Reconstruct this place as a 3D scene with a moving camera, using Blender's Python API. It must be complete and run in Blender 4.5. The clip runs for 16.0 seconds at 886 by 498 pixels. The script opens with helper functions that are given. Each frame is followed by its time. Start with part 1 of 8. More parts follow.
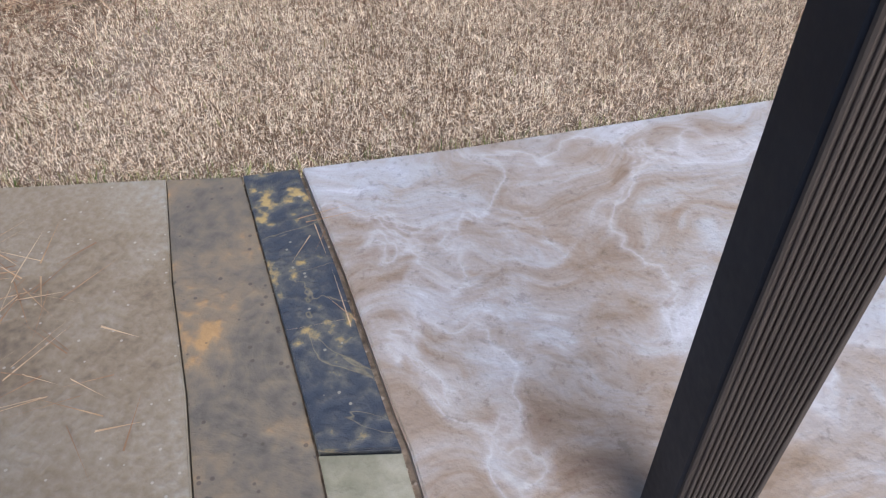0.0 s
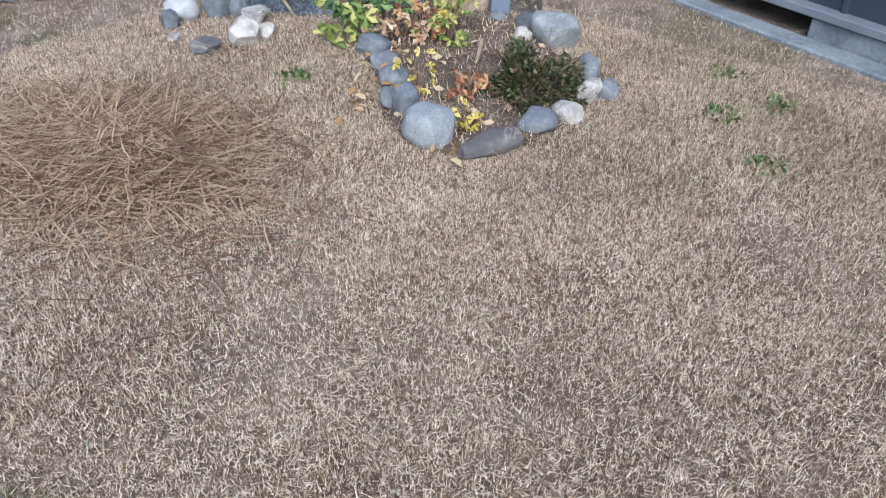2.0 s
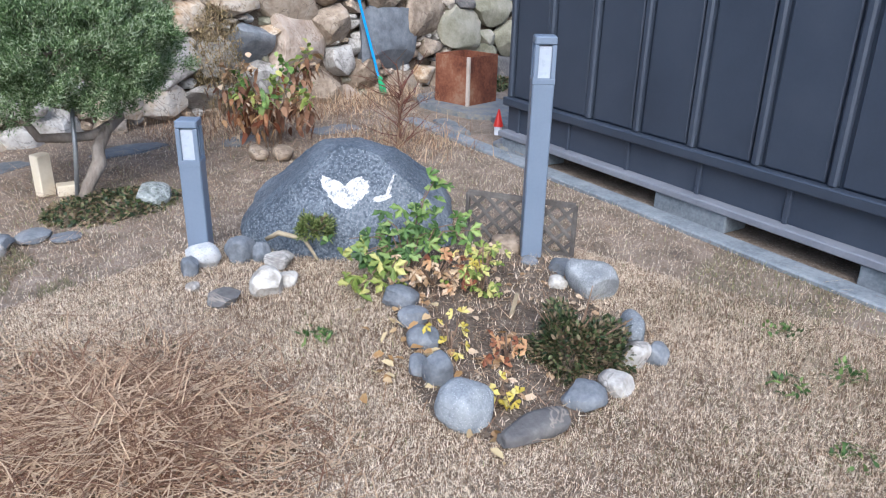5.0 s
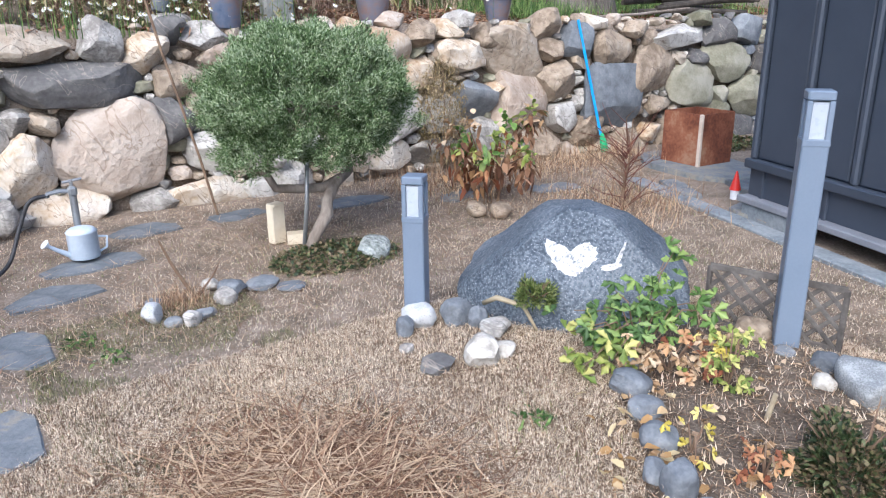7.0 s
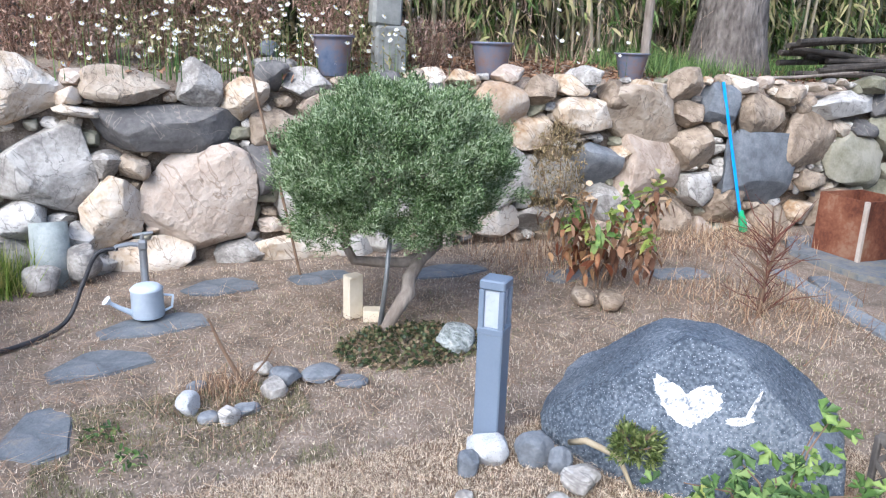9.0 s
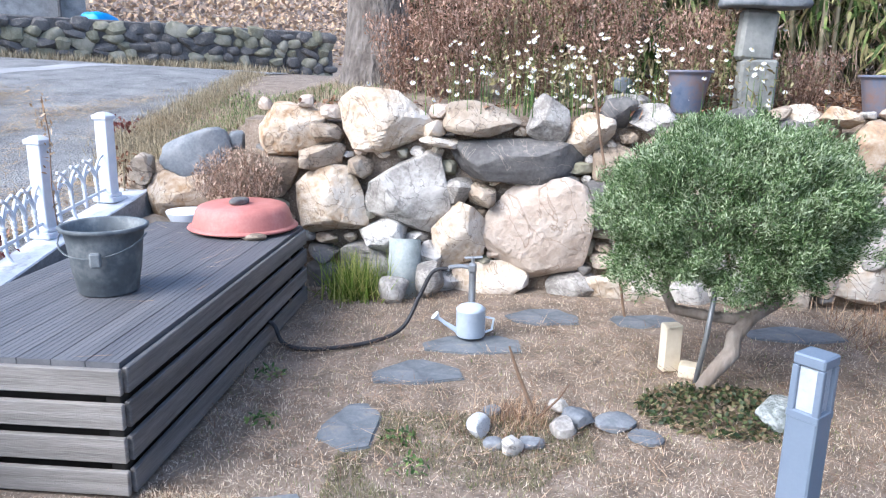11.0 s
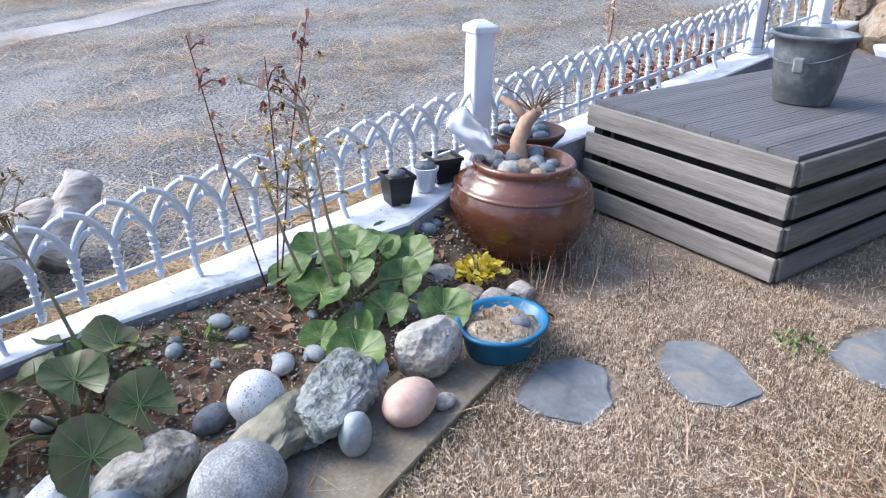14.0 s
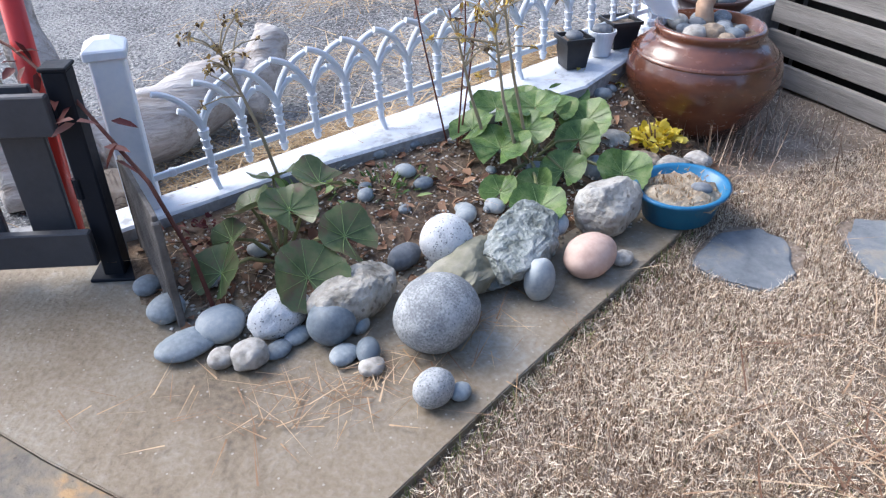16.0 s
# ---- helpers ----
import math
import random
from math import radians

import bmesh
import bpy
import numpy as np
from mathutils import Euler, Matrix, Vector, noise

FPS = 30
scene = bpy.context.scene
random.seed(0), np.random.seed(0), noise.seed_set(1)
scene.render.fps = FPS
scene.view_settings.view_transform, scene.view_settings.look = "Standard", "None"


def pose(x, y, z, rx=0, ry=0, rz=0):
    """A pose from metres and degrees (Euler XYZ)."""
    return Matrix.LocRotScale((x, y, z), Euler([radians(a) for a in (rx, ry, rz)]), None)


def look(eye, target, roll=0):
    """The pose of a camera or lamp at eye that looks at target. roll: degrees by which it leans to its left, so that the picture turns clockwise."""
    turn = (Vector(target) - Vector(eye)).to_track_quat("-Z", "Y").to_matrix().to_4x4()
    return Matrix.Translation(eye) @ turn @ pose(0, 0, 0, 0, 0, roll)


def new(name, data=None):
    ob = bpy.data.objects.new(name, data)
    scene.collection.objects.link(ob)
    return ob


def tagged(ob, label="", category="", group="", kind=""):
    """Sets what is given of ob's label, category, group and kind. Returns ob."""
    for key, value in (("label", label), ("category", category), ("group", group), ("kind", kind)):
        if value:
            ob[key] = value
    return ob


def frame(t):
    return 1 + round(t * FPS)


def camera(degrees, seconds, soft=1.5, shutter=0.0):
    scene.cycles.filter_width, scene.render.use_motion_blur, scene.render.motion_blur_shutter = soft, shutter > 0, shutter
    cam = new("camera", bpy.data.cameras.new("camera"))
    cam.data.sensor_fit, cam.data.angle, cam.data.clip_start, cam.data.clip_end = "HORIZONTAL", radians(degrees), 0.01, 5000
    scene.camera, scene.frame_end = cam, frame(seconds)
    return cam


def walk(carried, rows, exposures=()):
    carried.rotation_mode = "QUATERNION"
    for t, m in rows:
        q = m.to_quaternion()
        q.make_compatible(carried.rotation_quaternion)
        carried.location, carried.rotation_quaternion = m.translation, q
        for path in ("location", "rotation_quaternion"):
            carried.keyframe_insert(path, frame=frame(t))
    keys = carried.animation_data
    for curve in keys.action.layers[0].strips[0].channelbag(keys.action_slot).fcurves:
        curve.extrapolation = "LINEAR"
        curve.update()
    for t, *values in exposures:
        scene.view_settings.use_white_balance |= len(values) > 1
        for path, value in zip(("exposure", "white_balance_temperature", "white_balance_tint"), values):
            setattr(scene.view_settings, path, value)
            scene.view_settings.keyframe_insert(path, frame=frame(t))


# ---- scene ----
cam = camera(62.0, 16.0, soft=1.2)
PATH = [
    (0, (0.496, 0.191, 1.198), (0.082, 1.556, -0.204), 1.7),
    (0.5, (0.428, 0.407, 1.228), (-0.094, 1.764, -0.145), 4.8),
    (1, (0.348, 0.622, 1.27), (-0.249, 2.014, -0.035), 4.4),
    (1.5, (0.279, 0.807, 1.301), (-0.448, 2.17, 0.031), 2.9),
    (1.7, (0.255, 0.89, 1.31), (-0.626, 2.211, 0.094), 2.1),
    (2, (0.209, 0.972, 1.349), (-0.77, 2.254, 0.167), 1.9),
    (2.5, (0.119, 1.098, 1.381), (-0.879, 2.411, 0.248), 0.6),
    (3, (-0.01, 1.199, 1.423), (-1.051, 2.56, 0.393), -0.5),
    (3.5, (-0.055, 1.243, 1.451), (-1.139, 2.659, 0.545), 0.1),
    (3.7, (-0.049, 1.26, 1.472), (-1.153, 2.685, 0.606), 0.5),
    (5.8, (-0.148, 1.229, 1.499), (-1.416, 2.612, 0.807), 0.2),
    (6, (-0.146, 1.245, 1.495), (-1.472, 2.582, 0.821), 0.2),
    (6.5, (-0.219, 1.306, 1.497), (-1.678, 2.516, 0.86), -0.1),
    (7, (-0.41, 1.362, 1.458), (-1.977, 2.442, 0.843), -0.6),
    (7.5, (-0.572, 1.45, 1.466), (-2.169, 2.485, 0.851), -0.0),
    (8, (-0.665, 1.61, 1.503), (-2.289, 2.604, 0.891), 1.8),
    (8.2, (-0.706, 1.644, 1.516), (-2.352, 2.61, 0.916), 1.7),
    (10.3, (-1.139, 2.159, 1.64), (-3.052, 2.541, 1.197), 3.7),
    (10.5, (-1.096, 2.155, 1.636), (-3.025, 2.425, 1.185), 3.1),
    (11, (-0.962, 2.151, 1.579), (-2.903, 2.002, 1.118), 1.1),
    (11.5, (-0.888, 2.146, 1.556), (-2.725, 1.52, 1.076), 1.2),
    (12, (-0.868, 2.171, 1.536), (-2.492, 1.126, 1.013), 1.2),
    (12.5, (-0.85, 2.195, 1.511), (-2.305, 0.952, 0.931), 1.2),
    (13, (-0.8, 2.189, 1.451), (-2.108, 0.839, 0.768), 1.2),
    (13.5, (-0.751, 2.192, 1.415), (-1.925, 0.759, 0.66), 1.1),
    (14, (-0.714, 2.171, 1.362), (-1.784, 0.705, 0.522), 1.2),
    (14.5, (-0.648, 2.165, 1.328), (-1.614, 0.676, 0.407), 1.3),
    (15, (-0.593, 2.161, 1.309), (-1.443, 0.645, 0.32), 1.0),
    (15.5, (-0.535, 2.172, 1.309), (-1.307, 0.659, 0.254), 0.3),
    (16, (-0.5, 2.161, 1.301), (-1.216, 0.657, 0.194), -0.6),
]
walk(cam, [(t, look(eye, target, roll)) for t, eye, target, roll in PATH], [(0.0, 0.86, 6000, 11), (1.5, 0.78, 5750, 9), (2.5, 0.80, 5350, 6), (3.5, 0.90, 5450, 7), (6.0, 1.06, 5600, 9), (7.0, 1.13, 5650, 9), (8.0, 1.05, 5550, 9), (10.5, 1.47, 5600, 9), (11.5, 1.42, 5600, 9), (12.5, 1.26, 5750, 9), (14.0, 1.33, 5850, 10), (16.0, 1.3, 5900, 10)])

# ---------------------------------------------------------------- light
SUN_EL, SUN_AZ = 42.0, 140.0
world = bpy.data.worlds.new("sky_world")
scene.world = world
world.use_nodes = True
wn = world.node_tree
sky = wn.nodes.new("ShaderNodeTexSky")
sky.sky_type = "NISHITA"
sky.sun_disc = False
sky.sun_elevation = radians(SUN_EL)
sky.sun_rotation = radians(SUN_AZ)
sky.air_density, sky.dust_density, sky.ozone_density = 1.0, 3.0, 1.0
wn.nodes["Background"].inputs["Strength"].default_value = 0.15
wn.links.new(sky.outputs["Color"], wn.nodes["Background"].inputs["Color"])
sun_data = bpy.data.lights.new("sun", "SUN")
sun_data.energy, sun_data.angle, sun_data.color = 1.5, radians(40), (1.0, 0.93, 0.84)
sun = new("sun", sun_data)
sun.matrix_world = look((0, 0, 30), (-math.sin(radians(SUN_AZ)) * 30 / math.tan(radians(SUN_EL)),
                                     -math.cos(radians(SUN_AZ)) * 30 / math.tan(radians(SUN_EL)), 0))

# ---------------------------------------------------------------- materials


def mat(name, cols, scale=6.0, rough=0.8, bump=0.3, bscale=None, metal=0.0, rand=0.0, fine=0.35, stretch=(1, 1, 1),
        island=False, spec=0.3, coat=0.0, veins=None, vscale=3.0, vwidth=0.06, detail=8, distort=0.0, dist=0.02, speck=None, sscale=120, ssize=0.25):
    """A procedural surface: two scales of noise mix the colours; optional thin veins; bump from fine noise."""
    m = bpy.data.materials.new(name)
    m.use_nodes = True
    nt = m.node_tree
    N, L = nt.nodes, nt.links
    bsdf = N["Principled BSDF"]
    co = N.new("ShaderNodeTexCoord")
    mp = N.new("ShaderNodeMapping")
    mp.inputs["Scale"].default_value = stretch
    L.new(co.outputs["Object"], mp.inputs["Vector"])
    n1 = N.new("ShaderNodeTexNoise")
    n1.inputs["Scale"].default_value = scale
    n1.inputs["Detail"].default_value = detail
    n1.inputs["Roughness"].default_value = 0.6
    n1.inputs["Distortion"].default_value = distort
    L.new(mp.outputs["Vector"], n1.inputs["Vector"])
    n2 = N.new("ShaderNodeTexNoise")
    n2.inputs["Scale"].default_value = bscale or scale * 9
    n2.inputs["Detail"].default_value = 5
    L.new(mp.outputs["Vector"], n2.inputs["Vector"])
    mix = N.new("ShaderNodeMath")
    mix.operation = "MULTIPLY_ADD"
    L.new(n2.outputs["Fac"], mix.inputs[0])
    mix.inputs[1].default_value = fine
    sub = N.new("ShaderNodeMath")
    sub.operation = "ADD"
    sub.inputs[1].default_value = -fine * 0.5
    L.new(n1.outputs["Fac"], sub.inputs[0])
    L.new(sub.outputs[0], mix.inputs[2])
    fac = mix.outputs[0]
    if rand:
        if island:
            g = N.new("ShaderNodeNewGeometry")
            src = g.outputs["Random Per Island"]
        else:
            g = N.new("ShaderNodeObjectInfo")
            src = g.outputs["Random"]
        r = N.new("ShaderNodeMath")
        r.operation = "MULTIPLY_ADD"
        L.new(src, r.inputs[0])
        r.inputs[1].default_value = rand
        r.inputs[2].default_value = -rand / 2
        ad = N.new("ShaderNodeMath")
        ad.operation = "ADD"
        L.new(r.outputs[0], ad.inputs[0])
        L.new(fac, ad.inputs[1])
        fac = ad.outputs[0]
    ramp = N.new("ShaderNodeValToRGB")
    e = ramp.color_ramp.elements
    k = len(cols)
    while len(e) < k:
        e.new(0.5)
    for i, c in enumerate(cols):
        e[i].position = 0.28 + 0.44 * i / max(1, k - 1)
        e[i].color = (*c, 1)
    L.new(fac, ramp.inputs["Fac"])
    colour = ramp.outputs["Color"]
    if veins:
        nv = N.new("ShaderNodeTexNoise")
        nv.inputs["Scale"].default_value = vscale
        nv.inputs["Detail"].default_value = 4
        nv.inputs["Distortion"].default_value = 1.2
        L.new(mp.outputs["Vector"], nv.inputs["Vector"])
        a = N.new("ShaderNodeMath")
        a.operation = "SUBTRACT"
        a.inputs[1].default_value = 0.5
        L.new(nv.outputs["Fac"], a.inputs[0])
        b = N.new("ShaderNodeMath")
        b.operation = "ABSOLUTE"
        L.new(a.outputs[0], b.inputs[0])
        mr = N.new("ShaderNodeMapRange")
        mr.inputs["From Min"].default_value = 0.0
        mr.inputs["From Max"].default_value = vwidth
        mr.inputs["To Min"].default_value = 0.8
        mr.inputs["To Max"].default_value = 0.0
        L.new(b.outputs[0], mr.inputs["Value"])
        mx = N.new("ShaderNodeMix")
        mx.data_type = "RGBA"
        L.new(mr.outputs["Result"], mx.inputs[0])
        L.new(colour, mx.inputs[6])
        mx.inputs[7].default_value = (*veins, 1)
        colour = mx.outputs[2]
    if speck:
        vo = N.new("ShaderNodeTexVoronoi")
        vo.inputs["Scale"].default_value = sscale
        L.new(co.outputs["Object"], vo.inputs["Vector"])
        sm = N.new("ShaderNodeMapRange")
        sm.inputs["From Min"].default_value = ssize * 0.7
        sm.inputs["From Max"].default_value = ssize
        sm.inputs["To Min"].default_value = 0.75
        sm.inputs["To Max"].default_value = 0.0
        L.new(vo.outputs["Distance"], sm.inputs["Value"])
        ms = N.new("ShaderNodeMix")
        ms.data_type = "RGBA"
        L.new(sm.outputs["Result"], ms.inputs[0])
        L.new(colour, ms.inputs[6])
        ms.inputs[7].default_value = (*speck, 1)
        colour = ms.outputs[2]
    L.new(colour, bsdf.inputs["Base Color"])
    rr = N.new("ShaderNodeMapRange")
    rr.inputs["To Min"].default_value = max(0.03, rough - 0.12)
    rr.inputs["To Max"].default_value = min(1.0, rough + 0.12)
    L.new(n2.outputs["Fac"], rr.inputs["Value"])
    L.new(rr.outputs["Result"], bsdf.inputs["Roughness"])
    bsdf.inputs["Metallic"].default_value = metal
    bsdf.inputs["Specular IOR Level"].default_value = spec
    bsdf.inputs["Coat Weight"].default_value = coat
    if bump:
        bp = N.new("ShaderNodeBump")
        bp.inputs["Strength"].default_value = bump
        bp.inputs["Distance"].default_value = dist
        L.new(mix.outputs[0], bp.inputs["Height"])
        L.new(bp.outputs["Normal"], bsdf.inputs["Normal"])
    return m


def leafmat(name, cols, rough=0.55, trans=0.25, rand=0.9, scale=20):
    """Thin leaves and blades: a colour of its own for each, with light passing through."""
    m = mat(name, cols, scale=scale, rough=rough, bump=0.0, rand=rand, island=True, fine=0.1)
    N, L = m.node_tree.nodes, m.node_tree.links
    bsdf, out = N["Principled BSDF"], N["Material Output"]
    tr = N.new("ShaderNodeBsdfTranslucent")
    L.new(bsdf.inputs["Base Color"].links[0].from_socket, tr.inputs["Color"])
    mx = N.new("ShaderNodeMixShader")
    mx.inputs[0].default_value = trans
    L.new(bsdf.outputs[0], mx.inputs[1])
    L.new(tr.outputs[0], mx.inputs[2])
    L.new(mx.outputs[0], out.inputs["Surface"])
    return m


M_SOIL = mat("dry_soil", [(0.11, 0.085, 0.065), (0.21, 0.165, 0.125), (0.31, 0.25, 0.2)], 5, 0.95, 0.7, 60, fine=0.7, speck=(0.45, 0.40, 0.34), sscale=55, ssize=0.22)
M_BEDSOIL = mat("bed_earth", [(0.06, 0.045, 0.033), (0.12, 0.092, 0.068), (0.20, 0.16, 0.125)], 7, 0.95, 0.8, 60, fine=0.7, dist=0.03, speck=(0.34, 0.30, 0.25), sscale=60, ssize=0.2)
M_GRASS = leafmat("dry_grass", [(0.15, 0.098, 0.064), (0.40, 0.28, 0.185), (0.58, 0.445, 0.315), (0.88, 0.76, 0.60)], 0.7, 0.2, 1.25, 1.4)
M_GREENGRASS = leafmat("green_grass", [(0.10, 0.14, 0.04), (0.20, 0.25, 0.08), (0.36, 0.36, 0.15)], 0.6, 0.25)
M_NEEDLE = leafmat("pine_needle", [(0.17, 0.09, 0.053), (0.36, 0.23, 0.14), (0.55, 0.405, 0.265)], 0.6, 0.1, 1.0)
M_ROAD = mat("worn_asphalt", [(0.11, 0.11, 0.113), (0.20, 0.20, 0.205), (0.26, 0.26, 0.26), (0.34, 0.335, 0.325)], 2.2, 0.9, 1.0, 55, fine=1.5, dist=0.03, speck=(0.50, 0.495, 0.48), sscale=58, ssize=0.30)
M_ROADPALE = mat("concrete_strip", [(0.22, 0.22, 0.225), (0.29, 0.29, 0.295), (0.35, 0.35, 0.35)], 1.5, 0.9, 0.5, 40, fine=0.6, speck=(0.5, 0.5, 0.49), sscale=30, ssize=0.2)
M_CONC = mat("concrete", [(0.20, 0.20, 0.20), (0.30, 0.30, 0.30), (0.39, 0.39, 0.39)], 4, 0.9, 0.5, 50, fine=0.6)
M_BLUECONC = mat("blue_grey_concrete", [(0.13, 0.15, 0.17), (0.20, 0.225, 0.25), (0.27, 0.295, 0.315)], 4, 0.9, 0.5, 50, fine=0.6)
M_PATIO = mat("stained_concrete", [(0.12, 0.094, 0.066), (0.20, 0.158, 0.108), (0.25, 0.215, 0.165), (0.31, 0.295, 0.262)], 2.0, 0.62, 0.5, 60, fine=0.42, distort=0.6, speck=(0.38, 0.35, 0.30), sscale=34, ssize=0.12)
M_BROWNSLATE = mat("brown_slate", [(0.085, 0.078, 0.066), (0.125, 0.110, 0.09), (0.165, 0.137, 0.102), (0.20, 0.155, 0.105), (0.34, 0.215, 0.10)], 3.2, 0.6, 0.6, 30, fine=0.55, distort=0.8, speck=(0.07, 0.06, 0.05), sscale=30, ssize=0.16)
M_DARKSLATE = mat("dark_slate", [(0.030, 0.038, 0.052), (0.042, 0.050, 0.066), (0.055, 0.06, 0.07), (0.10, 0.10, 0.09), (0.36, 0.26, 0.11)], 4.5, 0.5, 0.6, 34, fine=0.75, distort=0.7, veins=(0.20, 0.17, 0.11), vscale=3, vwidth=0.006, speck=(0.30, 0.28, 0.22), sscale=26, ssize=0.10)


def marbled_stone():
    """Flowing brown and bluish white stone: two warped noises, one drawn out along the flow, with pale seams and pitting."""
    m = mat("marbled_flagstone", [(0.2, 0.15, 0.1), (0.3, 0.3, 0.3)], 20, 0.45, 0.35, 60, fine=0.6)
    N, L = m.node_tree.nodes, m.node_tree.links
    bsdf = N["Principled BSDF"]
    co = N.new("ShaderNodeTexCoord")

    def tex(scale, detail, vec, rough=0.6):
        n = N.new("ShaderNodeTexNoise")
        n.inputs["Scale"].default_value, n.inputs["Detail"].default_value, n.inputs["Roughness"].default_value = scale, detail, rough
        L.new(vec, n.inputs["Vector"])
        return n

    def warped(scale, amount, vec):
        n = tex(scale, 3, vec)
        k = N.new("ShaderNodeVectorMath")
        k.operation = "MULTIPLY_ADD"
        L.new(n.outputs["Color"], k.inputs[0])
        k.inputs[1].default_value = (amount,) * 3
        L.new(vec, k.inputs[2])
        return k.outputs[0]

    def ramp(fac, stops):
        r = N.new("ShaderNodeValToRGB")
        e = r.color_ramp.elements
        while len(e) < len(stops):
            e.new(0.5)
        for q, (p, c) in zip(e, stops):
            q.position, q.color = p, (*c, 1)
        L.new(fac, r.inputs["Fac"])
        return r.outputs["Color"]

    def blend(fac, a, b, mode="MIX"):
        x = N.new("ShaderNodeMix")
        x.data_type, x.blend_type = "RGBA", mode
        L.new(fac, x.inputs[0])
        L.new(a, x.inputs[6])
        L.new(b, x.inputs[7])
        return x.outputs[2]

    turn = N.new("ShaderNodeMapping")
    turn.inputs["Rotation"].default_value = (0, 0, radians(-32))
    turn.inputs["Location"].default_value = (0.31, 0.12, 0)
    L.new(co.outputs["Object"], turn.inputs["Vector"])
    flow = warped(1.3, 0.9, turn.outputs["Vector"])
    pull = N.new("ShaderNodeMapping")
    pull.inputs["Scale"].default_value = (1.0, 2.6, 1)
    L.new(flow, pull.inputs["Vector"])
    broad = tex(1.5, 5, flow, 0.55)
    streak = tex(2.6, 10, pull.outputs["Vector"], 0.68)
    brown = ramp(streak.outputs["Fac"], [(0.30, (0.16, 0.10, 0.062)), (0.44, (0.24, 0.18, 0.128)), (0.54, (0.30, 0.245, 0.20)), (0.64, (0.36, 0.34, 0.33)), (0.74, (0.50, 0.51, 0.54))])
    pale = ramp(streak.outputs["Fac"], [(0.28, (0.22, 0.155, 0.105)), (0.42, (0.30, 0.26, 0.225)), (0.52, (0.36, 0.355, 0.36)), (0.60, (0.39, 0.40, 0.43)), (0.72, (0.50, 0.52, 0.57))])
    part_ = ramp(broad.outputs["Fac"], [(0.38, (0, 0, 0)), (0.60, (1, 1, 1))])
    col = blend(part_, brown, pale)
    d = N.new("ShaderNodeMath")
    d.operation = "SUBTRACT"
    d.inputs[1].default_value = 0.5
    L.new(broad.outputs["Fac"], d.inputs[0])
    d2 = N.new("ShaderNodeMath")
    d2.operation = "ABSOLUTE"
    L.new(d.outputs[0], d2.inputs[0])
    seam = ramp(d2.outputs[0], [(0.0, (0.32, 0.32, 0.32)), (0.01, (0.14, 0.14, 0.14)), (0.03, (0, 0, 0))])
    white = N.new("ShaderNodeRGB")
    white.outputs[0].default_value = (0.60, 0.62, 0.67, 1)
    col = blend(seam, col, white.outputs[0])
    pits = tex(38, 6, co.outputs["Object"], 0.7)
    spot = ramp(pits.outputs["Fac"], [(0.34, (0.62, 0.60, 0.58)), (0.44, (1, 1, 1))])
    one = N.new("ShaderNodeValue")
    one.outputs[0].default_value = 0.7
    col = blend(one.outputs[0], col, spot, "MULTIPLY")
    L.new(col, bsdf.inputs["Base Color"])
    return m


M_MARBLED = marbled_stone()
M_WHITE = mat("white_paint", [(0.62, 0.66, 0.72), (0.70, 0.735, 0.79), (0.76, 0.785, 0.82)], 8, 0.45, 0.06, 60)
M_WHITECURB = mat("worn_white_paint", [(0.33, 0.34, 0.36), (0.53, 0.56, 0.60), (0.59, 0.62, 0.66), (0.63, 0.65, 0.69)], 9, 0.7, 0.25, 40, fine=0.5)
M_SHED = mat("slate_blue_metal", [(0.03, 0.039, 0.058), (0.037, 0.048, 0.070), (0.046, 0.057, 0.08)], 2, 0.5, 0.05, 60, spec=0.5)
M_SHEDLIP = mat("pale_metal_sill", [(0.16, 0.17, 0.20), (0.22, 0.23, 0.26)], 4, 0.5, 0.05, 60)
M_BOLLARD = mat("grey_blue_paint", [(0.14, 0.18, 0.24), (0.17, 0.21, 0.275)], 3, 0.4, 0.04, 90, spec=0.5)
M_LENS = mat("frosted_diffuser", [(0.34, 0.38, 0.44), (0.44, 0.48, 0.53)], 5, 0.3, 0.0)
M_DECKTOP = mat("dark_deck_board", [(0.095, 0.096, 0.105), (0.125, 0.126, 0.134), (0.165, 0.165, 0.17)], 3, 0.6, 0.25, 40, stretch=(0.25, 4, 4), rand=0.1)
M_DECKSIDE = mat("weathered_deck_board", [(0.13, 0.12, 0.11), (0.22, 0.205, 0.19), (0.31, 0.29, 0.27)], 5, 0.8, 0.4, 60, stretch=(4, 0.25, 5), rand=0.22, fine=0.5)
# same board with the grain along x, in a darker tone
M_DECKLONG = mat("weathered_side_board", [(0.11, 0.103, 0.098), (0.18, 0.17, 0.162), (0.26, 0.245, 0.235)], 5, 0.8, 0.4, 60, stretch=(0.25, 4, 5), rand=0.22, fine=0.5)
# timber under the deck, its shade put into the near-black colour
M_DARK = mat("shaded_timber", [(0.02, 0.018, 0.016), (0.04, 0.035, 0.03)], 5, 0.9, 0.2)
M_JAR = mat("brown_glazed_earthenware", [(0.075, 0.026, 0.015), (0.12, 0.042, 0.022), (0.17, 0.062, 0.032)], 4, 0.24, 0.12, 30, spec=0.6, coat=0.4, stretch=(1, 1, 2))
M_RUBBER = mat("grey_black_rubber", [(0.07, 0.08, 0.09), (0.115, 0.13, 0.14), (0.23, 0.245, 0.25)], 7, 0.6, 0.12, 40)
M_TUB = mat("faded_red_rubber", [(0.38, 0.14, 0.12), (0.46, 0.18, 0.155), (0.52, 0.24, 0.21)], 5, 0.55, 0.08, 50)
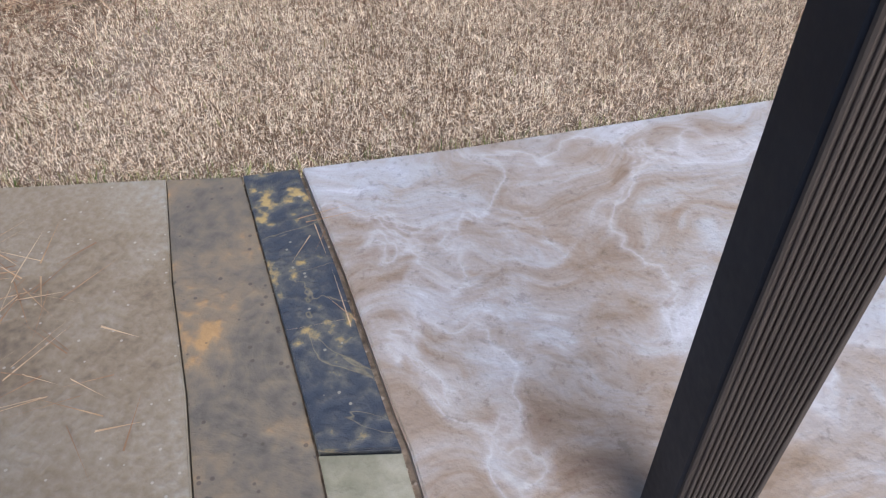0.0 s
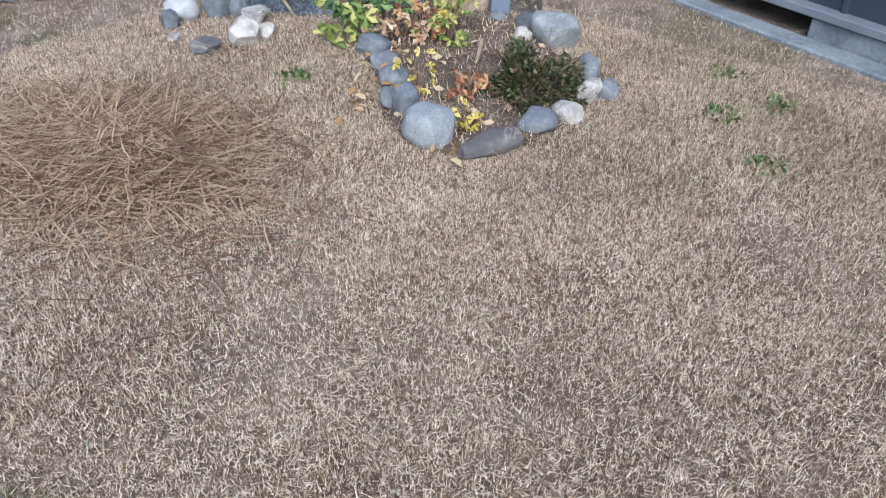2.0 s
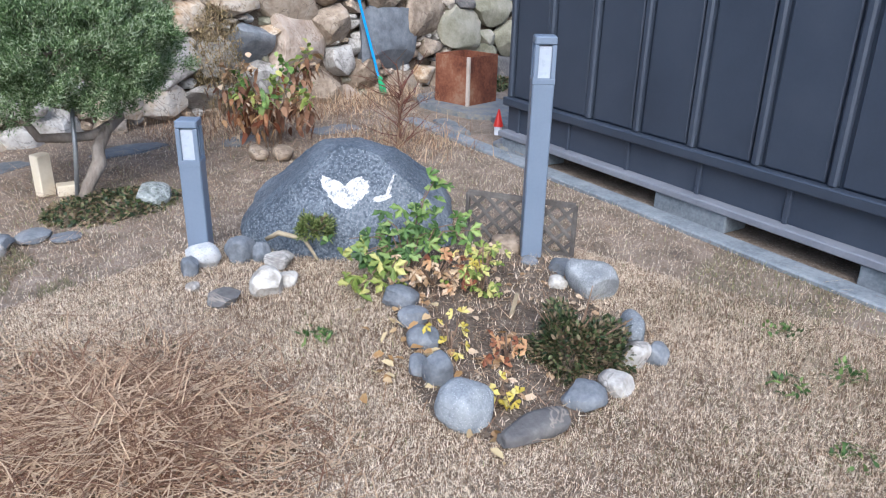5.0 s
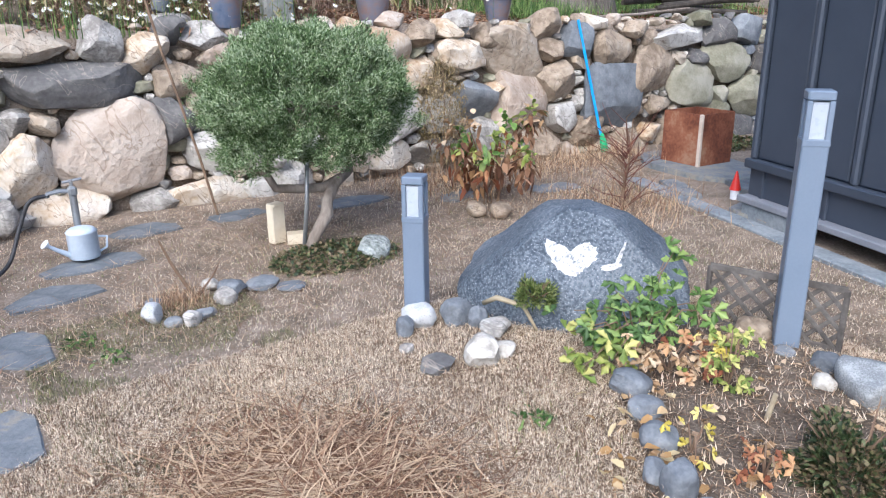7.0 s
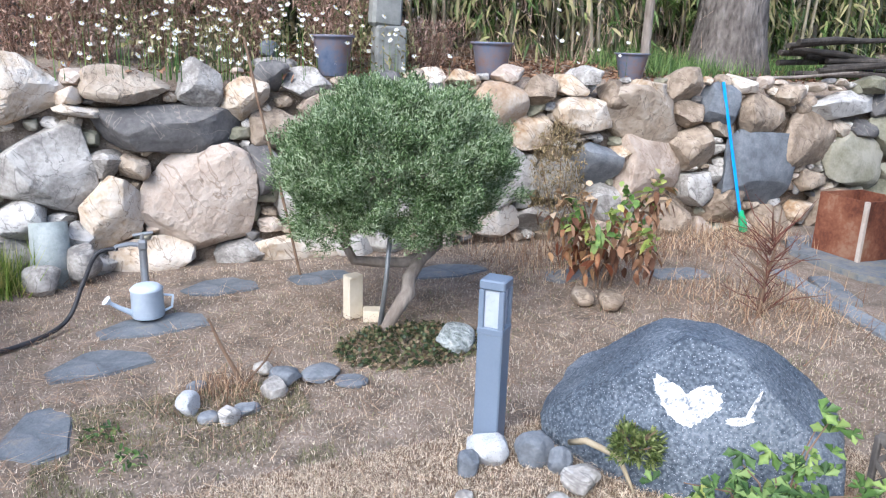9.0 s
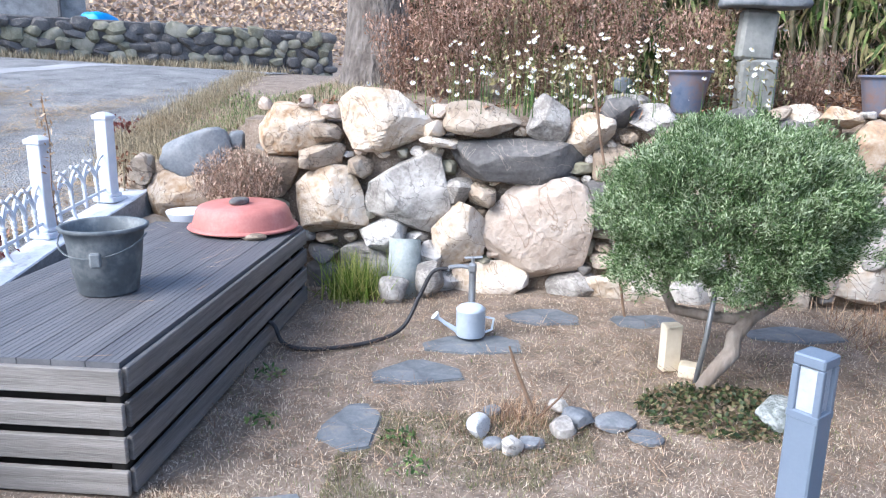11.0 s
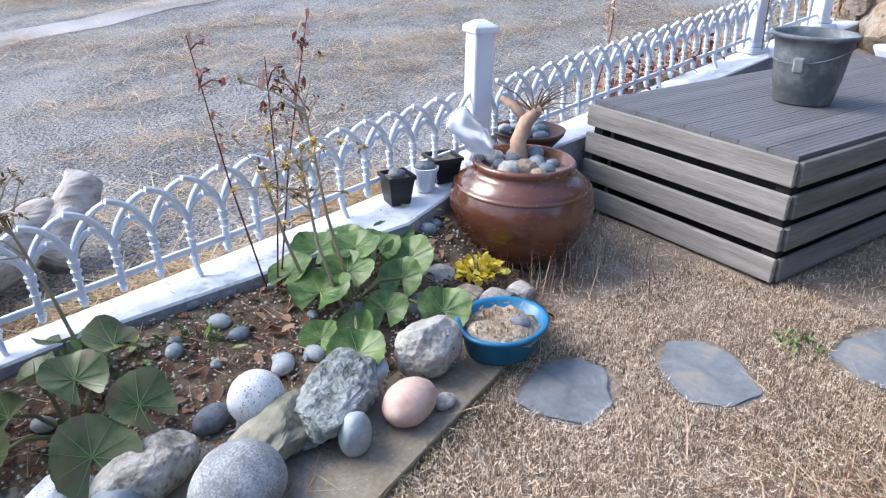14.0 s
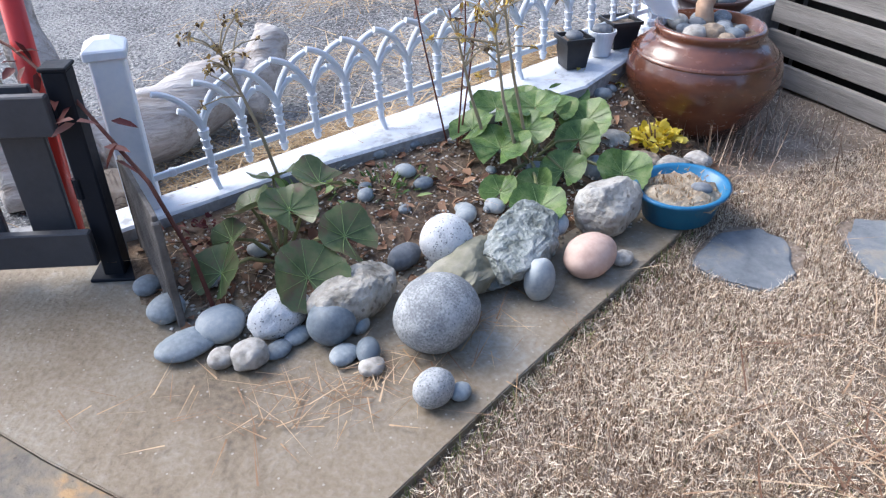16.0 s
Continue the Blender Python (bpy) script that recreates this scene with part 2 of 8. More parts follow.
M_BLUE = mat("blue_plastic", [(0.02, 0.14, 0.28), (0.03, 0.19, 0.36)], 6, 0.35, 0.03, 50, spec=0.5)
M_BLACKPL = mat("black_plastic", [(0.018, 0.02, 0.024), (0.04, 0.042, 0.046)], 8, 0.45, 0.05, 60)
M_WHITEPL = mat("white_plastic", [(0.62, 0.66, 0.72), (0.74, 0.77, 0.82)], 8, 0.4, 0.03, 60)
M_ROCK = mat("blue_grey_granite", [(0.042, 0.056, 0.076), (0.08, 0.10, 0.127), (0.125, 0.148, 0.178), (0.19, 0.215, 0.245)], 3, 0.6, 0.5, 70, fine=1.2, speck=(0.40, 0.43, 0.47), sscale=95, ssize=0.24)
M_PAINTW = mat("chipped_white_paint", [(0.16, 0.18, 0.21), (0.46, 0.46, 0.455), (0.56, 0.56, 0.55), (0.62, 0.62, 0.61)], 22, 0.8, 0.4, 90, fine=0.8, speck=(0.17, 0.19, 0.22), sscale=55, ssize=0.24)
STONES = {
    "c": mat("cream_stone", [(0.32, 0.21, 0.12), (0.48, 0.385, 0.285), (0.58, 0.51, 0.425), (0.62, 0.58, 0.525)], 5, 0.85, 0.8, 28, rand=0.25, dist=0.05, veins=(0.17, 0.12, 0.085), vscale=2.6, vwidth=0.010),
    "t": mat("tan_stone", [(0.19, 0.145, 0.105), (0.33, 0.265, 0.20), (0.43, 0.37, 0.30)], 6, 0.85, 0.8, 28, rand=0.35, dist=0.05, veins=(0.13, 0.10, 0.075), vscale=3, vwidth=0.010),
    "o": mat("rusty_stone", [(0.15, 0.14, 0.14), (0.36, 0.25, 0.16), (0.46, 0.37, 0.28), (0.55, 0.49, 0.42)], 4, 0.85, 0.6, 45, rand=0.2, dist=0.03),
    "p": mat("pinkish_tan_stone", [(0.32, 0.25, 0.195), (0.44, 0.36, 0.295), (0.52, 0.45, 0.385)], 6, 0.85, 0.8, 30, rand=0.2, dist=0.05, veins=(0.26, 0.19, 0.14), vscale=1.6, vwidth=0.008),
    "g": mat("grey_stone", [(0.19, 0.175, 0.16), (0.33, 0.31, 0.285), (0.46, 0.44, 0.41), (0.54, 0.52, 0.49)], 6, 0.85, 0.6, 45, rand=0.3, dist=0.03, veins=(0.16, 0.15, 0.14), vscale=3, vwidth=0.012),
    "m": mat("mid_grey_granite", [(0.13, 0.145, 0.16), (0.21, 0.23, 0.25), (0.30, 0.32, 0.335)], 8, 0.75, 0.4, 90, rand=0.2, fine=0.6, speck=(0.46, 0.47, 0.48), sscale=120, ssize=0.25),
    "s": mat("dark_slate_stone", [(0.085, 0.08, 0.08), (0.125, 0.12, 0.118), (0.19, 0.18, 0.17)], 5, 0.8, 0.5, 40, rand=0.15, veins=(0.30, 0.26, 0.22), vscale=2, vwidth=0.006),
    "b": mat("blue_grey_stone", [(0.11, 0.12, 0.135), (0.17, 0.185, 0.205), (0.26, 0.27, 0.28)], 8, 0.8, 0.5, 60, rand=0.25),
    "v": mat("mossy_stone", [(0.13, 0.125, 0.085), (0.23, 0.22, 0.16), (0.33, 0.31, 0.25)], 5, 0.9, 0.6, 45, rand=0.3),
    "r": mat("river_pebble", [(0.13, 0.155, 0.18), (0.20, 0.23, 0.255), (0.30, 0.335, 0.355), (0.40, 0.42, 0.42)], 5, 0.5, 0.12, 90, rand=0.4, fine=0.3),
    "l": mat("pale_speckled_granite", [(0.20, 0.21, 0.22), (0.33, 0.345, 0.35), (0.43, 0.44, 0.45), (0.50, 0.505, 0.51)], 10, 0.7, 0.3, 160, rand=0.35, fine=0.6, speck=(0.12, 0.125, 0.13), sscale=110, ssize=0.24),
    "k": mat("pink_pebble", [(0.40, 0.27, 0.22), (0.50, 0.36, 0.30), (0.56, 0.43, 0.37)], 9, 0.6, 0.15, 80),
    "w": mat("white_quartz", [(0.20, 0.18, 0.15), (0.42, 0.395, 0.355), (0.58, 0.56, 0.53)], 12, 0.7, 0.4, 60),
    "e": mat("grey_paving_slate", [(0.095, 0.105, 0.12), (0.14, 0.155, 0.17), (0.18, 0.195, 0.21), (0.25, 0.235, 0.205)], 6, 0.8, 0.7, 35, rand=0.2, fine=0.5),
    "q": mat("white_speckled_granite", [(0.30, 0.31, 0.32), (0.52, 0.53, 0.54), (0.62, 0.63, 0.64), (0.68, 0.68, 0.68)], 14, 0.7, 0.4, 160, rand=0.2, fine=0.5, speck=(0.10, 0.105, 0.11), sscale=90, ssize=0.26),
    "a": mat("pale_tan_pitted_rock", [(0.15, 0.135, 0.11), (0.33, 0.31, 0.27), (0.43, 0.41, 0.37), (0.50, 0.49, 0.46)], 7, 0.9, 0.9, 40, rand=0.2, dist=0.03, fine=0.6, speck=(0.17, 0.145, 0.115), sscale=28, ssize=0.18),
    "u": mat("grey_green_rough_stone", [(0.11, 0.12, 0.105), (0.24, 0.265, 0.25), (0.36, 0.385, 0.375), (0.46, 0.48, 0.47)], 8, 0.9, 1.0, 40, rand=0.15, dist=0.05, fine=0.6),
}

# ---------------------------------------------------------------- mesh helpers


class MB:
    """Collects vertices and faces of one part."""

    def __init__(self):
        self.v, self.f = [], []

    def add(self, vs, fs):
        o = len(self.v)
        self.v.extend([tuple(p) for p in vs])
        self.f.extend([tuple(i + o for i in f) for f in fs])
        return self

    def box(self, c, s, rz=0.0, bevel=0.004, m=None):
        """A box with bevelled edges: centre, full sizes, turn about z in degrees."""
        bm = bmesh.new()
        bmesh.ops.create_cube(bm, size=1.0)
        bmesh.ops.scale(bm, vec=s, verts=bm.verts)
        if bevel:
            bmesh.ops.bevel(bm, geom=bm.edges[:], offset=min(bevel, min(s) * 0.3), segments=1, affect="EDGES")
        tm = pose(*c, 0, 0, rz) if m is None else m
        bm.transform(tm)
        bm.verts.index_update()
        self.add([v.co[:] for v in bm.verts], [[v.index for v in f.verts] for f in bm.faces])
        bm.free()
        return self

    def lathe(self, c, prof, n=32, cap=True):
        """A turned shape from (radius, height) pairs about the upright axis through c."""
        vs, fs = [], []
        for r, z in prof:
            for i in range(n):
                a = 2 * math.pi * i / n
                vs.append((c[0] + r * math.cos(a), c[1] + r * math.sin(a), c[2] + z))
        for j in range(len(prof) - 1):
            for i in range(n):
                k = (i + 1) % n
                fs.append((j * n + i, j * n + k, (j + 1) * n + k, (j + 1) * n + i))
        if cap:
            fs.append(tuple(range(n))[::-1])
            fs.append(tuple((len(prof) - 1) * n + i for i in range(n)))
        return self.add(vs, fs)

    def tube(self, pts, rad, n=8):
        """A tube along points; rad is one radius or one for each point."""
        pts = [Vector(p) for p in pts]
        rs = rad if isinstance(rad, (list, tuple)) else [rad] * len(pts)
        vs, fs = [], []
        up = Vector((0.13, 0.21, 0.97))
        for i, p in enumerate(pts):
            d = (pts[min(i + 1, len(pts) - 1)] - pts[max(i - 1, 0)]).normalized()
            s = d.cross(up)
            if s.length < 0.05:
                s = d.cross(Vector((1, 0, 0)))
            s.normalize()
            q = d.cross(s)
            up = -q
            for k in range(n):
                a = 2 * math.pi * k / n
                vs.append(p + s * (rs[i] * math.cos(a)) + q * (rs[i] * math.sin(a)))
        for i in range(len(pts) - 1):
            for k in range(n):
                m = (k + 1) % n
                fs.append((i * n + k, i * n + m, (i + 1) * n + m, (i + 1) * n + k))
        fs.append(tuple(range(n))[::-1])
        fs.append(tuple((len(pts) - 1) * n + k for k in range(n)))
        return self.add(vs, fs)

    def mesh(self, name, material, smooth=False):
        me = bpy.data.meshes.new(name)
        me.from_pydata(self.v, [], self.f)
        me.materials.append(material)
        bm = bmesh.new()
        bm.from_mesh(me)
        bmesh.ops.recalc_face_normals(bm, faces=bm.faces)
        bm.to_mesh(me)
        bm.free()
        if smooth:
            me.polygons.foreach_set("use_smooth", [True] * len(me.polygons))
        return me


def base(name, label, category, group="", at=(0, 0, 0), kind=""):
    ob = new(name)
    ob.location = at
    return tagged(ob, label, category, group, kind)


def part(name, mb, material, parent, label="", smooth=False):
    """One mesh object under a thing; its geometry is given in world coordinates."""
    ob = new(name, mb if isinstance(mb, bpy.types.Mesh) else mb.mesh(name, material, smooth))
    ob.parent = parent
    if parent is not None:
        off = Vector(parent.location)
        up = parent.parent
        while up is not None:
            off += Vector(up.location)
            up = up.parent
        ob.location = -off
    return tagged(ob, label)


def single(name, mb, material, label, category, group="", kind="", smooth=False):
    ob = new(name, mb if isinstance(mb, bpy.types.Mesh) else mb.mesh(name, material, smooth))
    return tagged(ob, label, category, group, kind)


def tris(name, V, F, material):
    """A mesh from arrays: V (n, 3), F (m, 3)."""
    me = bpy.data.meshes.new(name)
    V, F = np.asarray(V, np.float32), np.asarray(F, np.int32)
    me.vertices.add(len(V))
    me.vertices.foreach_set("co", V.ravel())
    me.loops.add(F.size)
    me.loops.foreach_set("vertex_index", F.ravel())
    me.polygons.add(len(F))
    me.polygons.foreach_set("loop_start", np.arange(0, F.size, 3, dtype=np.int32))
    me.polygons.foreach_set("loop_total", np.full(len(F), 3, np.int32))
    me.materials.append(material)
    me.update(calc_edges=True)
    me.validate()
    return me


RNG = np.random.default_rng(7)
rnd = random.Random(11)


def blades(P, length, width, lean=0.6, rng=RNG, flat=False):
    """One bent blade (a kite of two triangles would be too many: one long triangle) at each point of P."""
    n = len(P)
    a = rng.uniform(0, 2 * np.pi, n)
    b = rng.uniform(0, 2 * np.pi, n)
    ln = length * rng.uniform(0.6, 1.25, n)
    tilt = np.abs(rng.normal(0, lean, n))
    if flat:
        tilt = rng.uniform(1.3, 1.56, n)
    wd = width * rng.uniform(0.7, 1.3, n)
    side = np.stack([np.cos(a), np.sin(a), np.zeros(n)], 1) * wd[:, None] * 0.5
    tip = P + np.stack([np.cos(b) * np.sin(tilt), np.sin(b) * np.sin(tilt), np.cos(tilt)], 1) * ln[:, None]
    V = np.stack([P - side, P + side, tip], 1).reshape(-1, 3)
    return V, np.arange(n * 3).reshape(-1, 3)


def inside(P, poly):
    """Which points of P lie in the polygon."""
    x, y = P[:, 0], P[:, 1]
    r = np.zeros(len(P), bool)
    for (x1, y1), (x2, y2) in zip(poly, poly[1:] + poly[:1]):
        if y1 != y2:
            r ^= ((y1 > y) != (y2 > y)) & (x < (x2 - x1) * (y - y1) / (y2 - y1) + x1)
    return r


def rock_mesh(name, size, seed, material, cuts=9, rough=0.05, sub=3, depth=0.86):
    """A stone: a ball cut by random planes, then worn by noise. cuts=0 gives a smooth pebble."""
    r = random.Random(seed)
    bm = bmesh.new()
    bmesh.ops.create_icosphere(bm, subdivisions=sub, radius=1.0)
    planes = []
    for _ in range(cuts):
        d = Vector((r.gauss(0, 1), r.gauss(0, 1), r.gauss(0, 1))).normalized()
        planes.append((d, r.uniform(depth - 0.16, depth + 0.16)))
    off = Vector((r.uniform(0, 50), r.uniform(0, 50), r.uniform(0, 50)))
    for v in bm.verts:
        p = v.co.copy()
        if cuts:
            p = Vector((math.copysign(abs(c) ** (0.58 if cuts > 9 else 0.76), c) for c in p))
        for d, h in planes:
            k = p.dot(d)
            if k > h:
                p -= d * (k - h) * 0.92
        w = noise.noise(p * 1.3 + off) * rough * 1.6 + noise.noise(p * 4.0 + off) * rough * 0.6 + noise.noise(p * 9 + off) * rough * 0.25
        p *= 1 + w
        v.co = p
    ex = [max(abs(v.co[i]) for v in bm.verts) for i in range(3)]
    for v in bm.verts:
        v.co = Vector((v.co[i] / ex[i] * size[i] * 0.5 for i in range(3)))
    me = bpy.data.meshes.new(name)
    bm.to_mesh(me)
    bm.free()
    me.materials.append(material)
    me.polygons.foreach_set("use_smooth", [True] * len(me.polygons))
    if cuts > 5:
        me.set_sharp_from_angle(angle=radians(26))
    return me


def stone(name, x, y, z, size, kind, seed, label, category="stone", group="", cuts=9, turn=None, parent=None, rough=0.05, sub=3, sink=0.1, tilt=0.0):
    """A loose stone resting on z."""
    ob = new(name, rock_mesh(name, size, seed, STONES[kind], cuts, rough, sub))
    rz = random.Random(seed).uniform(0, 360) if turn is None else turn
    ob.matrix_world = pose(x, y, z + size[2] * (0.5 - sink), tilt, 0, rz)
    if parent is not None:
        ob.parent = parent
        return ob
    return tagged(ob, label, category, group)


def slab_mesh(name, poly, z0, z1, material, bevel=0.006):
    bm = bmesh.new()
    f = bm.faces.new([bm.verts.new((x, y, z0)) for x, y in poly])
    ext = bmesh.ops.extrude_face_region(bm, geom=[f])
    for v in ext["geom"]:
        if isinstance(v, bmesh.types.BMVert):
            v.co.z = z1
    top = [e for e in bm.edges if all(abs(v.co.z - z1) < 1e-6 for v in e.verts)]
    bmesh.ops.recalc_face_normals(bm, faces=bm.faces)
    if bevel:
        bmesh.ops.bevel(bm, geom=top, offset=bevel, segments=2, affect="EDGES")
    me = bpy.data.meshes.new(name)
    bm.to_mesh(me)
    bm.free()
    me.materials.append(material)
    return me


# ---------------------------------------------------------------- ground, road, kerb, patio
FENCE = [(1.6, 0.02, 0.0), (-0.5, -0.07, 0.11), (-2.75, -0.38, 0.29), (-5.36, -0.73, 0.52), (-6.1, -0.70, 0.63), (-6.6, -0.72, 0.7)]


def along(x):
    """The fence line's y and the curb's top z at x."""
    for (x1, y1, z1), (x2, y2, z2) in zip(FENCE, FENCE[1:]):
        if x2 <= x <= x1:
            k = (x - x1) / (x2 - x1)
            return y1 + k * (y2 - y1), z1 + k * (z2 - z1)
    return (FENCE[0][1], FENCE[0][2]) if x > 0 else (FENCE[-1][1], FENCE[-1][2])


def road_z(x, y):
    rise = 0.105 * min(max(-x - 0.95, -0.5), 13.5) + 0.045 * min(max(-y - 0.4, 0), 16)
    return rise


def step(a, b, x):
    k = min(1, max(0, (x - a) / (b - a)))
    return k * k * (3 - 2 * k)


def wall_x(y):
    return -6.25 + 0.09 * max(0, y - 3)


def ground_z(x, y):
    fy, fz = along(x)
    road = road_z(x, y) - 0.02
    garden = 0.012 * noise.noise((x * 1.7, y * 1.7, 0))
    high = 1.32 + 0.10 * min(4, max(0, -x - 6.4)) + 0.05 * noise.noise((x, y, 5))
    k = step(wall_x(y) - 0.34, wall_x(y) - 0.46, x)
    inner = garden * (1 - k) + high * k
    j = step(0.9, -1.6, y) if x < -6.3 else (1.0 if y < fy else 0.0)
    z = inner * (1 - j) + road * j
    far = math.hypot(x + 2, y - 2)
    if far > 24:
        z += (far - 24) * 0.015 + step(40, 160, far) * 25 * (0.7 + 0.6 * noise.noise((x * 0.012, y * 0.012, 1)))
    return z


def axis(lo, hi, stp, reach):
    a = list(np.arange(lo, hi + 1e-6, stp))
    s, p = stp, lo
    left = []
    while p > -reach:
        s *= 1.22
        p -= s
        left.append(p)
    s, p, right = stp, hi, []
    while p < reach:
        s *= 1.22
        p += s
        right.append(p)
    return left[::-1] + a + right


def sheet(name, xs, ys, zf, material):
    vs = [(x, y, zf(x, y)) for y in ys for x in xs]
    n = len(xs)
    fs = [(j * n + i, j * n + i + 1, (j + 1) * n + i + 1, (j + 1) * n + i) for j in range(len(ys) - 1) for i in range(n - 1)]
    me = bpy.data.meshes.new(name)
    me.from_pydata(vs, [], fs)
    me.materials.append(material)
    me.polygons.foreach_set("use_smooth", [True] * len(me.polygons))
    return me


single("ground", sheet("ground", axis(-8.5, 2.0, 0.1, 420), axis(-2.0, 9.5, 0.1, 420), ground_z, M_SOIL), None,
       "dry brown soil of a winter garden", "ground", kind="structure")


def road_mesh():
    """Road sheet just above the ground, from the fence line outward."""
    vs, fs = [], []
    us = [4, 3, 2] + [1.6 - 0.35 * i for i in range(24)] + [-7.2 - 0.6 * i for i in range(24)] + [-22.5 - 1.8 * i for i in range(12)]
    ds = [0.0, 0.15, 0.35, 0.7, 1.1, 1.6, 2.2, 3, 4, 5, 6.5, 8, 10, 12.5, 15, 18, 22, 27, 33, 40, 48]
    for x in us:
        fy, fz = along(x)
        if x < -6.6:
            fy = fy - 0.9 * step(-6.6, -8.5, x) - 0.12 * max(0, -x - 8.5)
        for d in ds:
            y = fy - 0.1 - d
            vs.append((x, y, road_z(x, y) if d < 7 else max(road_z(x, y), ground_z(x, y) + 0.03 + 0.05 * max(0, d - 9))))
    n = len(ds)
    for i in range(len(us) - 1):
        for j in range(n - 1):
            fs.append((i * n + j, i * n + j + 1, (i + 1) * n + j + 1, (i + 1) * n + j))
    return MB().add(vs, fs).mesh("road", M_ROAD, True)


single("road", road_mesh(), None, "worn grey asphalt lane with straw drifts", "road", kind="structure")


def curb():
    """White painted low wall that the fence stands on."""
    vs, fs = [], []
    xs = [-0.42 - 0.25 * i for i in range(25)]
    for x in xs:
        fy, fz = along(x)
        near, far = max(fy + 0.075, float(np.interp(-x, (0.4, 2.2, 2.45, 2.7, 3.3), (-0.045, -0.05, -0.17, -0.30, -0.29))) if x > -3.3 else fy + 0.16), fy - 0.07
        vs += [(x, near, -0.1), (x, near, fz - 0.008), (x, near - 0.008, fz), (x, far + 0.008, fz), (x, far, fz - 0.008), (x, far, -0.15)]
    for i in range(len(xs) - 1):
        for j in range(5):
            fs.append((i * 6 + j, i * 6 + j + 1, (i + 1) * 6 + j + 1, (i + 1) * 6 + j))
    fs += [tuple(range(6)), tuple((len(xs) - 1) * 6 + k for k in range(6))]
    ob = single("curb", MB().add(vs, fs), M_WHITECURB, "white painted concrete curb under the fence", "curb", kind="structure")
    ob.data.materials.append(M_CONC)
    for p in ob.data.polygons:
        if abs(p.normal.z) < 0.5:
            p.material_index = 1
    return ob


curb()

patio = base("patio", "stained concrete and slate patio beside the lawn", "patio", kind="structure")


def edge_pt(x):
    """A point on the patio's edge along the lawn."""
    return (x, float(np.interp(x, (-2.15, -1.57, -0.93, -0.4, 0.06, 0.83, 3.4), (0.645, 0.88, 1.18, 1.41, 1.69, 2.21, 3.9))))


part("concrete_slab", slab_mesh("concrete_slab", [edge_pt(-2.15), edge_pt(-1.3), edge_pt(-0.572), (-0.366, 1.04), (-0.182, 0.80), (-0.062, 0.627), (0.25, 0.05), (0.2, -0.15), (-0.42, -0.02), (-1.0, 0.1), (-2.1, 0.35)], -0.08, 0.031, M_PATIO, 0.003), None, patio, "brown stained concrete")
part("slate_strip", slab_mesh("slate_strip", [edge_pt(-0.570), edge_pt(-0.404), (-0.168, 1.109), (0.036, 0.849), (0.098, 0.768), (0.36, 0.40), (0.20, 0.15), (-0.059, 0.628), (-0.179, 0.801), (-0.363, 1.041)], -0.08, 0.029, M_BROWNSLATE, 0.003), None, patio, "brown grey slate strip")
part("slate_strip", slab_mesh("slate_strip", [edge_pt(-0.400), edge_pt(-0.285), (-0.045, 1.186), (0.193, 0.877), (0.238, 0.824), (0.102, 0.772)], -0.08, 0.032, M_DARKSLATE, 0.003), None, patio, "dark slate strip with ochre stains")
part("tile", slab_mesh("tile", [(0.105, 0.766), (0.242, 0.818), (0.45, 0.52), (0.365, 0.40)], -0.08, 0.03, STONES["v"], 0.003), None, patio, "grey green square tile")
part("flagstone", slab_mesh("flagstone", [edge_pt(-0.274), edge_pt(0.06), edge_pt(0.4), edge_pt(1.0), edge_pt(3.4), (3.4, 0.0), (0.62, 0.2), (0.46, 0.53), (0.254, 0.826), (0.205, 0.884), (-0.032, 1.192)], -0.08, 0.033, M_MARBLED, 0.004), None, patio, "marbled brown and white flagstone")

# ---------------------------------------------------------------- stone retaining wall
wall_west = tagged(new("wall_west", None), "dry stone retaining wall of cream and grey boulders", "wall", kind="structure")


def wall_backing():
    vs, fs = [], []
    ys = [0.2 + 0.3 * i for i in range(39)]
    for y in ys:
        x = wall_x(y)
        vs += [(x - 0.16, y, -0.1), (x - 0.24, y, 1.22), (x - 0.5, y, 1.24), (x - 0.5, y, -0.1)]
    for i in range(len(ys) - 1):
        for j in range(3):
            fs.append((i * 4 + j, i * 4 + j + 1, i * 4 + j + 5, i * 4 + j + 4))
    fs += [(0, 1, 2, 3), tuple((len(ys) - 1) * 4 + k for k in range(4))]
    return MB().add(vs, fs)


part("backfill", wall_backing(), M_SOIL, wall_west, "dark earth between the stones")
PLACED = []


def wall_stone(kind, y, z, w, h, deep=0.34, out=0.0, cuts=14, sub=3):
    """One stone of the wall, in the wall's face."""
    seed = 500 + len(PLACED)
    r = random.Random(seed)
    ob = new("stone", rock_mesh("stone", (w * 1.15, deep, h * 1.15), seed, STONES[kind], cuts, 0.055, sub, 0.76))
    ob.matrix_world = pose(wall_x(y) - 0.08 - 0.07 * z + out, y, z, r.uniform(-4, 4), r.uniform(-8, 8), 90)
    ob.parent = wall_west
    PLACED.append((y, z, w, h))


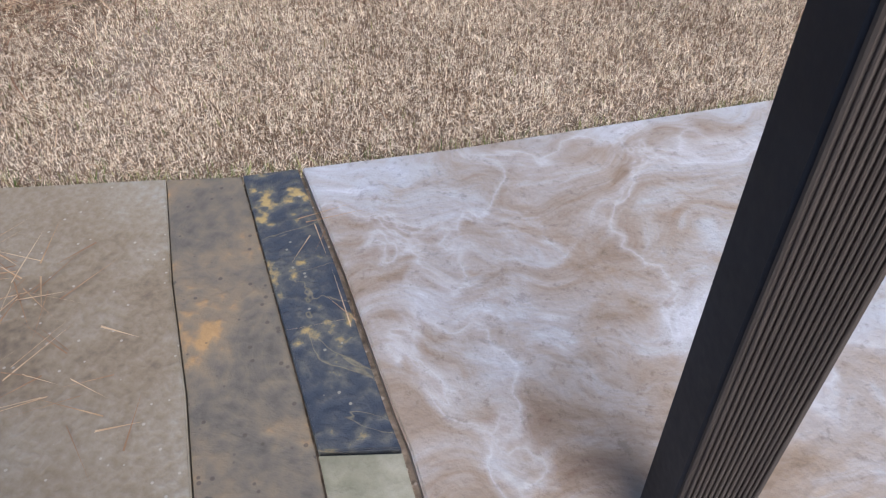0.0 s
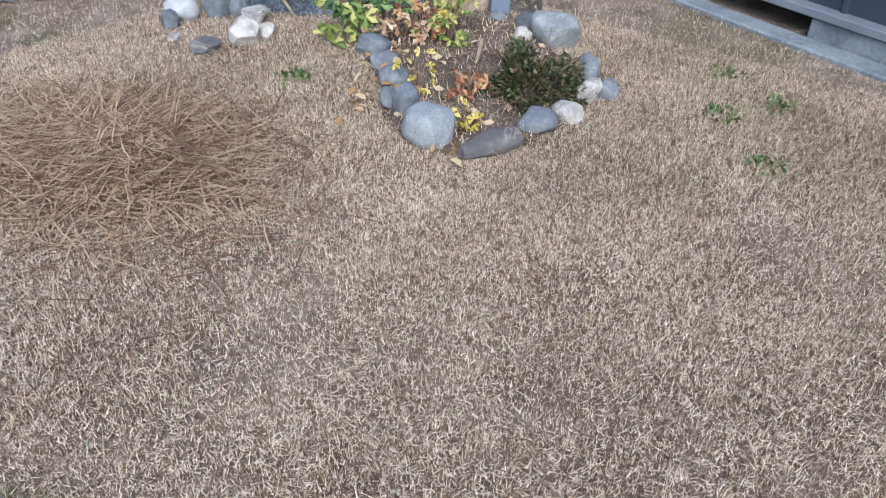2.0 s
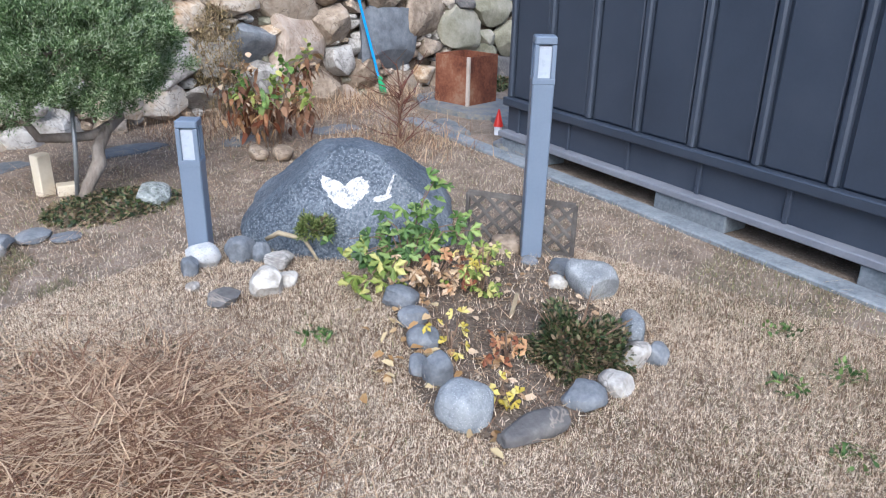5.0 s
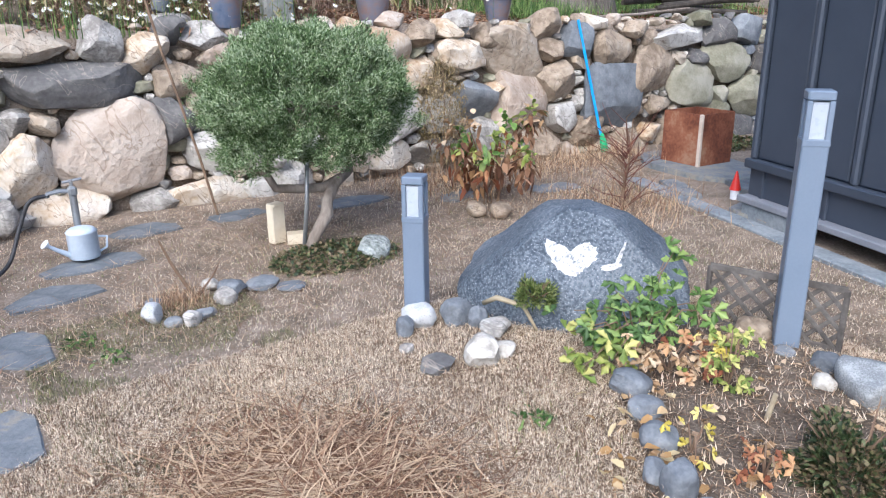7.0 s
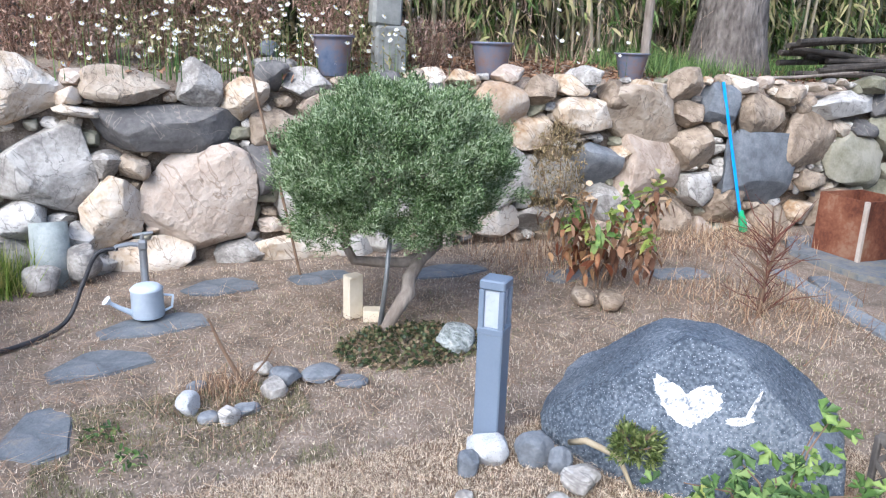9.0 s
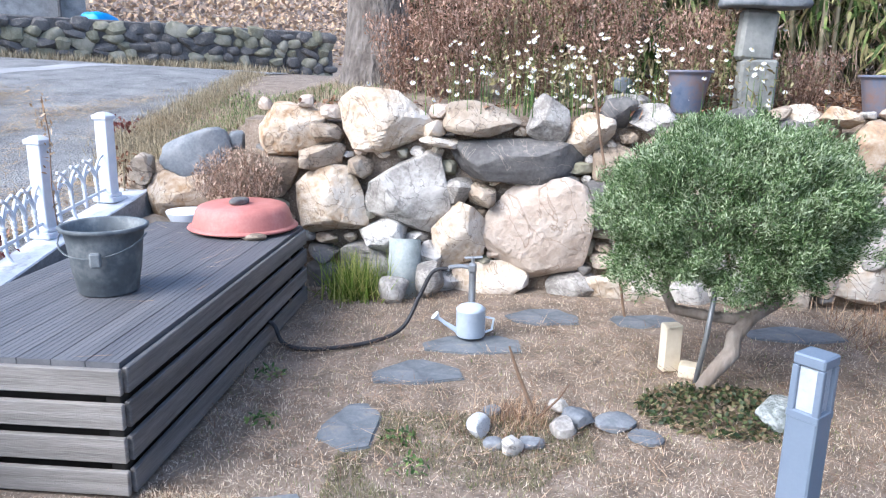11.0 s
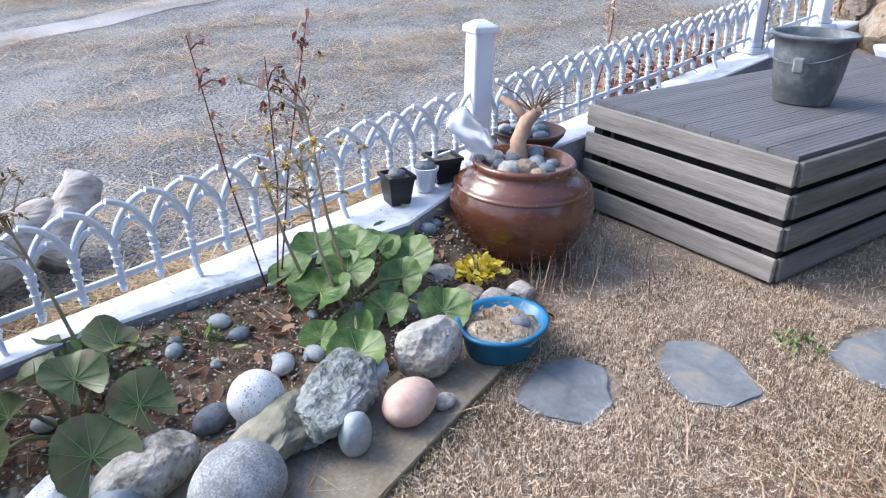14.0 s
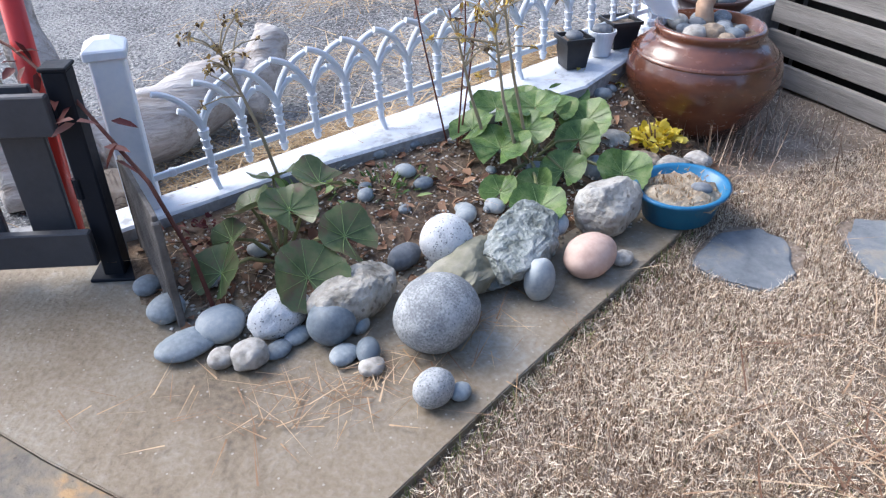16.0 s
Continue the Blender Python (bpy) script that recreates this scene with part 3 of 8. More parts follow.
WALL_A = [
    ("c", 0.58, 1.16, 0.46, 0.41),
    ("c", 1.27, 1.25, 0.66, 0.43),
    ("t", 0.81, 0.97, 0.34, 0.19),
    ("c", 0.85, 0.62, 0.55, 0.51),
    ("g", 1.45, 0.70, 0.61, 0.59),
    ("t", 2.02, 1.26, 0.53, 0.23),
    ("g", 2.46, 1.27, 0.31, 0.33),
    ("c", 2.76, 1.18, 0.34, 0.29),
    ("s", 2.22, 1.00, 0.93, 0.33),
    ("p", 2.43, 0.47, 0.70, 0.79),
    ("c", 1.83, 0.41, 0.39, 0.51),
    ("s", 2.90, 0.70, 0.30, 0.37),
    ("t", 0.87, 1.14, 0.22, 0.19),
    ("o", 1.66, 1.19, 0.17, 0.15),
    ("t", 1.10, 0.89, 0.17, 0.17),
    ("c", 1.68, 1.10, 0.32, 0.07),
]
WALL_B = [
    ("g", 1.26, 0.40, 0.34, 0.24),
    ("s", 0.82, 0.25, 0.22, 0.12),
    ("g", 1.66, 0.24, 0.20, 0.25),
    ("g", 1.83, 0.75, 0.23, 0.20),
    ("t", 2.01, 0.72, 0.20, 0.16),
    ("c", 4.47, 1.34, 0.30, 0.12),
    ("t", 5.14, 1.26, 0.31, 0.26),
    ("c", 5.42, 1.30, 0.23, 0.16),
    ("g", 5.57, 1.38, 0.27, 0.16),
    ("o", 4.75, 1.10, 0.45, 0.40),
    ("c", 5.57, 1.05, 0.56, 0.33),
    ("b", 5.68, 0.66, 0.46, 0.38),
    ("c", 5.96, 0.74, 0.21, 0.11),
    ("g", 4.84, 0.58, 0.46, 0.47),
    ("g", 3.24, 0.41, 0.51, 0.33),
    ("t", 6.15, 1.08, 0.80, 0.45),
]
WALL_C = [
    ("p", 6.26, 0.59, 0.70, 0.58),
    ("t", 6.67, 0.77, 0.47, 0.37),
    ("t", 7.35, 1.05, 0.54, 0.48),
    ("t", 7.94, 0.85, 0.66, 0.51),
    ("b", 7.36, 0.56, 0.73, 0.65),
    # mossy kind here also carries the shade at the wall's far end
    ("v", 8.55, 0.64, 0.67, 0.48),
    ("t", 6.48, 0.10, 0.47, 0.39),
    ("v", 9.14, 0.83, 0.71, 0.46),
    ("v", 9.51, 0.46, 0.65, 0.45),
    ("g", 8.39, 1.16, 0.88, 0.26),
    ("t", 5.84, 1.23, 0.29, 0.22),
    ("c", 6.19, 1.28, 0.25, 0.17),
    ("t", 7.68, 1.24, 0.26, 0.19),
    ("b", 6.91, 1.18, 0.30, 0.34),
    ("t", 8.06, 0.45, 0.32, 0.21),
    ("t", 7.04, 0.26, 0.43, 0.34),
]
for row in (*WALL_A, *WALL_B, *WALL_C):
    wall_stone(*row, sub=5 if row[3] * row[4] > 0.1 else 4)


def fill_wall():
    """Smaller stones in the gaps between the named ones."""
    r = random.Random(5)
    for size in (0.44, 0.34, 0.26, 0.19, 0.14, 0.10, 0.075):
        for _ in range(1800):
            y, z = r.uniform(0.35, 11.4), r.uniform(0.02, 1.38)
            w, h = size * r.uniform(0.9, 1.35), size * r.uniform(0.6, 0.95)
            if z + h / 2 > 1.43 + 0.05 * math.sin(y * 3):
                continue
            ok = True
            for (py, pz, pw, ph) in PLACED:
                dy, dz = abs(y - py) / ((w + pw) * 0.5), abs(z - pz) / ((h + ph) * 0.5)
                if (dy ** 3 + dz ** 3) < 0.62:
                    ok = False
                    break
            if ok:
                # past y 8.5 only dark mossy kinds, the end's shade put into their tone
                wall_stone(r.choice("ttggctgpvcs" if y < 8.5 else "vsvbsv"), y, z, w, h, deep=max(0.14, min(0.3, w)), out=-0.03, cuts=11, sub=4 if size > 0.2 else 3)


fill_wall()

# ---------------------------------------------------------------- timber platform
deck = base("deck_platform", "grey weathered timber deck platform with slatted sides", "platform", at=(-3.36, 0.8, 0))
DX0, DX1, DY0, DY1, DZ = -3.36, -5.86, 0.80, -0.25, 0.54
nb = 8
bw = (DY0 - DY1) / nb
for i in range(nb):
    y = DY1 + bw * (i + 0.5)
    sec = [(y - bw / 2 + 0.002, DZ - 0.024)]
    for k in range(5):
        q0, q1 = y - bw / 2 + 0.001 + (bw - 0.002) * k / 5, y - bw / 2 + 0.001 + (bw - 0.002) * (k + 1) / 5
        sec += [(q0 + 0.001, DZ - 0.0012), (q0 + 0.002, DZ), (q1 - 0.002, DZ), (q1 - 0.001, DZ - 0.0012)]
    sec.append((y + bw / 2 - 0.002, DZ - 0.024))
    ns = len(sec)
    mb = MB().add([(DX0 - 0.003, a, b) for a, b in sec] + [(DX1 + 0.003, a, b) for a, b in sec], [(j, (j + 1) % ns, ns + (j + 1) % ns, ns + j) for j in range(ns)] + [tuple(range(ns)), tuple(range(2 * ns - 1, ns - 1, -1))])
    part("board", mb, M_DECKTOP, deck, "dark grooved deck board")
for i in range(4):
    z = 0.065 + 0.135 * i
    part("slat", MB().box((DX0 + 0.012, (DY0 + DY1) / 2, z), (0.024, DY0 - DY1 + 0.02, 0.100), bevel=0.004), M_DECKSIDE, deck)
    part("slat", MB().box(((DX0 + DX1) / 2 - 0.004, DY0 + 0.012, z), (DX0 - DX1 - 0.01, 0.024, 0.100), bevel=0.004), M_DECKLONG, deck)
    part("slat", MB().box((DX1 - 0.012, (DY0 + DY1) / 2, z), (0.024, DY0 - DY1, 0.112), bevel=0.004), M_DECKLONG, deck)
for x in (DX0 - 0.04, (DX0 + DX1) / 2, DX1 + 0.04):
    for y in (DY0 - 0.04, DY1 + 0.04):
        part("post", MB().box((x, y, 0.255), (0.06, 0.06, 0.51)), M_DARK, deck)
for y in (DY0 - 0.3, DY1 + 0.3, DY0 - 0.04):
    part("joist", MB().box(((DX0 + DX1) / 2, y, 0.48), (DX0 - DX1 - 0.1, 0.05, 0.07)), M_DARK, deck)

# added panels behind the slats; near-black stands in for shade in the gaps
part("lining", MB().box((DX0 - 0.085, (DY0 + DY1) / 2, 0.25), (0.012, DY0 - DY1 - 0.16, 0.49)), M_DARK, deck, "dark panel added behind the slats to blacken the gaps")
part("lining", MB().box(((DX0 + DX1) / 2, DY0 - 0.085, 0.22), (DX0 - DX1 - 0.2, 0.012, 0.43)), M_DARK, deck, "dark panel added behind the slats to blacken the gaps")

# ---------------------------------------------------------------- white fence
fence = base("fence", "low white garden fence of interlaced pointed arches", "fence", at=(-0.5, -0.2, 0))
SP = 0.125


def picket_mesh():
    """One picket: ringed stem, and arms that curve into two interlaced arches. Along local x."""
    mb = MB()
    mb.tube([(0, 0, -0.026), (0, 0, -0.018), (0, 0, 0.04), (0, 0, 0.08), (0, 0, 0.11), (0, 0, 0.135)], [0.008, 0.0125, 0.0125, 0.012, 0.013, 0.019], 10)
    for z in (0.0, 0.07, 0.10, 0.122):
        mb.lathe((0, 0, z - 0.007), [(0.008, 0), (0.017, 0.004), (0.017, 0.010), (0.008, 0.014)], 10)
    for s in (-1, 1):
        a = [(s * SP * 0.5 * u ** 1.5, 0, 0.128 + 0.085 * (1 - (1 - 0.86 * u) ** 1.9) / (1 - 0.14 ** 1.9)) for u in [k / 6 for k in range(7)]]
        mb.tube(a, 0.0105, 8)
        b = [(s * SP * u ** 1.5, 0.004 * s, 0.128 + 0.158 * (1 - (1 - 0.86 * u) ** 1.9) / (1 - 0.14 ** 1.9)) for u in [k / 9 for k in range(10)]]
        mb.tube(b, 0.0105, 8)
    return mb.mesh("picket", M_WHITE)


PICKET = picket_mesh()
KNOB = MB().box((0, 0, 0), (0.022, 0.022, 0.026), 0, 0.004).mesh("knob", M_WHITE)


def fence_post(x, y, z):
    p = base("fence_post", "white square fence post with capped top on the curb", "post", "white fence posts", at=(x, y, z))
    rz = -8
    part("shaft", MB().box((x, y, z + 0.30), (0.095, 0.095, 0.60), rz, 0.006), M_WHITE, p)
    mb = MB().box((x, y, z + 0.018), (0.17, 0.17, 0.036), rz, 0.006).box((x, y, z + 0.05), (0.125, 0.125, 0.03), rz, 0.008)
    part("plinth", mb, M_WHITE, p)
    cap = MB().box((x, y, z + 0.605), (0.118, 0.118, 0.03), rz, 0.005)
    tm = pose(x, y, z + 0.62, 0, 0, rz)
    q = [tm @ Vector(v) for v in ((-0.055, -0.055, 0), (0.055, -0.055, 0), (0.055, 0.055, 0), (-0.055, 0.055, 0), (-0.02, -0.02, 0.022), (0.02, -0.02, 0.022), (0.02, 0.02, 0.022), (-0.02, 0.02, 0.022))]
    cap.add(q, [(0, 1, 5, 4), (1, 2, 6, 5), (2, 3, 7, 6), (3, 0, 4, 7), (4, 5, 6, 7)])
    part("cap", cap, M_WHITE, p)


fence_post(-0.525, -0.115, 0.015)
for p in FENCE[2:5]:
    fence_post(*p)
for (x1, y1, z1), (x2, y2, z2) in zip(FENCE[1:4], FENCE[2:5]):
    a, b = Vector((x1, y1, z1 + 0.07)), Vector((x2, y2, z2 + 0.07))
    d = b - a
    n = int(d.length / SP)
    rz = math.degrees(math.atan2(d.y, d.x))
    for i in range(1, n):
        p = a + d * (i / n)
        if p.x > -0.66:
            continue
        ob = new("picket", PICKET)
        tilt_ = Matrix.Identity(4)
        tilt_[2][0] = d.z / math.hypot(d.x, d.y)
        ob.matrix_world = pose(*p, 0, 0, rz) @ tilt_
        ob.parent = fence
        ob.matrix_parent_inverse = Matrix.Translation(-fence.location)
        if i % 5 == 2:
            part("leg", MB().tube([p + Vector((0, 0, 0.02)), p + Vector((0, 0.006, -0.03)), p + Vector((-0.01, 0.026, -0.074))], [0.012, 0.011, 0.008], 8), M_WHITE, fence)
    part("rail", MB().box((0, 0, 0), (d.length - 0.06, 0.014, 0.022), bevel=0.003, m=Matrix.Translation((a + b) / 2 + Vector((0, 0, 0.03))) @ d.to_track_quat("X", "Z").to_matrix().to_4x4()), M_WHITE, fence)
    for i in range(n + 1):
        p = a + d * (i / n)
        ob = new("knob", KNOB)
        ob.matrix_world = pose(p.x, p.y, p.z + 0.03, 0, 0, rz)
        ob.parent = fence
        ob.matrix_parent_inverse = Matrix.Translation(-fence.location)

# ---------------------------------------------------------------- dark metal store on blocks
SHED_U, SHED_N = Vector((0.946, -0.324, 0)), Vector((-0.324, -0.946, 0))
SHED_O = Vector((-2.33, 5.80, 0))
SHED_RZ = math.degrees(math.atan2(SHED_U.y, SHED_U.x))


def shed_box(s, out, z, size, bevel=0.004):
    """A box in the store's own axes: s along the face, out towards the garden."""
    c = SHED_O + SHED_U * s + SHED_N * out + Vector((0, 0, z))
    return MB().box(tuple(c), size, SHED_RZ, bevel)


store = base("storage_container", "dark slate blue metal storage container on concrete blocks", "container", at=tuple(SHED_O))
S0, S1 = -1.2, 5.0
part("body", shed_box((S0 + S1) / 2, -1.22, 1.36, (S1 - S0, 2.4, 2.28)), M_SHED, store)
i = 0
s = S0 + 0.02
while s < S1:
    part("panel_rib", shed_box(s, 0.0, 1.45, (0.05, 0.05, 2.05), 0.012), M_SHED, store)
    part("panel", shed_box(s + 0.228, -0.01, 1.45, (0.36, 0.03, 2.03), 0.008), M_SHED, store)
    s += 0.457
part("bottom_band", shed_box((S0 + S1) / 2, 0.02, 0.395, (S1 - S0 + 0.04, 0.07, 0.065), 0.008), M_SHED, store)
part("skirt", shed_box((S0 + S1) / 2, -0.01, 0.26, (S1 - S0, 0.03, 0.2)), M_SHED, store)
k = S0 + 0.15
while k < S1:
    part("skirt_rib", shed_box(k, 0.01, 0.26, (0.03, 0.03, 0.2)), M_SHED, store)
    k += 0.6
part("sill", shed_box((S0 + S1) / 2, 0.045, 0.14, (S1 - S0 + 0.02, 0.10, 0.045), 0.006), M_SHEDLIP, store, "pale grey bottom sill")
for k in (-0.9, 0.75, 2.1, 3.6):
    ob = single("concrete_block", shed_box(k, -0.03, 0.058, (0.55, 0.2, 0.116), 0.008), M_BLUECONC, "grey concrete block under the metal store", "block", "blocks under the store")
kerb = single("kerb", shed_box(1.2, 0.19, -0.02, (7.4, 0.15, 0.10), 0.01), M_BLUECONC, "low grey concrete kerb strip along the store", "kerb", kind="structure")

# ---------------------------------------------------------------- bollards


def bollard(x, y, h, rz):
    b = base("bollard_light", "grey blue square bollard lamp with frosted windows", "bollard", "bollard lamps", at=(x, y, 0))
    w = 0.105
    part("shaft", MB().box((x, y, (h - 0.2) / 2), (w, w, h - 0.2), rz, 0.006), M_BOLLARD, b)
    part("diffuser", MB().box((x, y, h - 0.125), (w - 0.028, w - 0.028, 0.16), rz, 0.004), M_LENS, b, "frosted white diffuser")
    for sx in (-1, 1):
        for sy in (-1, 1):
            d = pose(x, y, 0, 0, 0, rz) @ Vector((sx * (w / 2 - 0.011), sy * (w / 2 - 0.011), 0))
            part("corner_bar", MB().box((d.x, d.y, h - 0.125), (0.022, 0.022, 0.17), rz, 0.003), M_BOLLARD, b)
    part("cap", MB().box((x, y, h - 0.02), (w, w, 0.04), rz, 0.006), M_BOLLARD, b)
    part("collar", MB().box((x, y, h - 0.21), (w + 0.004, w + 0.004, 0.03), rz, 0.004), M_BOLLARD, b)


bollard(-3.31, 3.20, 0.72, 42)
bollard(-2.03, 4.34, 1.14, 40)

# ---------------------------------------------------------------- carved boulder
def big_rock():
    """A granite boulder, wedge shaped: a long slope on one side, a steeper shoulder on the other, a flat leaning face."""
    bm = bmesh.new()
    bmesh.ops.create_icosphere(bm, subdivisions=6, radius=1.0)
    planes = [(Vector(d).normalized(), h) for d, h in (((-0.74, -0.12, 0.66), 0.60), ((0.70, -0.1, 0.60), 0.70), ((0.3, 0, 0.95), 0.80), ((-0.15, 0.1, 1.0), 0.84), ((0.05, -0.86, 0.42), 0.62), ((0.55, -0.8, 0.3), 0.72), ((-0.6, -0.75, 0.2), 0.74), ((0, 0.9, 0.3), 0.7))]
    for v in bm.verts:
        p = Vector((math.copysign(abs(c) ** 0.62, c) for c in v.co))
        for d, h in planes:
            k = p.dot(d)
            if k > h:
                p -= d * (k - h) * 0.9
        p *= 1 + 0.05 * noise.noise(p * 1.7 + Vector((3, 1, 7))) + 0.022 * noise.noise(p * 5 + Vector((9, 2, 4))) + 0.008 * noise.noise(p * 16)
        v.co = p
    lo = [min(v.co[i] for v in bm.verts) for i in range(3)]
    hi = [max(v.co[i] for v in bm.verts) for i in range(3)]
    for v in bm.verts:
        v.co = Vector(((v.co[i] - lo[i]) / (hi[i] - lo[i]) - 0.5) * w for i, w in enumerate((1.17, 0.66, 0.80)))
    me = bpy.data.meshes.new("boulder")
    bm.to_mesh(me)
    bm.free()
    me.materials.append(M_ROCK)
    me.polygons.foreach_set("use_smooth", [True] * len(me.polygons))
    ob = new("boulder", me)
    ob.matrix_world = pose(-2.93, 3.88, 0.155, 0, 0, 42)
    return tagged(ob, "blue grey granite boulder with a painted white heart", "boulder")


boulder = big_rock()

# ---------------------------------------------------------------- jar, bucket, tub, bowl
JX, JY = -2.69, 0.015
jar = base("earthenware_jar", "large brown glazed earthenware jar filled with pebbles", "jar", at=(JX, JY, 0))
part("body", MB().lathe((JX, JY, 0), [(0.165, 0), (0.185, 0.012), (0.24, 0.09), (0.29, 0.19), (0.305, 0.25), (0.297, 0.30), (0.27, 0.345), (0.266, 0.352), (0.225, 0.385), (0.205, 0.395), (0.208, 0.41), (0.214, 0.425), (0.206, 0.436), (0.19, 0.434), (0.186, 0.39)], 56), M_JAR, jar, smooth=True)
part("groove", MB().lathe((JX, JY, 0.325), [(0.284, 0.0), (0.288, 0.006), (0.276, 0.014)], 56, False), M_JAR, jar, smooth=True)

bucket = base("bucket", "grey black rubber bucket with wire handle standing on the deck", "bucket", at=(-4.22, 0.30, DZ))
part("body", MB().lathe((-4.22, 0.30, DZ + 0.002), [(0.128, 0), (0.135, 0.01), (0.15, 0.1), (0.152, 0.102), (0.168, 0.24), (0.178, 0.30), (0.196, 0.305), (0.2, 0.32), (0.19, 0.326), (0.178, 0.318), (0.165, 0.24), (0.13, 0.02)], 40), M_RUBBER, bucket, smooth=True)
hd = part("handle", MB().tube([(-4.22 + 0.19 * math.sin(a), 0.30 + 0.205 * math.cos(a), DZ + 0.29 - 0.09 * math.sin(a)) for a in [math.pi * k / 12 for k in range(13)]], 0.004, 6), M_RUBBER, bucket, "bent wire handle")
part("grip", MB().box((-4.02, 0.36, DZ + 0.2), (0.03, 0.05, 0.07), 20, 0.008), M_RUBBER, hd)

tub = base("rubber_tub", "faded red rubber tub turned upside down on the deck", "tub", at=(-5.70, 0.45, DZ))
part("body", MB().lathe((-5.70, 0.44, DZ + 0.02), [(0.332, 0.016), (0.322, 0.06), (0.305, 0.115), (0.285, 0.145), (0.25, 0.157), (0.0, 0.16)], 48, False), M_TUB, tub, smooth=True)
part("rim", MB().lathe((-5.70, 0.44, DZ + 0.02), [(0.325, 0.004), (0.352, 0.0), (0.362, 0.008), (0.355, 0.018), (0.33, 0.022)], 48, False), M_TUB, tub, smooth=True)
stone("flat_stone", -5.66, 0.43, DZ + 0.178, (0.17, 0.12, 0.05), "s", 81, "dark flat stone weighing down the red tub", cuts=4)
stone("flat_stone", -5.42, 0.60, DZ, (0.2, 0.13, 0.045), "t", 82, "tan flat stone wedged under the red tub", cuts=3)

bowl = base("basin", "blue plastic basin filled with dry moss", "basin", at=(-2.115, 0.59, 0.03))
bm_ = MB().lathe((0, 0, 0), [(0.10, 0), (0.115, 0.01), (0.135, 0.11), (0.152, 0.118), (0.155, 0.13), (0.145, 0.134), (0.132, 0.125), (0.125, 0.1)], 40, True)
bm_.v = [(-2.115 + 1.12 * x * 0.87 - y * 0.5, 0.59 + y * 0.87 * 0.95 + x * 0.5, 0.03 + z * 0.84) for x, y, z in bm_.v]
part("body", bm_, M_BLUE, bowl, smooth=True)

# ---------------------------------------------------------------- leaf and stem makers


def unit(a):
    return a / np.maximum(1e-6, np.linalg.norm(a, axis=1, keepdims=True))


def leaf_arrays(P, D, length, width, fold=0.25, droop=0.25, rng=RNG):
    """Folded pointed leaves of eight triangles each: bases P, directions D."""
    n = len(P)
    D = unit(np.asarray(D, float))
    up = np.tile([0.0, 0.0, 1.0], (n, 1)) + rng.normal(0, 0.35, (n, 3))
    S = unit(np.cross(D, up))
    N = np.cross(S, D)
    L = (length * rng.uniform(0.7, 1.25, n))[:, None]
    W = (width * rng.uniform(0.75, 1.2, n))[:, None] * 0.5
    g = np.array([0, 0, -1.0])

    def at(t, s, f):
        return P + D * L * t + S * W * s + N * W * f * fold * 2 + g * L * droop * t * t

    V = np.stack([at(0, 0, 0), at(0.3, 1, 0.6), at(0.3, -1, 0.6), at(0.35, 0, 0), at(0.7, 0.8, 0.5), at(0.7, -0.8, 0.5), at(0.72, 0, 0), at(1, 0, 0.1)], 1).reshape(-1, 3)
    T = np.array([(0, 3, 1), (0, 2, 3), (1, 3, 6), (1, 6, 4), (2, 6, 3), (2, 5, 6), (4, 6, 7), (5, 7, 6)])
    F = (np.arange(n)[:, None, None] * 8 + T[None]).reshape(-1, 3)
    return V, F


def leaf_part(name, parent, P, D, length, width, material, label="", fold=0.25, droop=0.25):
    V, F = leaf_arrays(np.asarray(P, float), np.asarray(D, float), length, width, fold, droop)
    me = tris(name, V, F, material)
    ob = part(name, me, None, parent, label)
    return tagged(ob, kind="stuff")


def stuff(name, V, F, material, label, category):
    return single(name, tris(name, V, F, material), None, label, category, kind="stuff")


def scatter(n, x0, x1, y0, y1, rng=RNG):
    return np.stack([rng.uniform(x0, x1, n), rng.uniform(y0, y1, n), np.zeros(n)], 1)


L_GREEN = leafmat("green_leaf", [(0.045, 0.09, 0.025), (0.10, 0.18, 0.05), (0.22, 0.31, 0.10)], 0.45, 0.25)
L_YELLOW = leafmat("yellow_leaf", [(0.42, 0.34, 0.05), (0.62, 0.50, 0.09), (0.72, 0.62, 0.22)], 0.5, 0.3)
L_BRIGHT = leafmat("bright_yellow_leaf", [(0.55, 0.42, 0.03), (0.72, 0.58, 0.06), (0.80, 0.70, 0.16)], 0.5, 0.3)
L_LIME = leafmat("lime_leaf", [(0.15, 0.21, 0.045), (0.29, 0.35, 0.085), (0.52, 0.50, 0.17)], 0.45, 0.3)
L_BROWN = leafmat("brown_leaf", [(0.10, 0.045, 0.025), (0.20, 0.10, 0.055), (0.34, 0.20, 0.12)], 0.7, 0.15)
L_TAN = leafmat("tan_leaf", [(0.30, 0.19, 0.10), (0.48, 0.33, 0.20), (0.62, 0.48, 0.33)], 0.7, 0.2)
L_DARK = leafmat("dark_evergreen_leaf", [(0.025, 0.04, 0.015), (0.055, 0.08, 0.03), (0.13, 0.14, 0.06), (0.16, 0.12, 0.07)], 0.5, 0.15)
L_JUN = leafmat("juniper_scale", [(0.05, 0.09, 0.028), (0.11, 0.175, 0.065), (0.20, 0.275, 0.13), (0.37, 0.44, 0.28)], 0.6, 0.15, 0.6, 6)
L_FRESH = leafmat("fresh_leaf", [(0.08, 0.15, 0.035), (0.16, 0.27, 0.07), (0.30, 0.40, 0.12)], 0.4, 0.3)
L_RUSSET = leafmat("russet_leaf", [(0.20, 0.07, 0.035), (0.36, 0.16, 0.08), (0.50, 0.30, 0.15)], 0.6, 0.25)
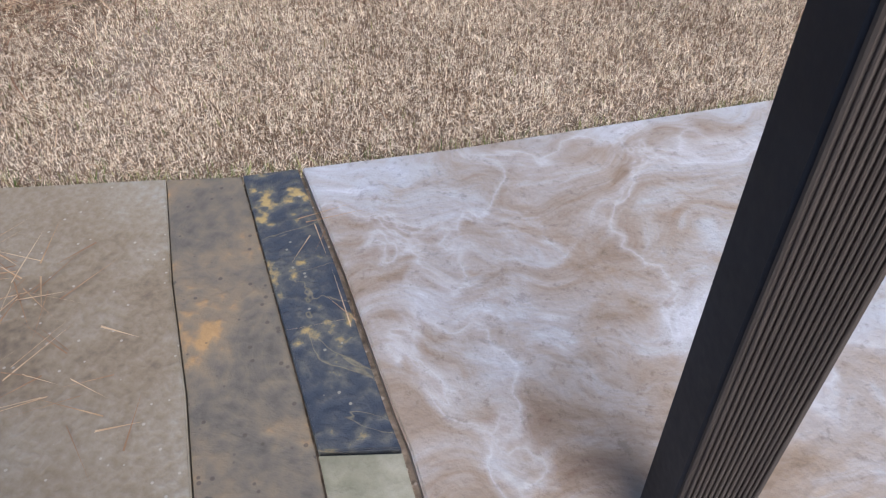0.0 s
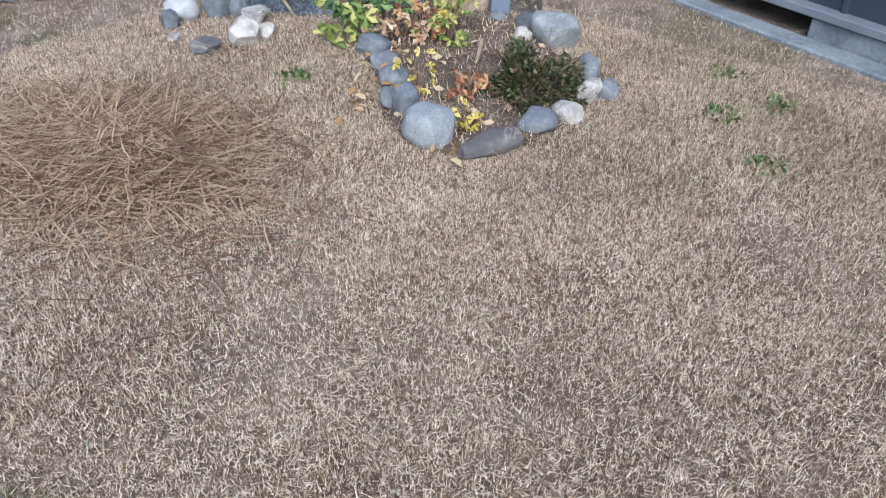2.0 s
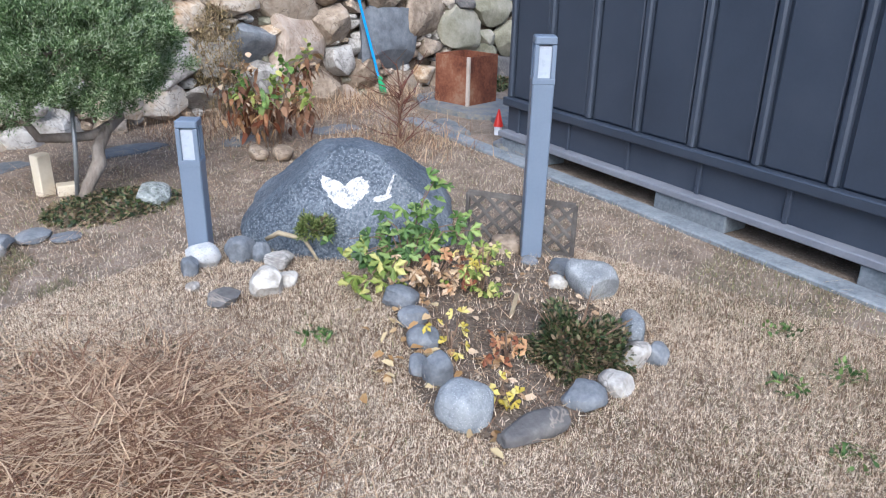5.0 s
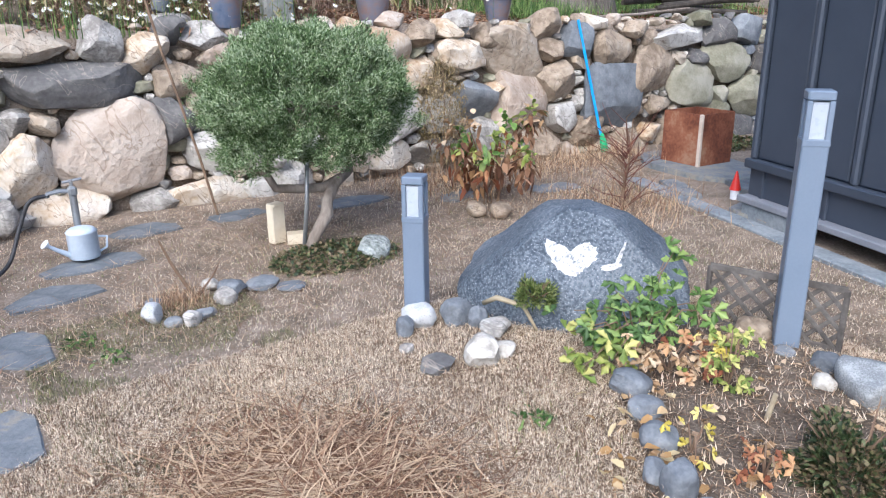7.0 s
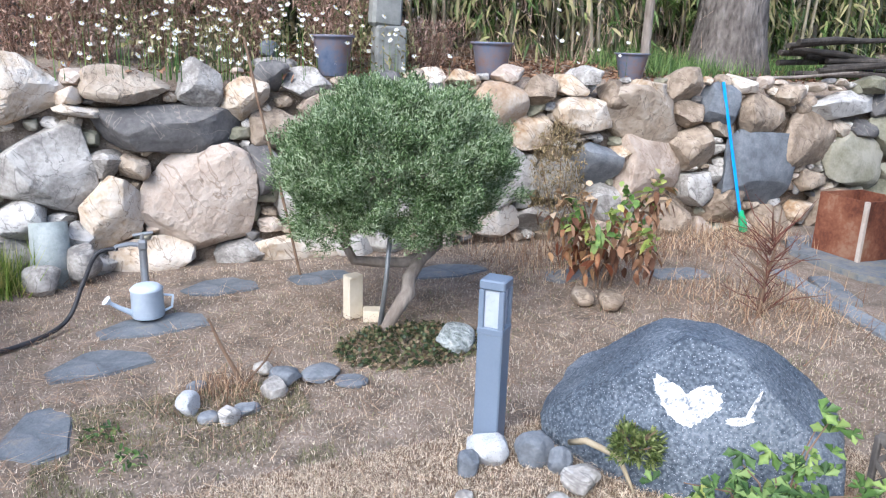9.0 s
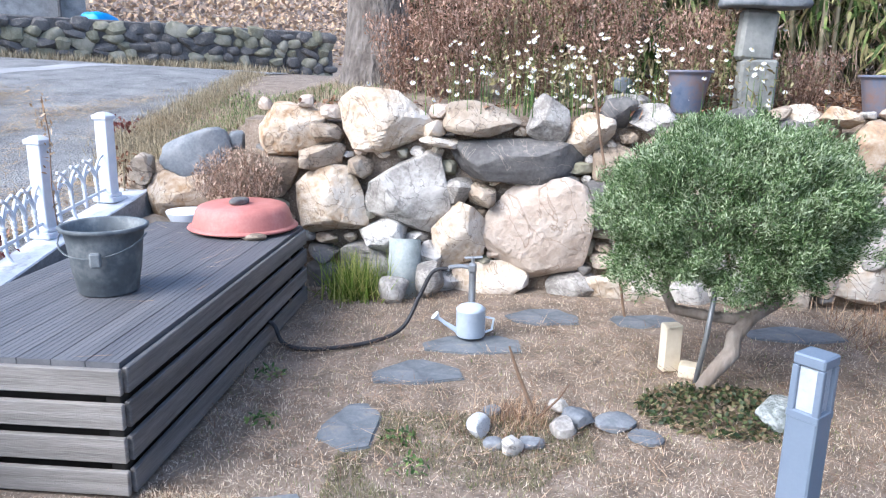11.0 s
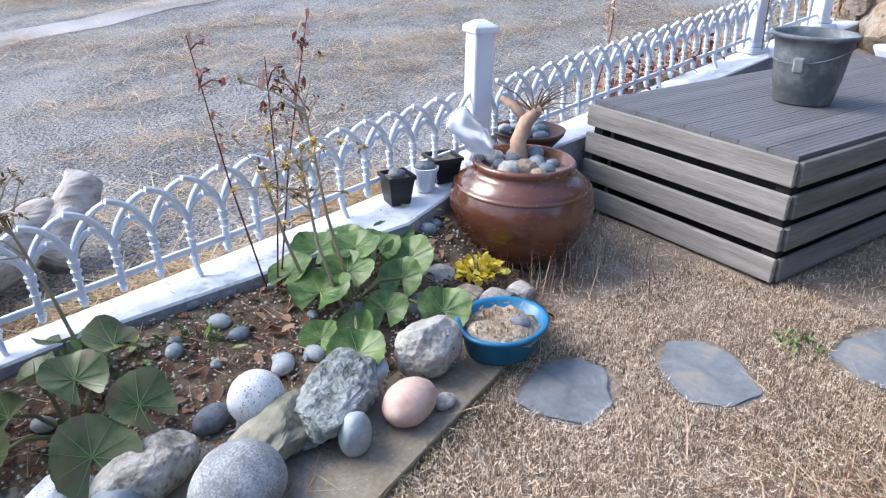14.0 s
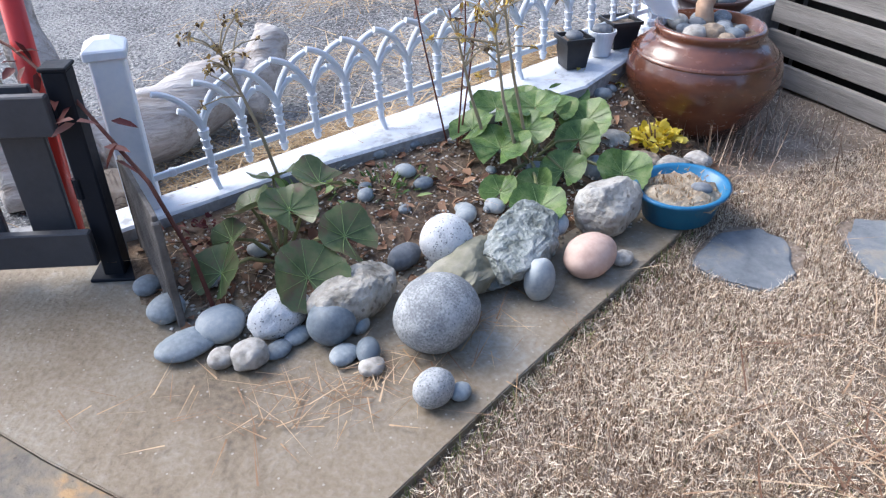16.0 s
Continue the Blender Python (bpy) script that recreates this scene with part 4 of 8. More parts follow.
L_RED = leafmat("dark_red_leaf", [(0.10, 0.02, 0.02), (0.18, 0.045, 0.035), (0.27, 0.12, 0.09)], 0.6, 0.2)
L_DRYBUSH = leafmat("dry_twig", [(0.20, 0.135, 0.095), (0.37, 0.255, 0.185), (0.53, 0.40, 0.31)], 0.8, 0.1)
L_WHITE = leafmat("white_petal", [(0.70, 0.70, 0.66), (0.82, 0.82, 0.78)], 0.6, 0.3)
L_BAMBOO = leafmat("bamboo_leaf", [(0.05, 0.09, 0.02), (0.12, 0.19, 0.05), (0.26, 0.31, 0.11), (0.38, 0.34, 0.17)], 0.5, 0.25)
M_BARK = mat("grey_bark", [(0.12, 0.095, 0.075), (0.22, 0.185, 0.155), (0.34, 0.30, 0.265)], 5, 0.9, 0.9, 30, stretch=(1, 1, 0.35), dist=0.04)
M_TWIG = mat("brown_twig", [(0.12, 0.075, 0.05), (0.22, 0.15, 0.10)], 12, 0.85, 0.2)
M_STEM = mat("tan_dry_stem", [(0.27, 0.22, 0.14), (0.40, 0.34, 0.24)], 12, 0.8, 0.2)
M_REDTWIG = mat("red_brown_twig", [(0.08, 0.025, 0.02), (0.16, 0.06, 0.04)], 12, 0.7, 0.2)
M_DRIFT = mat("bleached_driftwood", [(0.24, 0.20, 0.165), (0.42, 0.39, 0.365), (0.56, 0.54, 0.52)], 5, 0.85, 0.8, 24, stretch=(0.5, 4, 4), dist=0.03)
M_CREAMWOOD = mat("cream_painted_wood", [(0.58, 0.50, 0.37), (0.70, 0.63, 0.50)], 8, 0.7, 0.15, 40)
M_TRUNK = mat("rough_dark_bark", [(0.07, 0.06, 0.052), (0.15, 0.13, 0.115), (0.24, 0.215, 0.195)], 6, 0.95, 1.0, 26, stretch=(1, 1, 0.4), dist=0.07, fine=0.7)
M_STEEL = mat("galvanised_steel", [(0.22, 0.23, 0.24), (0.34, 0.35, 0.36)], 8, 0.45, 0.05, metal=0.6)
M_RUST = mat("rusted_sheet_iron", [(0.085, 0.03, 0.018), (0.16, 0.055, 0.03), (0.24, 0.10, 0.055), (0.30, 0.17, 0.11)], 4, 0.8, 0.4, 40)
M_RUSTPALE = mat("weld_seam", [(0.40, 0.32, 0.25), (0.58, 0.52, 0.46)], 10, 0.7, 0.3)
M_REDPAINT = mat("red_paint", [(0.45, 0.02, 0.015), (0.56, 0.03, 0.022)], 5, 0.35, 0.03, spec=0.5)
M_BLACKMETAL = mat("black_metal", [(0.008, 0.010, 0.015), (0.016, 0.019, 0.026)], 5, 0.55, 0.05, 60, spec=0.2)
M_GREYMETAL = mat("charcoal_panel", [(0.055, 0.055, 0.06), (0.08, 0.08, 0.085)], 5, 0.5, 0.08, 60)
M_HOSE = mat("black_hose", [(0.02, 0.02, 0.022), (0.05, 0.05, 0.055)], 20, 0.5, 0.05)
M_GALV = mat("pale_blue_enamel", [(0.42, 0.50, 0.60), (0.56, 0.63, 0.72)], 8, 0.4, 0.05, 50)
M_POLEBLUE = mat("bright_blue_plastic", [(0.02, 0.25, 0.60), (0.03, 0.33, 0.72)], 5, 0.35, 0.02)
M_SCOOP = mat("green_plastic", [(0.02, 0.30, 0.12), (0.03, 0.38, 0.16)], 5, 0.4, 0.02)
M_PIPE = mat("grey_green_pipe", [(0.22, 0.25, 0.24), (0.31, 0.34, 0.33), (0.40, 0.42, 0.40)], 6, 0.75, 0.3)
M_POT = mat("blue_brown_glaze", [(0.07, 0.10, 0.16), (0.12, 0.145, 0.21), (0.17, 0.15, 0.17), (0.22, 0.13, 0.10)], 3, 0.45, 0.15, 30)
M_MOSS = mat("dry_moss", [(0.22, 0.16, 0.10), (0.40, 0.33, 0.24), (0.55, 0.48, 0.38)], 18, 0.95, 0.9, 80, dist=0.03)
M_TRELLIS = mat("weathered_grey_wood", [(0.05, 0.044, 0.04), (0.10, 0.09, 0.082), (0.17, 0.155, 0.142)], 8, 0.85, 0.4, 50)
M_BROWNBOWL = mat("dark_brown_glaze", [(0.06, 0.03, 0.022), (0.11, 0.05, 0.035)], 6, 0.35, 0.05)
M_FLUTED = mat("brown_grey_composite", [(0.04, 0.032, 0.028), (0.065, 0.053, 0.045)], 6, 0.7, 0.2, 60, stretch=(3, 3, 0.4))

# ---------------------------------------------------------------- stepping stones
STEPS = [(-2.17, 0.865, 0.37, 0.29, 18), (-2.60, 1.05, 0.40, 0.30, 62), (-3.20, 1.345, 0.46, 0.32, 8), (-4.01, 1.505, 0.48, 0.28, 6), (-4.69, 1.73, 0.32, 0.52, 8),
         (-5.14, 2.03, 0.31, 0.62, 8), (-5.73, 2.46, 0.34, 0.50, 4), (-5.71, 3.14, 0.30, 0.50, 8), (-5.57, 4.04, 0.32, 0.62, 0), (-5.20, 4.83, 0.26, 0.44, 10), (-4.97, 5.66, 0.30, 0.52, -10)]


def paver(x, y, w, d, rz, seed, z=0.009, name="stepping_stone", label="grey blue slate stepping stone set in the lawn", group="stepping stones"):
    r = random.Random(seed)
    ang = sorted(2 * math.pi * (i + r.uniform(-0.33, 0.33)) / 7 for i in range(7))
    rad = [(abs(math.cos(a)) ** 4 + abs(math.sin(a)) ** 4) ** -0.25 * r.uniform(0.9, 1.06) for a in ang]
    crn = [(0.5 * w * k * math.cos(a), 0.5 * d * k * math.sin(a)) for a, k in zip(ang, rad)]
    pts = []
    for (x1, y1), (x2, y2) in zip(crn, crn[1:] + crn[:1]):
        for j in range(5):
            t = (j + r.uniform(-0.15, 0.15)) / 5 if j else 0
            e = r.uniform(-0.006, 0.006) if j else 0
            pts.append((x1 + (x2 - x1) * t + e, y1 + (y2 - y1) * t - e))
    ob = new(name, slab_mesh(name, pts, -0.03, z, STONES["e"], 0.007))
    ob.matrix_world = pose(x, y, 0, 0, 0, rz)
    tagged(ob, label, "stepping stone", group)


for i, s in enumerate(STEPS):
    paver(*s, seed=60 + i)
paver(-4.75, 7.35, 1.5, 0.9, -15, 90, 0.05, "paving_slab", "dark flat slate slab under the rusty box", "slabs by the store")
paver(-4.25, 6.42, 0.62, 0.2, -30, 91, 0.04, "paving_slab", "pale narrow concrete slab beside the store", "slabs by the store")
paver(-3.85, 6.95, 0.6, 0.4, -25, 92, 0.045, "paving_slab", "pale flat slab beside the store", "slabs by the store")
paver(-3.45, 6.25, 0.5, 0.3, -40, 93, 0.035, "paving_slab", "grey flat slab beside the store", "slabs by the store")

# ---------------------------------------------------------------- heart-shaped bed by the boulder
HEART = [(-2.28, 3.58), (-2.12, 3.38), (-1.97, 3.28), (-1.80, 3.15), (-1.67, 2.99), (-1.45, 2.88), (-1.25, 2.92), (-1.09, 3.16), (-1.07, 3.36), (-1.06, 3.6), (-1.2, 3.8), (-1.5, 4.05), (-1.75, 4.2), (-2.0, 4.4), (-2.6, 4.2)]
single("flower_bed", slab_mesh("flower_bed", HEART, -0.05, 0.022, M_BEDSOIL, 0.012), None, "bare earth flower bed ringed with stones", "flower bed", kind="structure")
EDGE = [(-2.26, 3.60, 0.11, 0.10, "b"), (-2.14, 3.45, 0.20, 0.14, "b"), (-1.99, 3.36, 0.17, 0.11, "b"), (-1.82, 3.23, 0.17, 0.14, "b"), (-1.70, 3.07, 0.13, 0.12, "b"), (-1.61, 3.07, 0.16, 0.18, "b"),
        (-1.12, 3.30, 0.20, 0.13, "b"), (-1.085, 3.47, 0.17, 0.10, "g"), (-1.11, 3.68, 0.16, 0.15, "g"), (-1.06, 3.76, 0.13, 0.12, "b"),
        (-1.80, 4.27, 0.18, 0.10, "b"), (-1.71, 4.09, 0.12, 0.10, "w"), (-1.98, 4.25, 0.14, 0.06, "b"), (-2.16, 4.3, 0.20, 0.15, "t")]
for i, (x, y, s, h, k) in enumerate(EDGE):
    stone("edging_stone", x, y, 0.0, (s * 0.82, s * 0.7, h * 0.82), k, 200 + i, {"b": "blue grey edging stone beside the flower bed", "m": "grey speckled granite edging stone beside the flower bed", "g": "grey edging stone beside the flower bed", "w": "white edging stone beside the flower bed", "t": "tan edging stone beside the flower bed"}[k], group="flower bed edging", cuts=6, sub=4, rough=0.07)
stone("edging_stone", -1.385, 2.945, 0.0, (0.195, 0.175, 0.17), "m", 228, "large round grey granite edging stone beside the flower bed", group="flower bed edging", cuts=5, sub=4, rough=0.06, turn=20)
stone("edging_stone", -1.155, 3.03, 0.0, (0.29, 0.11, 0.10), "s", 230, "long dark grey edging stone beside the flower bed", group="flower bed edging", cuts=7, sub=4, turn=72)
stone("edging_stone", -1.22, 3.88, 0.0, (0.20, 0.09, 0.13), "m", 231, "long narrow grey edging stone beside the flower bed", group="flower bed edging", cuts=3, sub=4, turn=128)
stone("edging_stone", -1.57, 4.16, 0.0, (0.30, 0.20, 0.19), "l", 232, "large speckled granite edging stone beside the flower bed", group="flower bed edging", cuts=3, sub=4, turn=150)
for i, (x, y, s, h, k) in enumerate([(-3.19, 3.13, 0.21, 0.17, "l"), (-3.14, 3.02, 0.13, 0.13, "b"), (-2.98, 2.93, 0.09, 0.06, "g"), (-3.12, 3.30, 0.19, 0.18, "b"), (-3.02, 3.36, 0.12, 0.15, "b"), (-2.90, 3.37, 0.19, 0.12, "g"), (-2.71, 3.14, 0.24, 0.17, "w"), (-2.69, 3.26, 0.13, 0.10, "w"), (-2.76, 2.95, 0.22, 0.08, "s")]):
    stone("garden_stone", x, y, 0.0, (s * 0.82, s * 0.7, h * 0.82), k, 260 + i, {"w": "white rough garden stone near the bollard", "l": "pale speckled garden stone at the foot of the bollard", "b": "blue grey garden stone near the bollard", "g": "grey garden stone near the boulder", "s": "flat dark garden stone on the lawn"}[k], group="stones by the bollard", cuts=7, sub=4, rough=0.09)


def heart_paint():
    """The white heart and stroke painted on the boulder's face, laid a few millimetres off it."""
    m = boulder.matrix_world
    inv = m.inverted()
    bm = bmesh.new()
    bm.from_mesh(boulder.data)
    from mathutils.bvhtree import BVHTree
    tree = BVHTree.FromBMesh(bm)
    bm.free()

    def blob(name, outline, rings=7):
        vs, fs = [], []
        n = len(outline)
        cx, cz = sum(p[0] for p in outline) / n, sum(p[1] for p in outline) / n
        for j in range(rings + 1):
            for (x, z) in outline:
                q = (cx + (x - cx) * j / rings, cz + (z - cz) * j / rings)
                h = tree.ray_cast(Vector((q[0], -2, q[1])), Vector((0, 1, 0)))
                y = (h[0].y if h[0] else -0.25) - 0.004
                vs.append(m @ Vector((q[0], y, q[1])))
        for j in range(rings):
            for i in range(n):
                k = (i + 1) % n
                fs.append((j * n + i, j * n + k, (j + 1) * n + k, (j + 1) * n + i))
        ob = new(name, MB().add(vs, fs).mesh(name, M_PAINTW, True))
        ob.parent = boulder
        ob.matrix_parent_inverse = inv
        return ob

    r = random.Random(3)

    def lobe(cx, cz, rx, rz, tilt, sharp):
        """One half of the heart: a worn teardrop, pointed by sharp."""
        o = []
        for i in range(36):
            a = 2 * math.pi * i / 36
            k = (1 + sharp * math.cos(a) ** 8 * (math.cos(a) > 0)) * r.uniform(0.86, 1.08)
            x, z = rx * k * math.cos(a), rz * k * math.sin(a)
            o.append((cx + x * math.cos(tilt) - z * math.sin(tilt), cz + x * math.sin(tilt) + z * math.cos(tilt)))
        return o

    tagged(blob("painted_heart", lobe(-0.030, 0.178, 0.082, 0.048, radians(140), 0.42)), "chipped white painted half of a heart")
    tagged(blob("painted_heart", lobe(0.066, 0.196, 0.070, 0.055, radians(35), 0.0)), "chipped white painted half of a heart")
    tagged(blob("painted_heart", lobe(0.020, 0.150, 0.050, 0.055, radians(-90), 0.0)), "chipped white painted tip of a heart")
    tagged(blob("painted_stroke", lobe(0.192, 0.150, 0.045, 0.016, radians(8), 0.3), 3), "white painted stroke")
    tagged(blob("painted_stroke", lobe(0.232, 0.190, 0.060, 0.010, radians(70), 0.4), 3), "white painted stroke")


heart_paint()


def bush(name, c, r, n, material, length, width, label, category, seed, up=0.5, stems=8, smat=None, zmin=0.01, shell=0.55):
    """A leafy shrub: bent stems, and leaves pointing outward through an uneven dome."""
    g = np.random.default_rng(seed)
    ob = base(name, label, category, at=c)
    d = unit(g.normal(0, 1, (n, 3)))
    d[:, 2] = np.abs(d[:, 2]) * 1.0 - 0.15
    rad = g.uniform(shell, 1.0, n) * (0.85 + 0.25 * np.sin(d[:, 0] * 5 + d[:, 1] * 4 + seed))
    P = np.array(c) + d * rad[:, None] * np.array(r)
    P[:, 2] = np.maximum(P[:, 2], c[2] + zmin)
    D = d + g.normal(0, 0.5, (n, 3)) + np.array([0, 0, up])
    leaf_part("foliage", ob, P, D, length, width, material)
    for k in range(stems):
        a, b = rnd.uniform(0, 6.28), rnd.uniform(0.35, 0.9)
        e = Vector(c) + Vector((math.cos(a) * r[0] * b, math.sin(a) * r[1] * b, r[2] * rnd.uniform(0.5, 0.9)))
        mid = (Vector(c) + e) / 2 + Vector((rnd.uniform(-1, 1), rnd.uniform(-1, 1), 0)) * 0.05 * r[0]
        part("stem", MB().tube([c, mid, e], [0.006, 0.005, 0.002], 5), smat or M_TWIG, ob)
    return ob


bush("evergreen_shrub", (-1.33, 3.56, 0.02), (0.25, 0.24, 0.24), 3400, L_DARK, 0.03, 0.012, "low dark evergreen shrub in the flower bed", "shrub", 3, stems=10)
bush("evergreen_tuft", (-2.84, 3.56, 0.15), (0.14, 0.12, 0.12), 1500, leafmat("moss_green_leaf", [(0.06, 0.09, 0.02), (0.13, 0.17, 0.05), (0.22, 0.25, 0.09)], 0.5, 0.2), 0.035, 0.008, "small green tuft growing against the boulder", "plant", 4)


def compound_leaves(name, parent, C, N_, size, material, label="", seed=1):
    """Lobed leaves of three leaflets, each leaflet toothed: centres C, facing N_."""
    g = np.random.default_rng(seed)
    n = len(C)
    N_ = unit(N_ + g.normal(0, 0.25, (n, 3)))
    S = unit(np.cross(N_, g.normal(0, 1, (n, 3))))
    Q = np.cross(N_, S)
    R = size * g.uniform(0.65, 1.25, n)
    prof = np.array([(0, 0), (0.35, 0.20), (0.45, 0.14), (0.68, 0.30), (0.76, 0.17), (1.0, 0.0), (0.76, -0.17), (0.68, -0.30), (0.45, -0.14), (0.35, -0.20)])
    Vs, Fs = [], []
    m = len(prof)
    for k, a in enumerate((-1.05, 0.0, 1.05)):
        c, s_ = math.cos(a), math.sin(a)
        X = prof[:, 0] * c - prof[:, 1] * s_
        Y = prof[:, 0] * s_ + prof[:, 1] * c
        Z = -0.22 * prof[:, 0] ** 2 + 0.5 * np.abs(prof[:, 1])
        V = C[:, None] + R[:, None, None] * (X[None, :, None] * S[:, None] + Y[None, :, None] * Q[:, None] + Z[None, :, None] * N_[:, None])
        T = np.array([(0, i, i + 1) for i in range(1, m - 1)])
        Fs.append((np.arange(n)[:, None, None] * m + T[None]).reshape(-1, 3) + sum(len(v) for v in Vs))
        Vs.append(V.reshape(-1, 3))
    ob = part(name, tris(name, np.concatenate(Vs), np.concatenate(Fs), material), None, parent, label)
    return tagged(ob, kind="stuff")


def sprawl(name, root, tips, per, size, mats, label, category, seed):
    """A sprawling leafy plant: bent stems from one root to the given tips, hung with three-lobed leaves."""
    g = np.random.default_rng(seed)
    ob = base(name, label, category, at=root)
    pts = [[] for _ in mats]
    for (x, y, z, m_) in tips:
        a, b = Vector(root), Vector((x, y, z))
        mid = a.lerp(b, 0.5) + Vector((0, 0, 0.07 + 0.12 * (b - a).length))
        part("stem", MB().tube([a, mid, b], [0.004, 0.0035, 0.002], 6), M_TWIG, ob)
        for t in np.linspace(0.35, 1.0, per):
            q = a.lerp(mid, t).lerp(mid.lerp(b, t), t)
            pts[m_].append(np.array(q) + g.normal(0, 0.045, 3))
    for m_, P_ in zip(mats, pts):
        if P_:
            C = np.array(P_)
            C[:, 2] = np.maximum(C[:, 2], root[2] + 0.03)
            compound_leaves("foliage", ob, C, np.tile([0.45, -0.45, 0.8], (len(C), 1)), size, m_, seed=seed + 3)
    return ob


sprawl("leafy_plant", (-2.30, 3.68, 0.02), [(-2.40, 3.36, 0.10, 0), (-2.30, 3.34, 0.08, 0), (-2.46, 3.42, 0.16, 0), (-2.52, 3.50, 0.22, 1), (-2.40, 3.56, 0.26, 1), (-2.34, 3.70, 0.30, 1), (-2.44, 3.66, 0.30, 1), (-2.26, 3.78, 0.24, 1), (-2.38, 3.90, 0.40, 2), (-2.36, 3.95, 0.46, 2), (-2.20, 3.95, 0.26, 2), (-2.14, 4.0, 0.22, 2), (-2.24, 3.46, 0.12, 0), (-2.30, 3.52, 0.2, 1), (-2.36, 3.44, 0.2, 1)], 8, 0.056, [L_LIME, L_GREEN, L_FRESH], "sprawling green plant with yellowing lobed leaves beside the boulder", "plant", 5)
p = sprawl("low_plant", (-1.92, 3.76, 0.02), [(-1.98, 3.72, 0.14, 0), (-1.86, 3.78, 0.20, 0), (-1.93, 3.86, 0.22, 0), (-1.84, 3.70, 0.10, 0), (-1.95, 3.80, 0.26, 0), (-2.02, 3.84, 0.16, 1)], 7, 0.038, [L_LIME, L_YELLOW], "small green plant in the flower bed", "plant", 7)
p = sprawl("withered_plant", (-2.16, 3.70, 0.02), [(-2.08, 3.62, 0.08, 0), (-2.2, 3.56, 0.07, 0), (-2.02, 3.74, 0.12, 0), (-2.10, 3.80, 0.14, 1), (-1.98, 3.66, 0.08, 1), (-2.26, 3.6, 0.1, 0), (-2.05, 3.92, 0.14, 0), (-2.14, 3.5, 0.05, 0)], 6, 0.045, [L_TAN, L_RUSSET], "withered tan and russet plant in the flower bed", "plant", 8)
sprawl("low_plant", (-1.72, 3.28, 0.02), [(-1.66, 3.22, 0.05, 0), (-1.78, 3.30, 0.06, 0), (-1.70, 3.36, 0.06, 0)], 3, 0.03, [L_YELLOW], "small yellow plant in the flower bed", "plant", 9)
sprawl("low_plant", (-1.50, 3.36, 0.02), [(-1.44, 3.32, 0.06, 0), (-1.54, 3.40, 0.07, 0), (-1.50, 3.30, 0.05, 0)], 4, 0.034, [L_RUSSET], "small russet plant in the flower bed", "plant", 10)
sprawl("low_plant", (-1.34, 3.06, 0.02), [(-1.38, 3.02, 0.05, 0), (-1.28, 3.06, 0.06, 0), (-1.32, 3.12, 0.05, 0)], 4, 0.036, [L_YELLOW], "yellow fallen leaves beside an edging stone", "plant", 11)
single("plant_stake", MB().tube([(-1.70, 3.68, 0.0), (-1.68, 3.69, 0.13)], [0.011, 0.009], 7), M_STEM, "pale cut stem standing in the flower bed", "stake")
single("root", MB().tube([(-3.05, 3.42, 0.10), (-2.95, 3.42, 0.16), (-2.85, 3.5, 0.13), (-2.75, 3.5, 0.04)], [0.012, 0.014, 0.012, 0.006], 7), M_STEM, "pale bent root against the boulder", "root", smooth=True)

# leaf litter
L_FALLEN = leafmat("fallen_leaf", [(0.40, 0.24, 0.10), (0.56, 0.40, 0.22), (0.64, 0.52, 0.30)], 0.6, 0.25)
g = np.random.default_rng(31)
P = np.concatenate([scatter(170, -2.35, -1.05, 2.9, 4.2, g) * [1, 1, 0] + [0, 0, 0.03]])
P = P[inside(P, HEART)]
V, F = leaf_arrays(P, g.normal(0, 1, (len(P), 3)) * [1, 1, 0.15], 0.05, 0.028, rng=g)
stuff("leaf_litter", V, F, L_TAN, "dry tan leaves fallen on the flower bed", "leaf litter")
P = np.concatenate([np.array([x, y, 0.04]) + g.normal(0, 0.07, (9, 3)) * [1, 1, 0.15] for x, y in ((-2.0, 3.3), (-1.83, 3.1), (-1.75, 2.95), (-1.27, 2.92), (-1.62, 3.2), (-2.1, 3.5), (-1.5, 3.45))])
V, F = leaf_arrays(P, g.normal(0, 1, (len(P), 3)) * [1, 1, 0.3], 0.052, 0.034, rng=g)
stuff("fallen_leaves", V, F, L_FALLEN, "yellow and tan leaves fallen among the edging stones", "leaf litter")


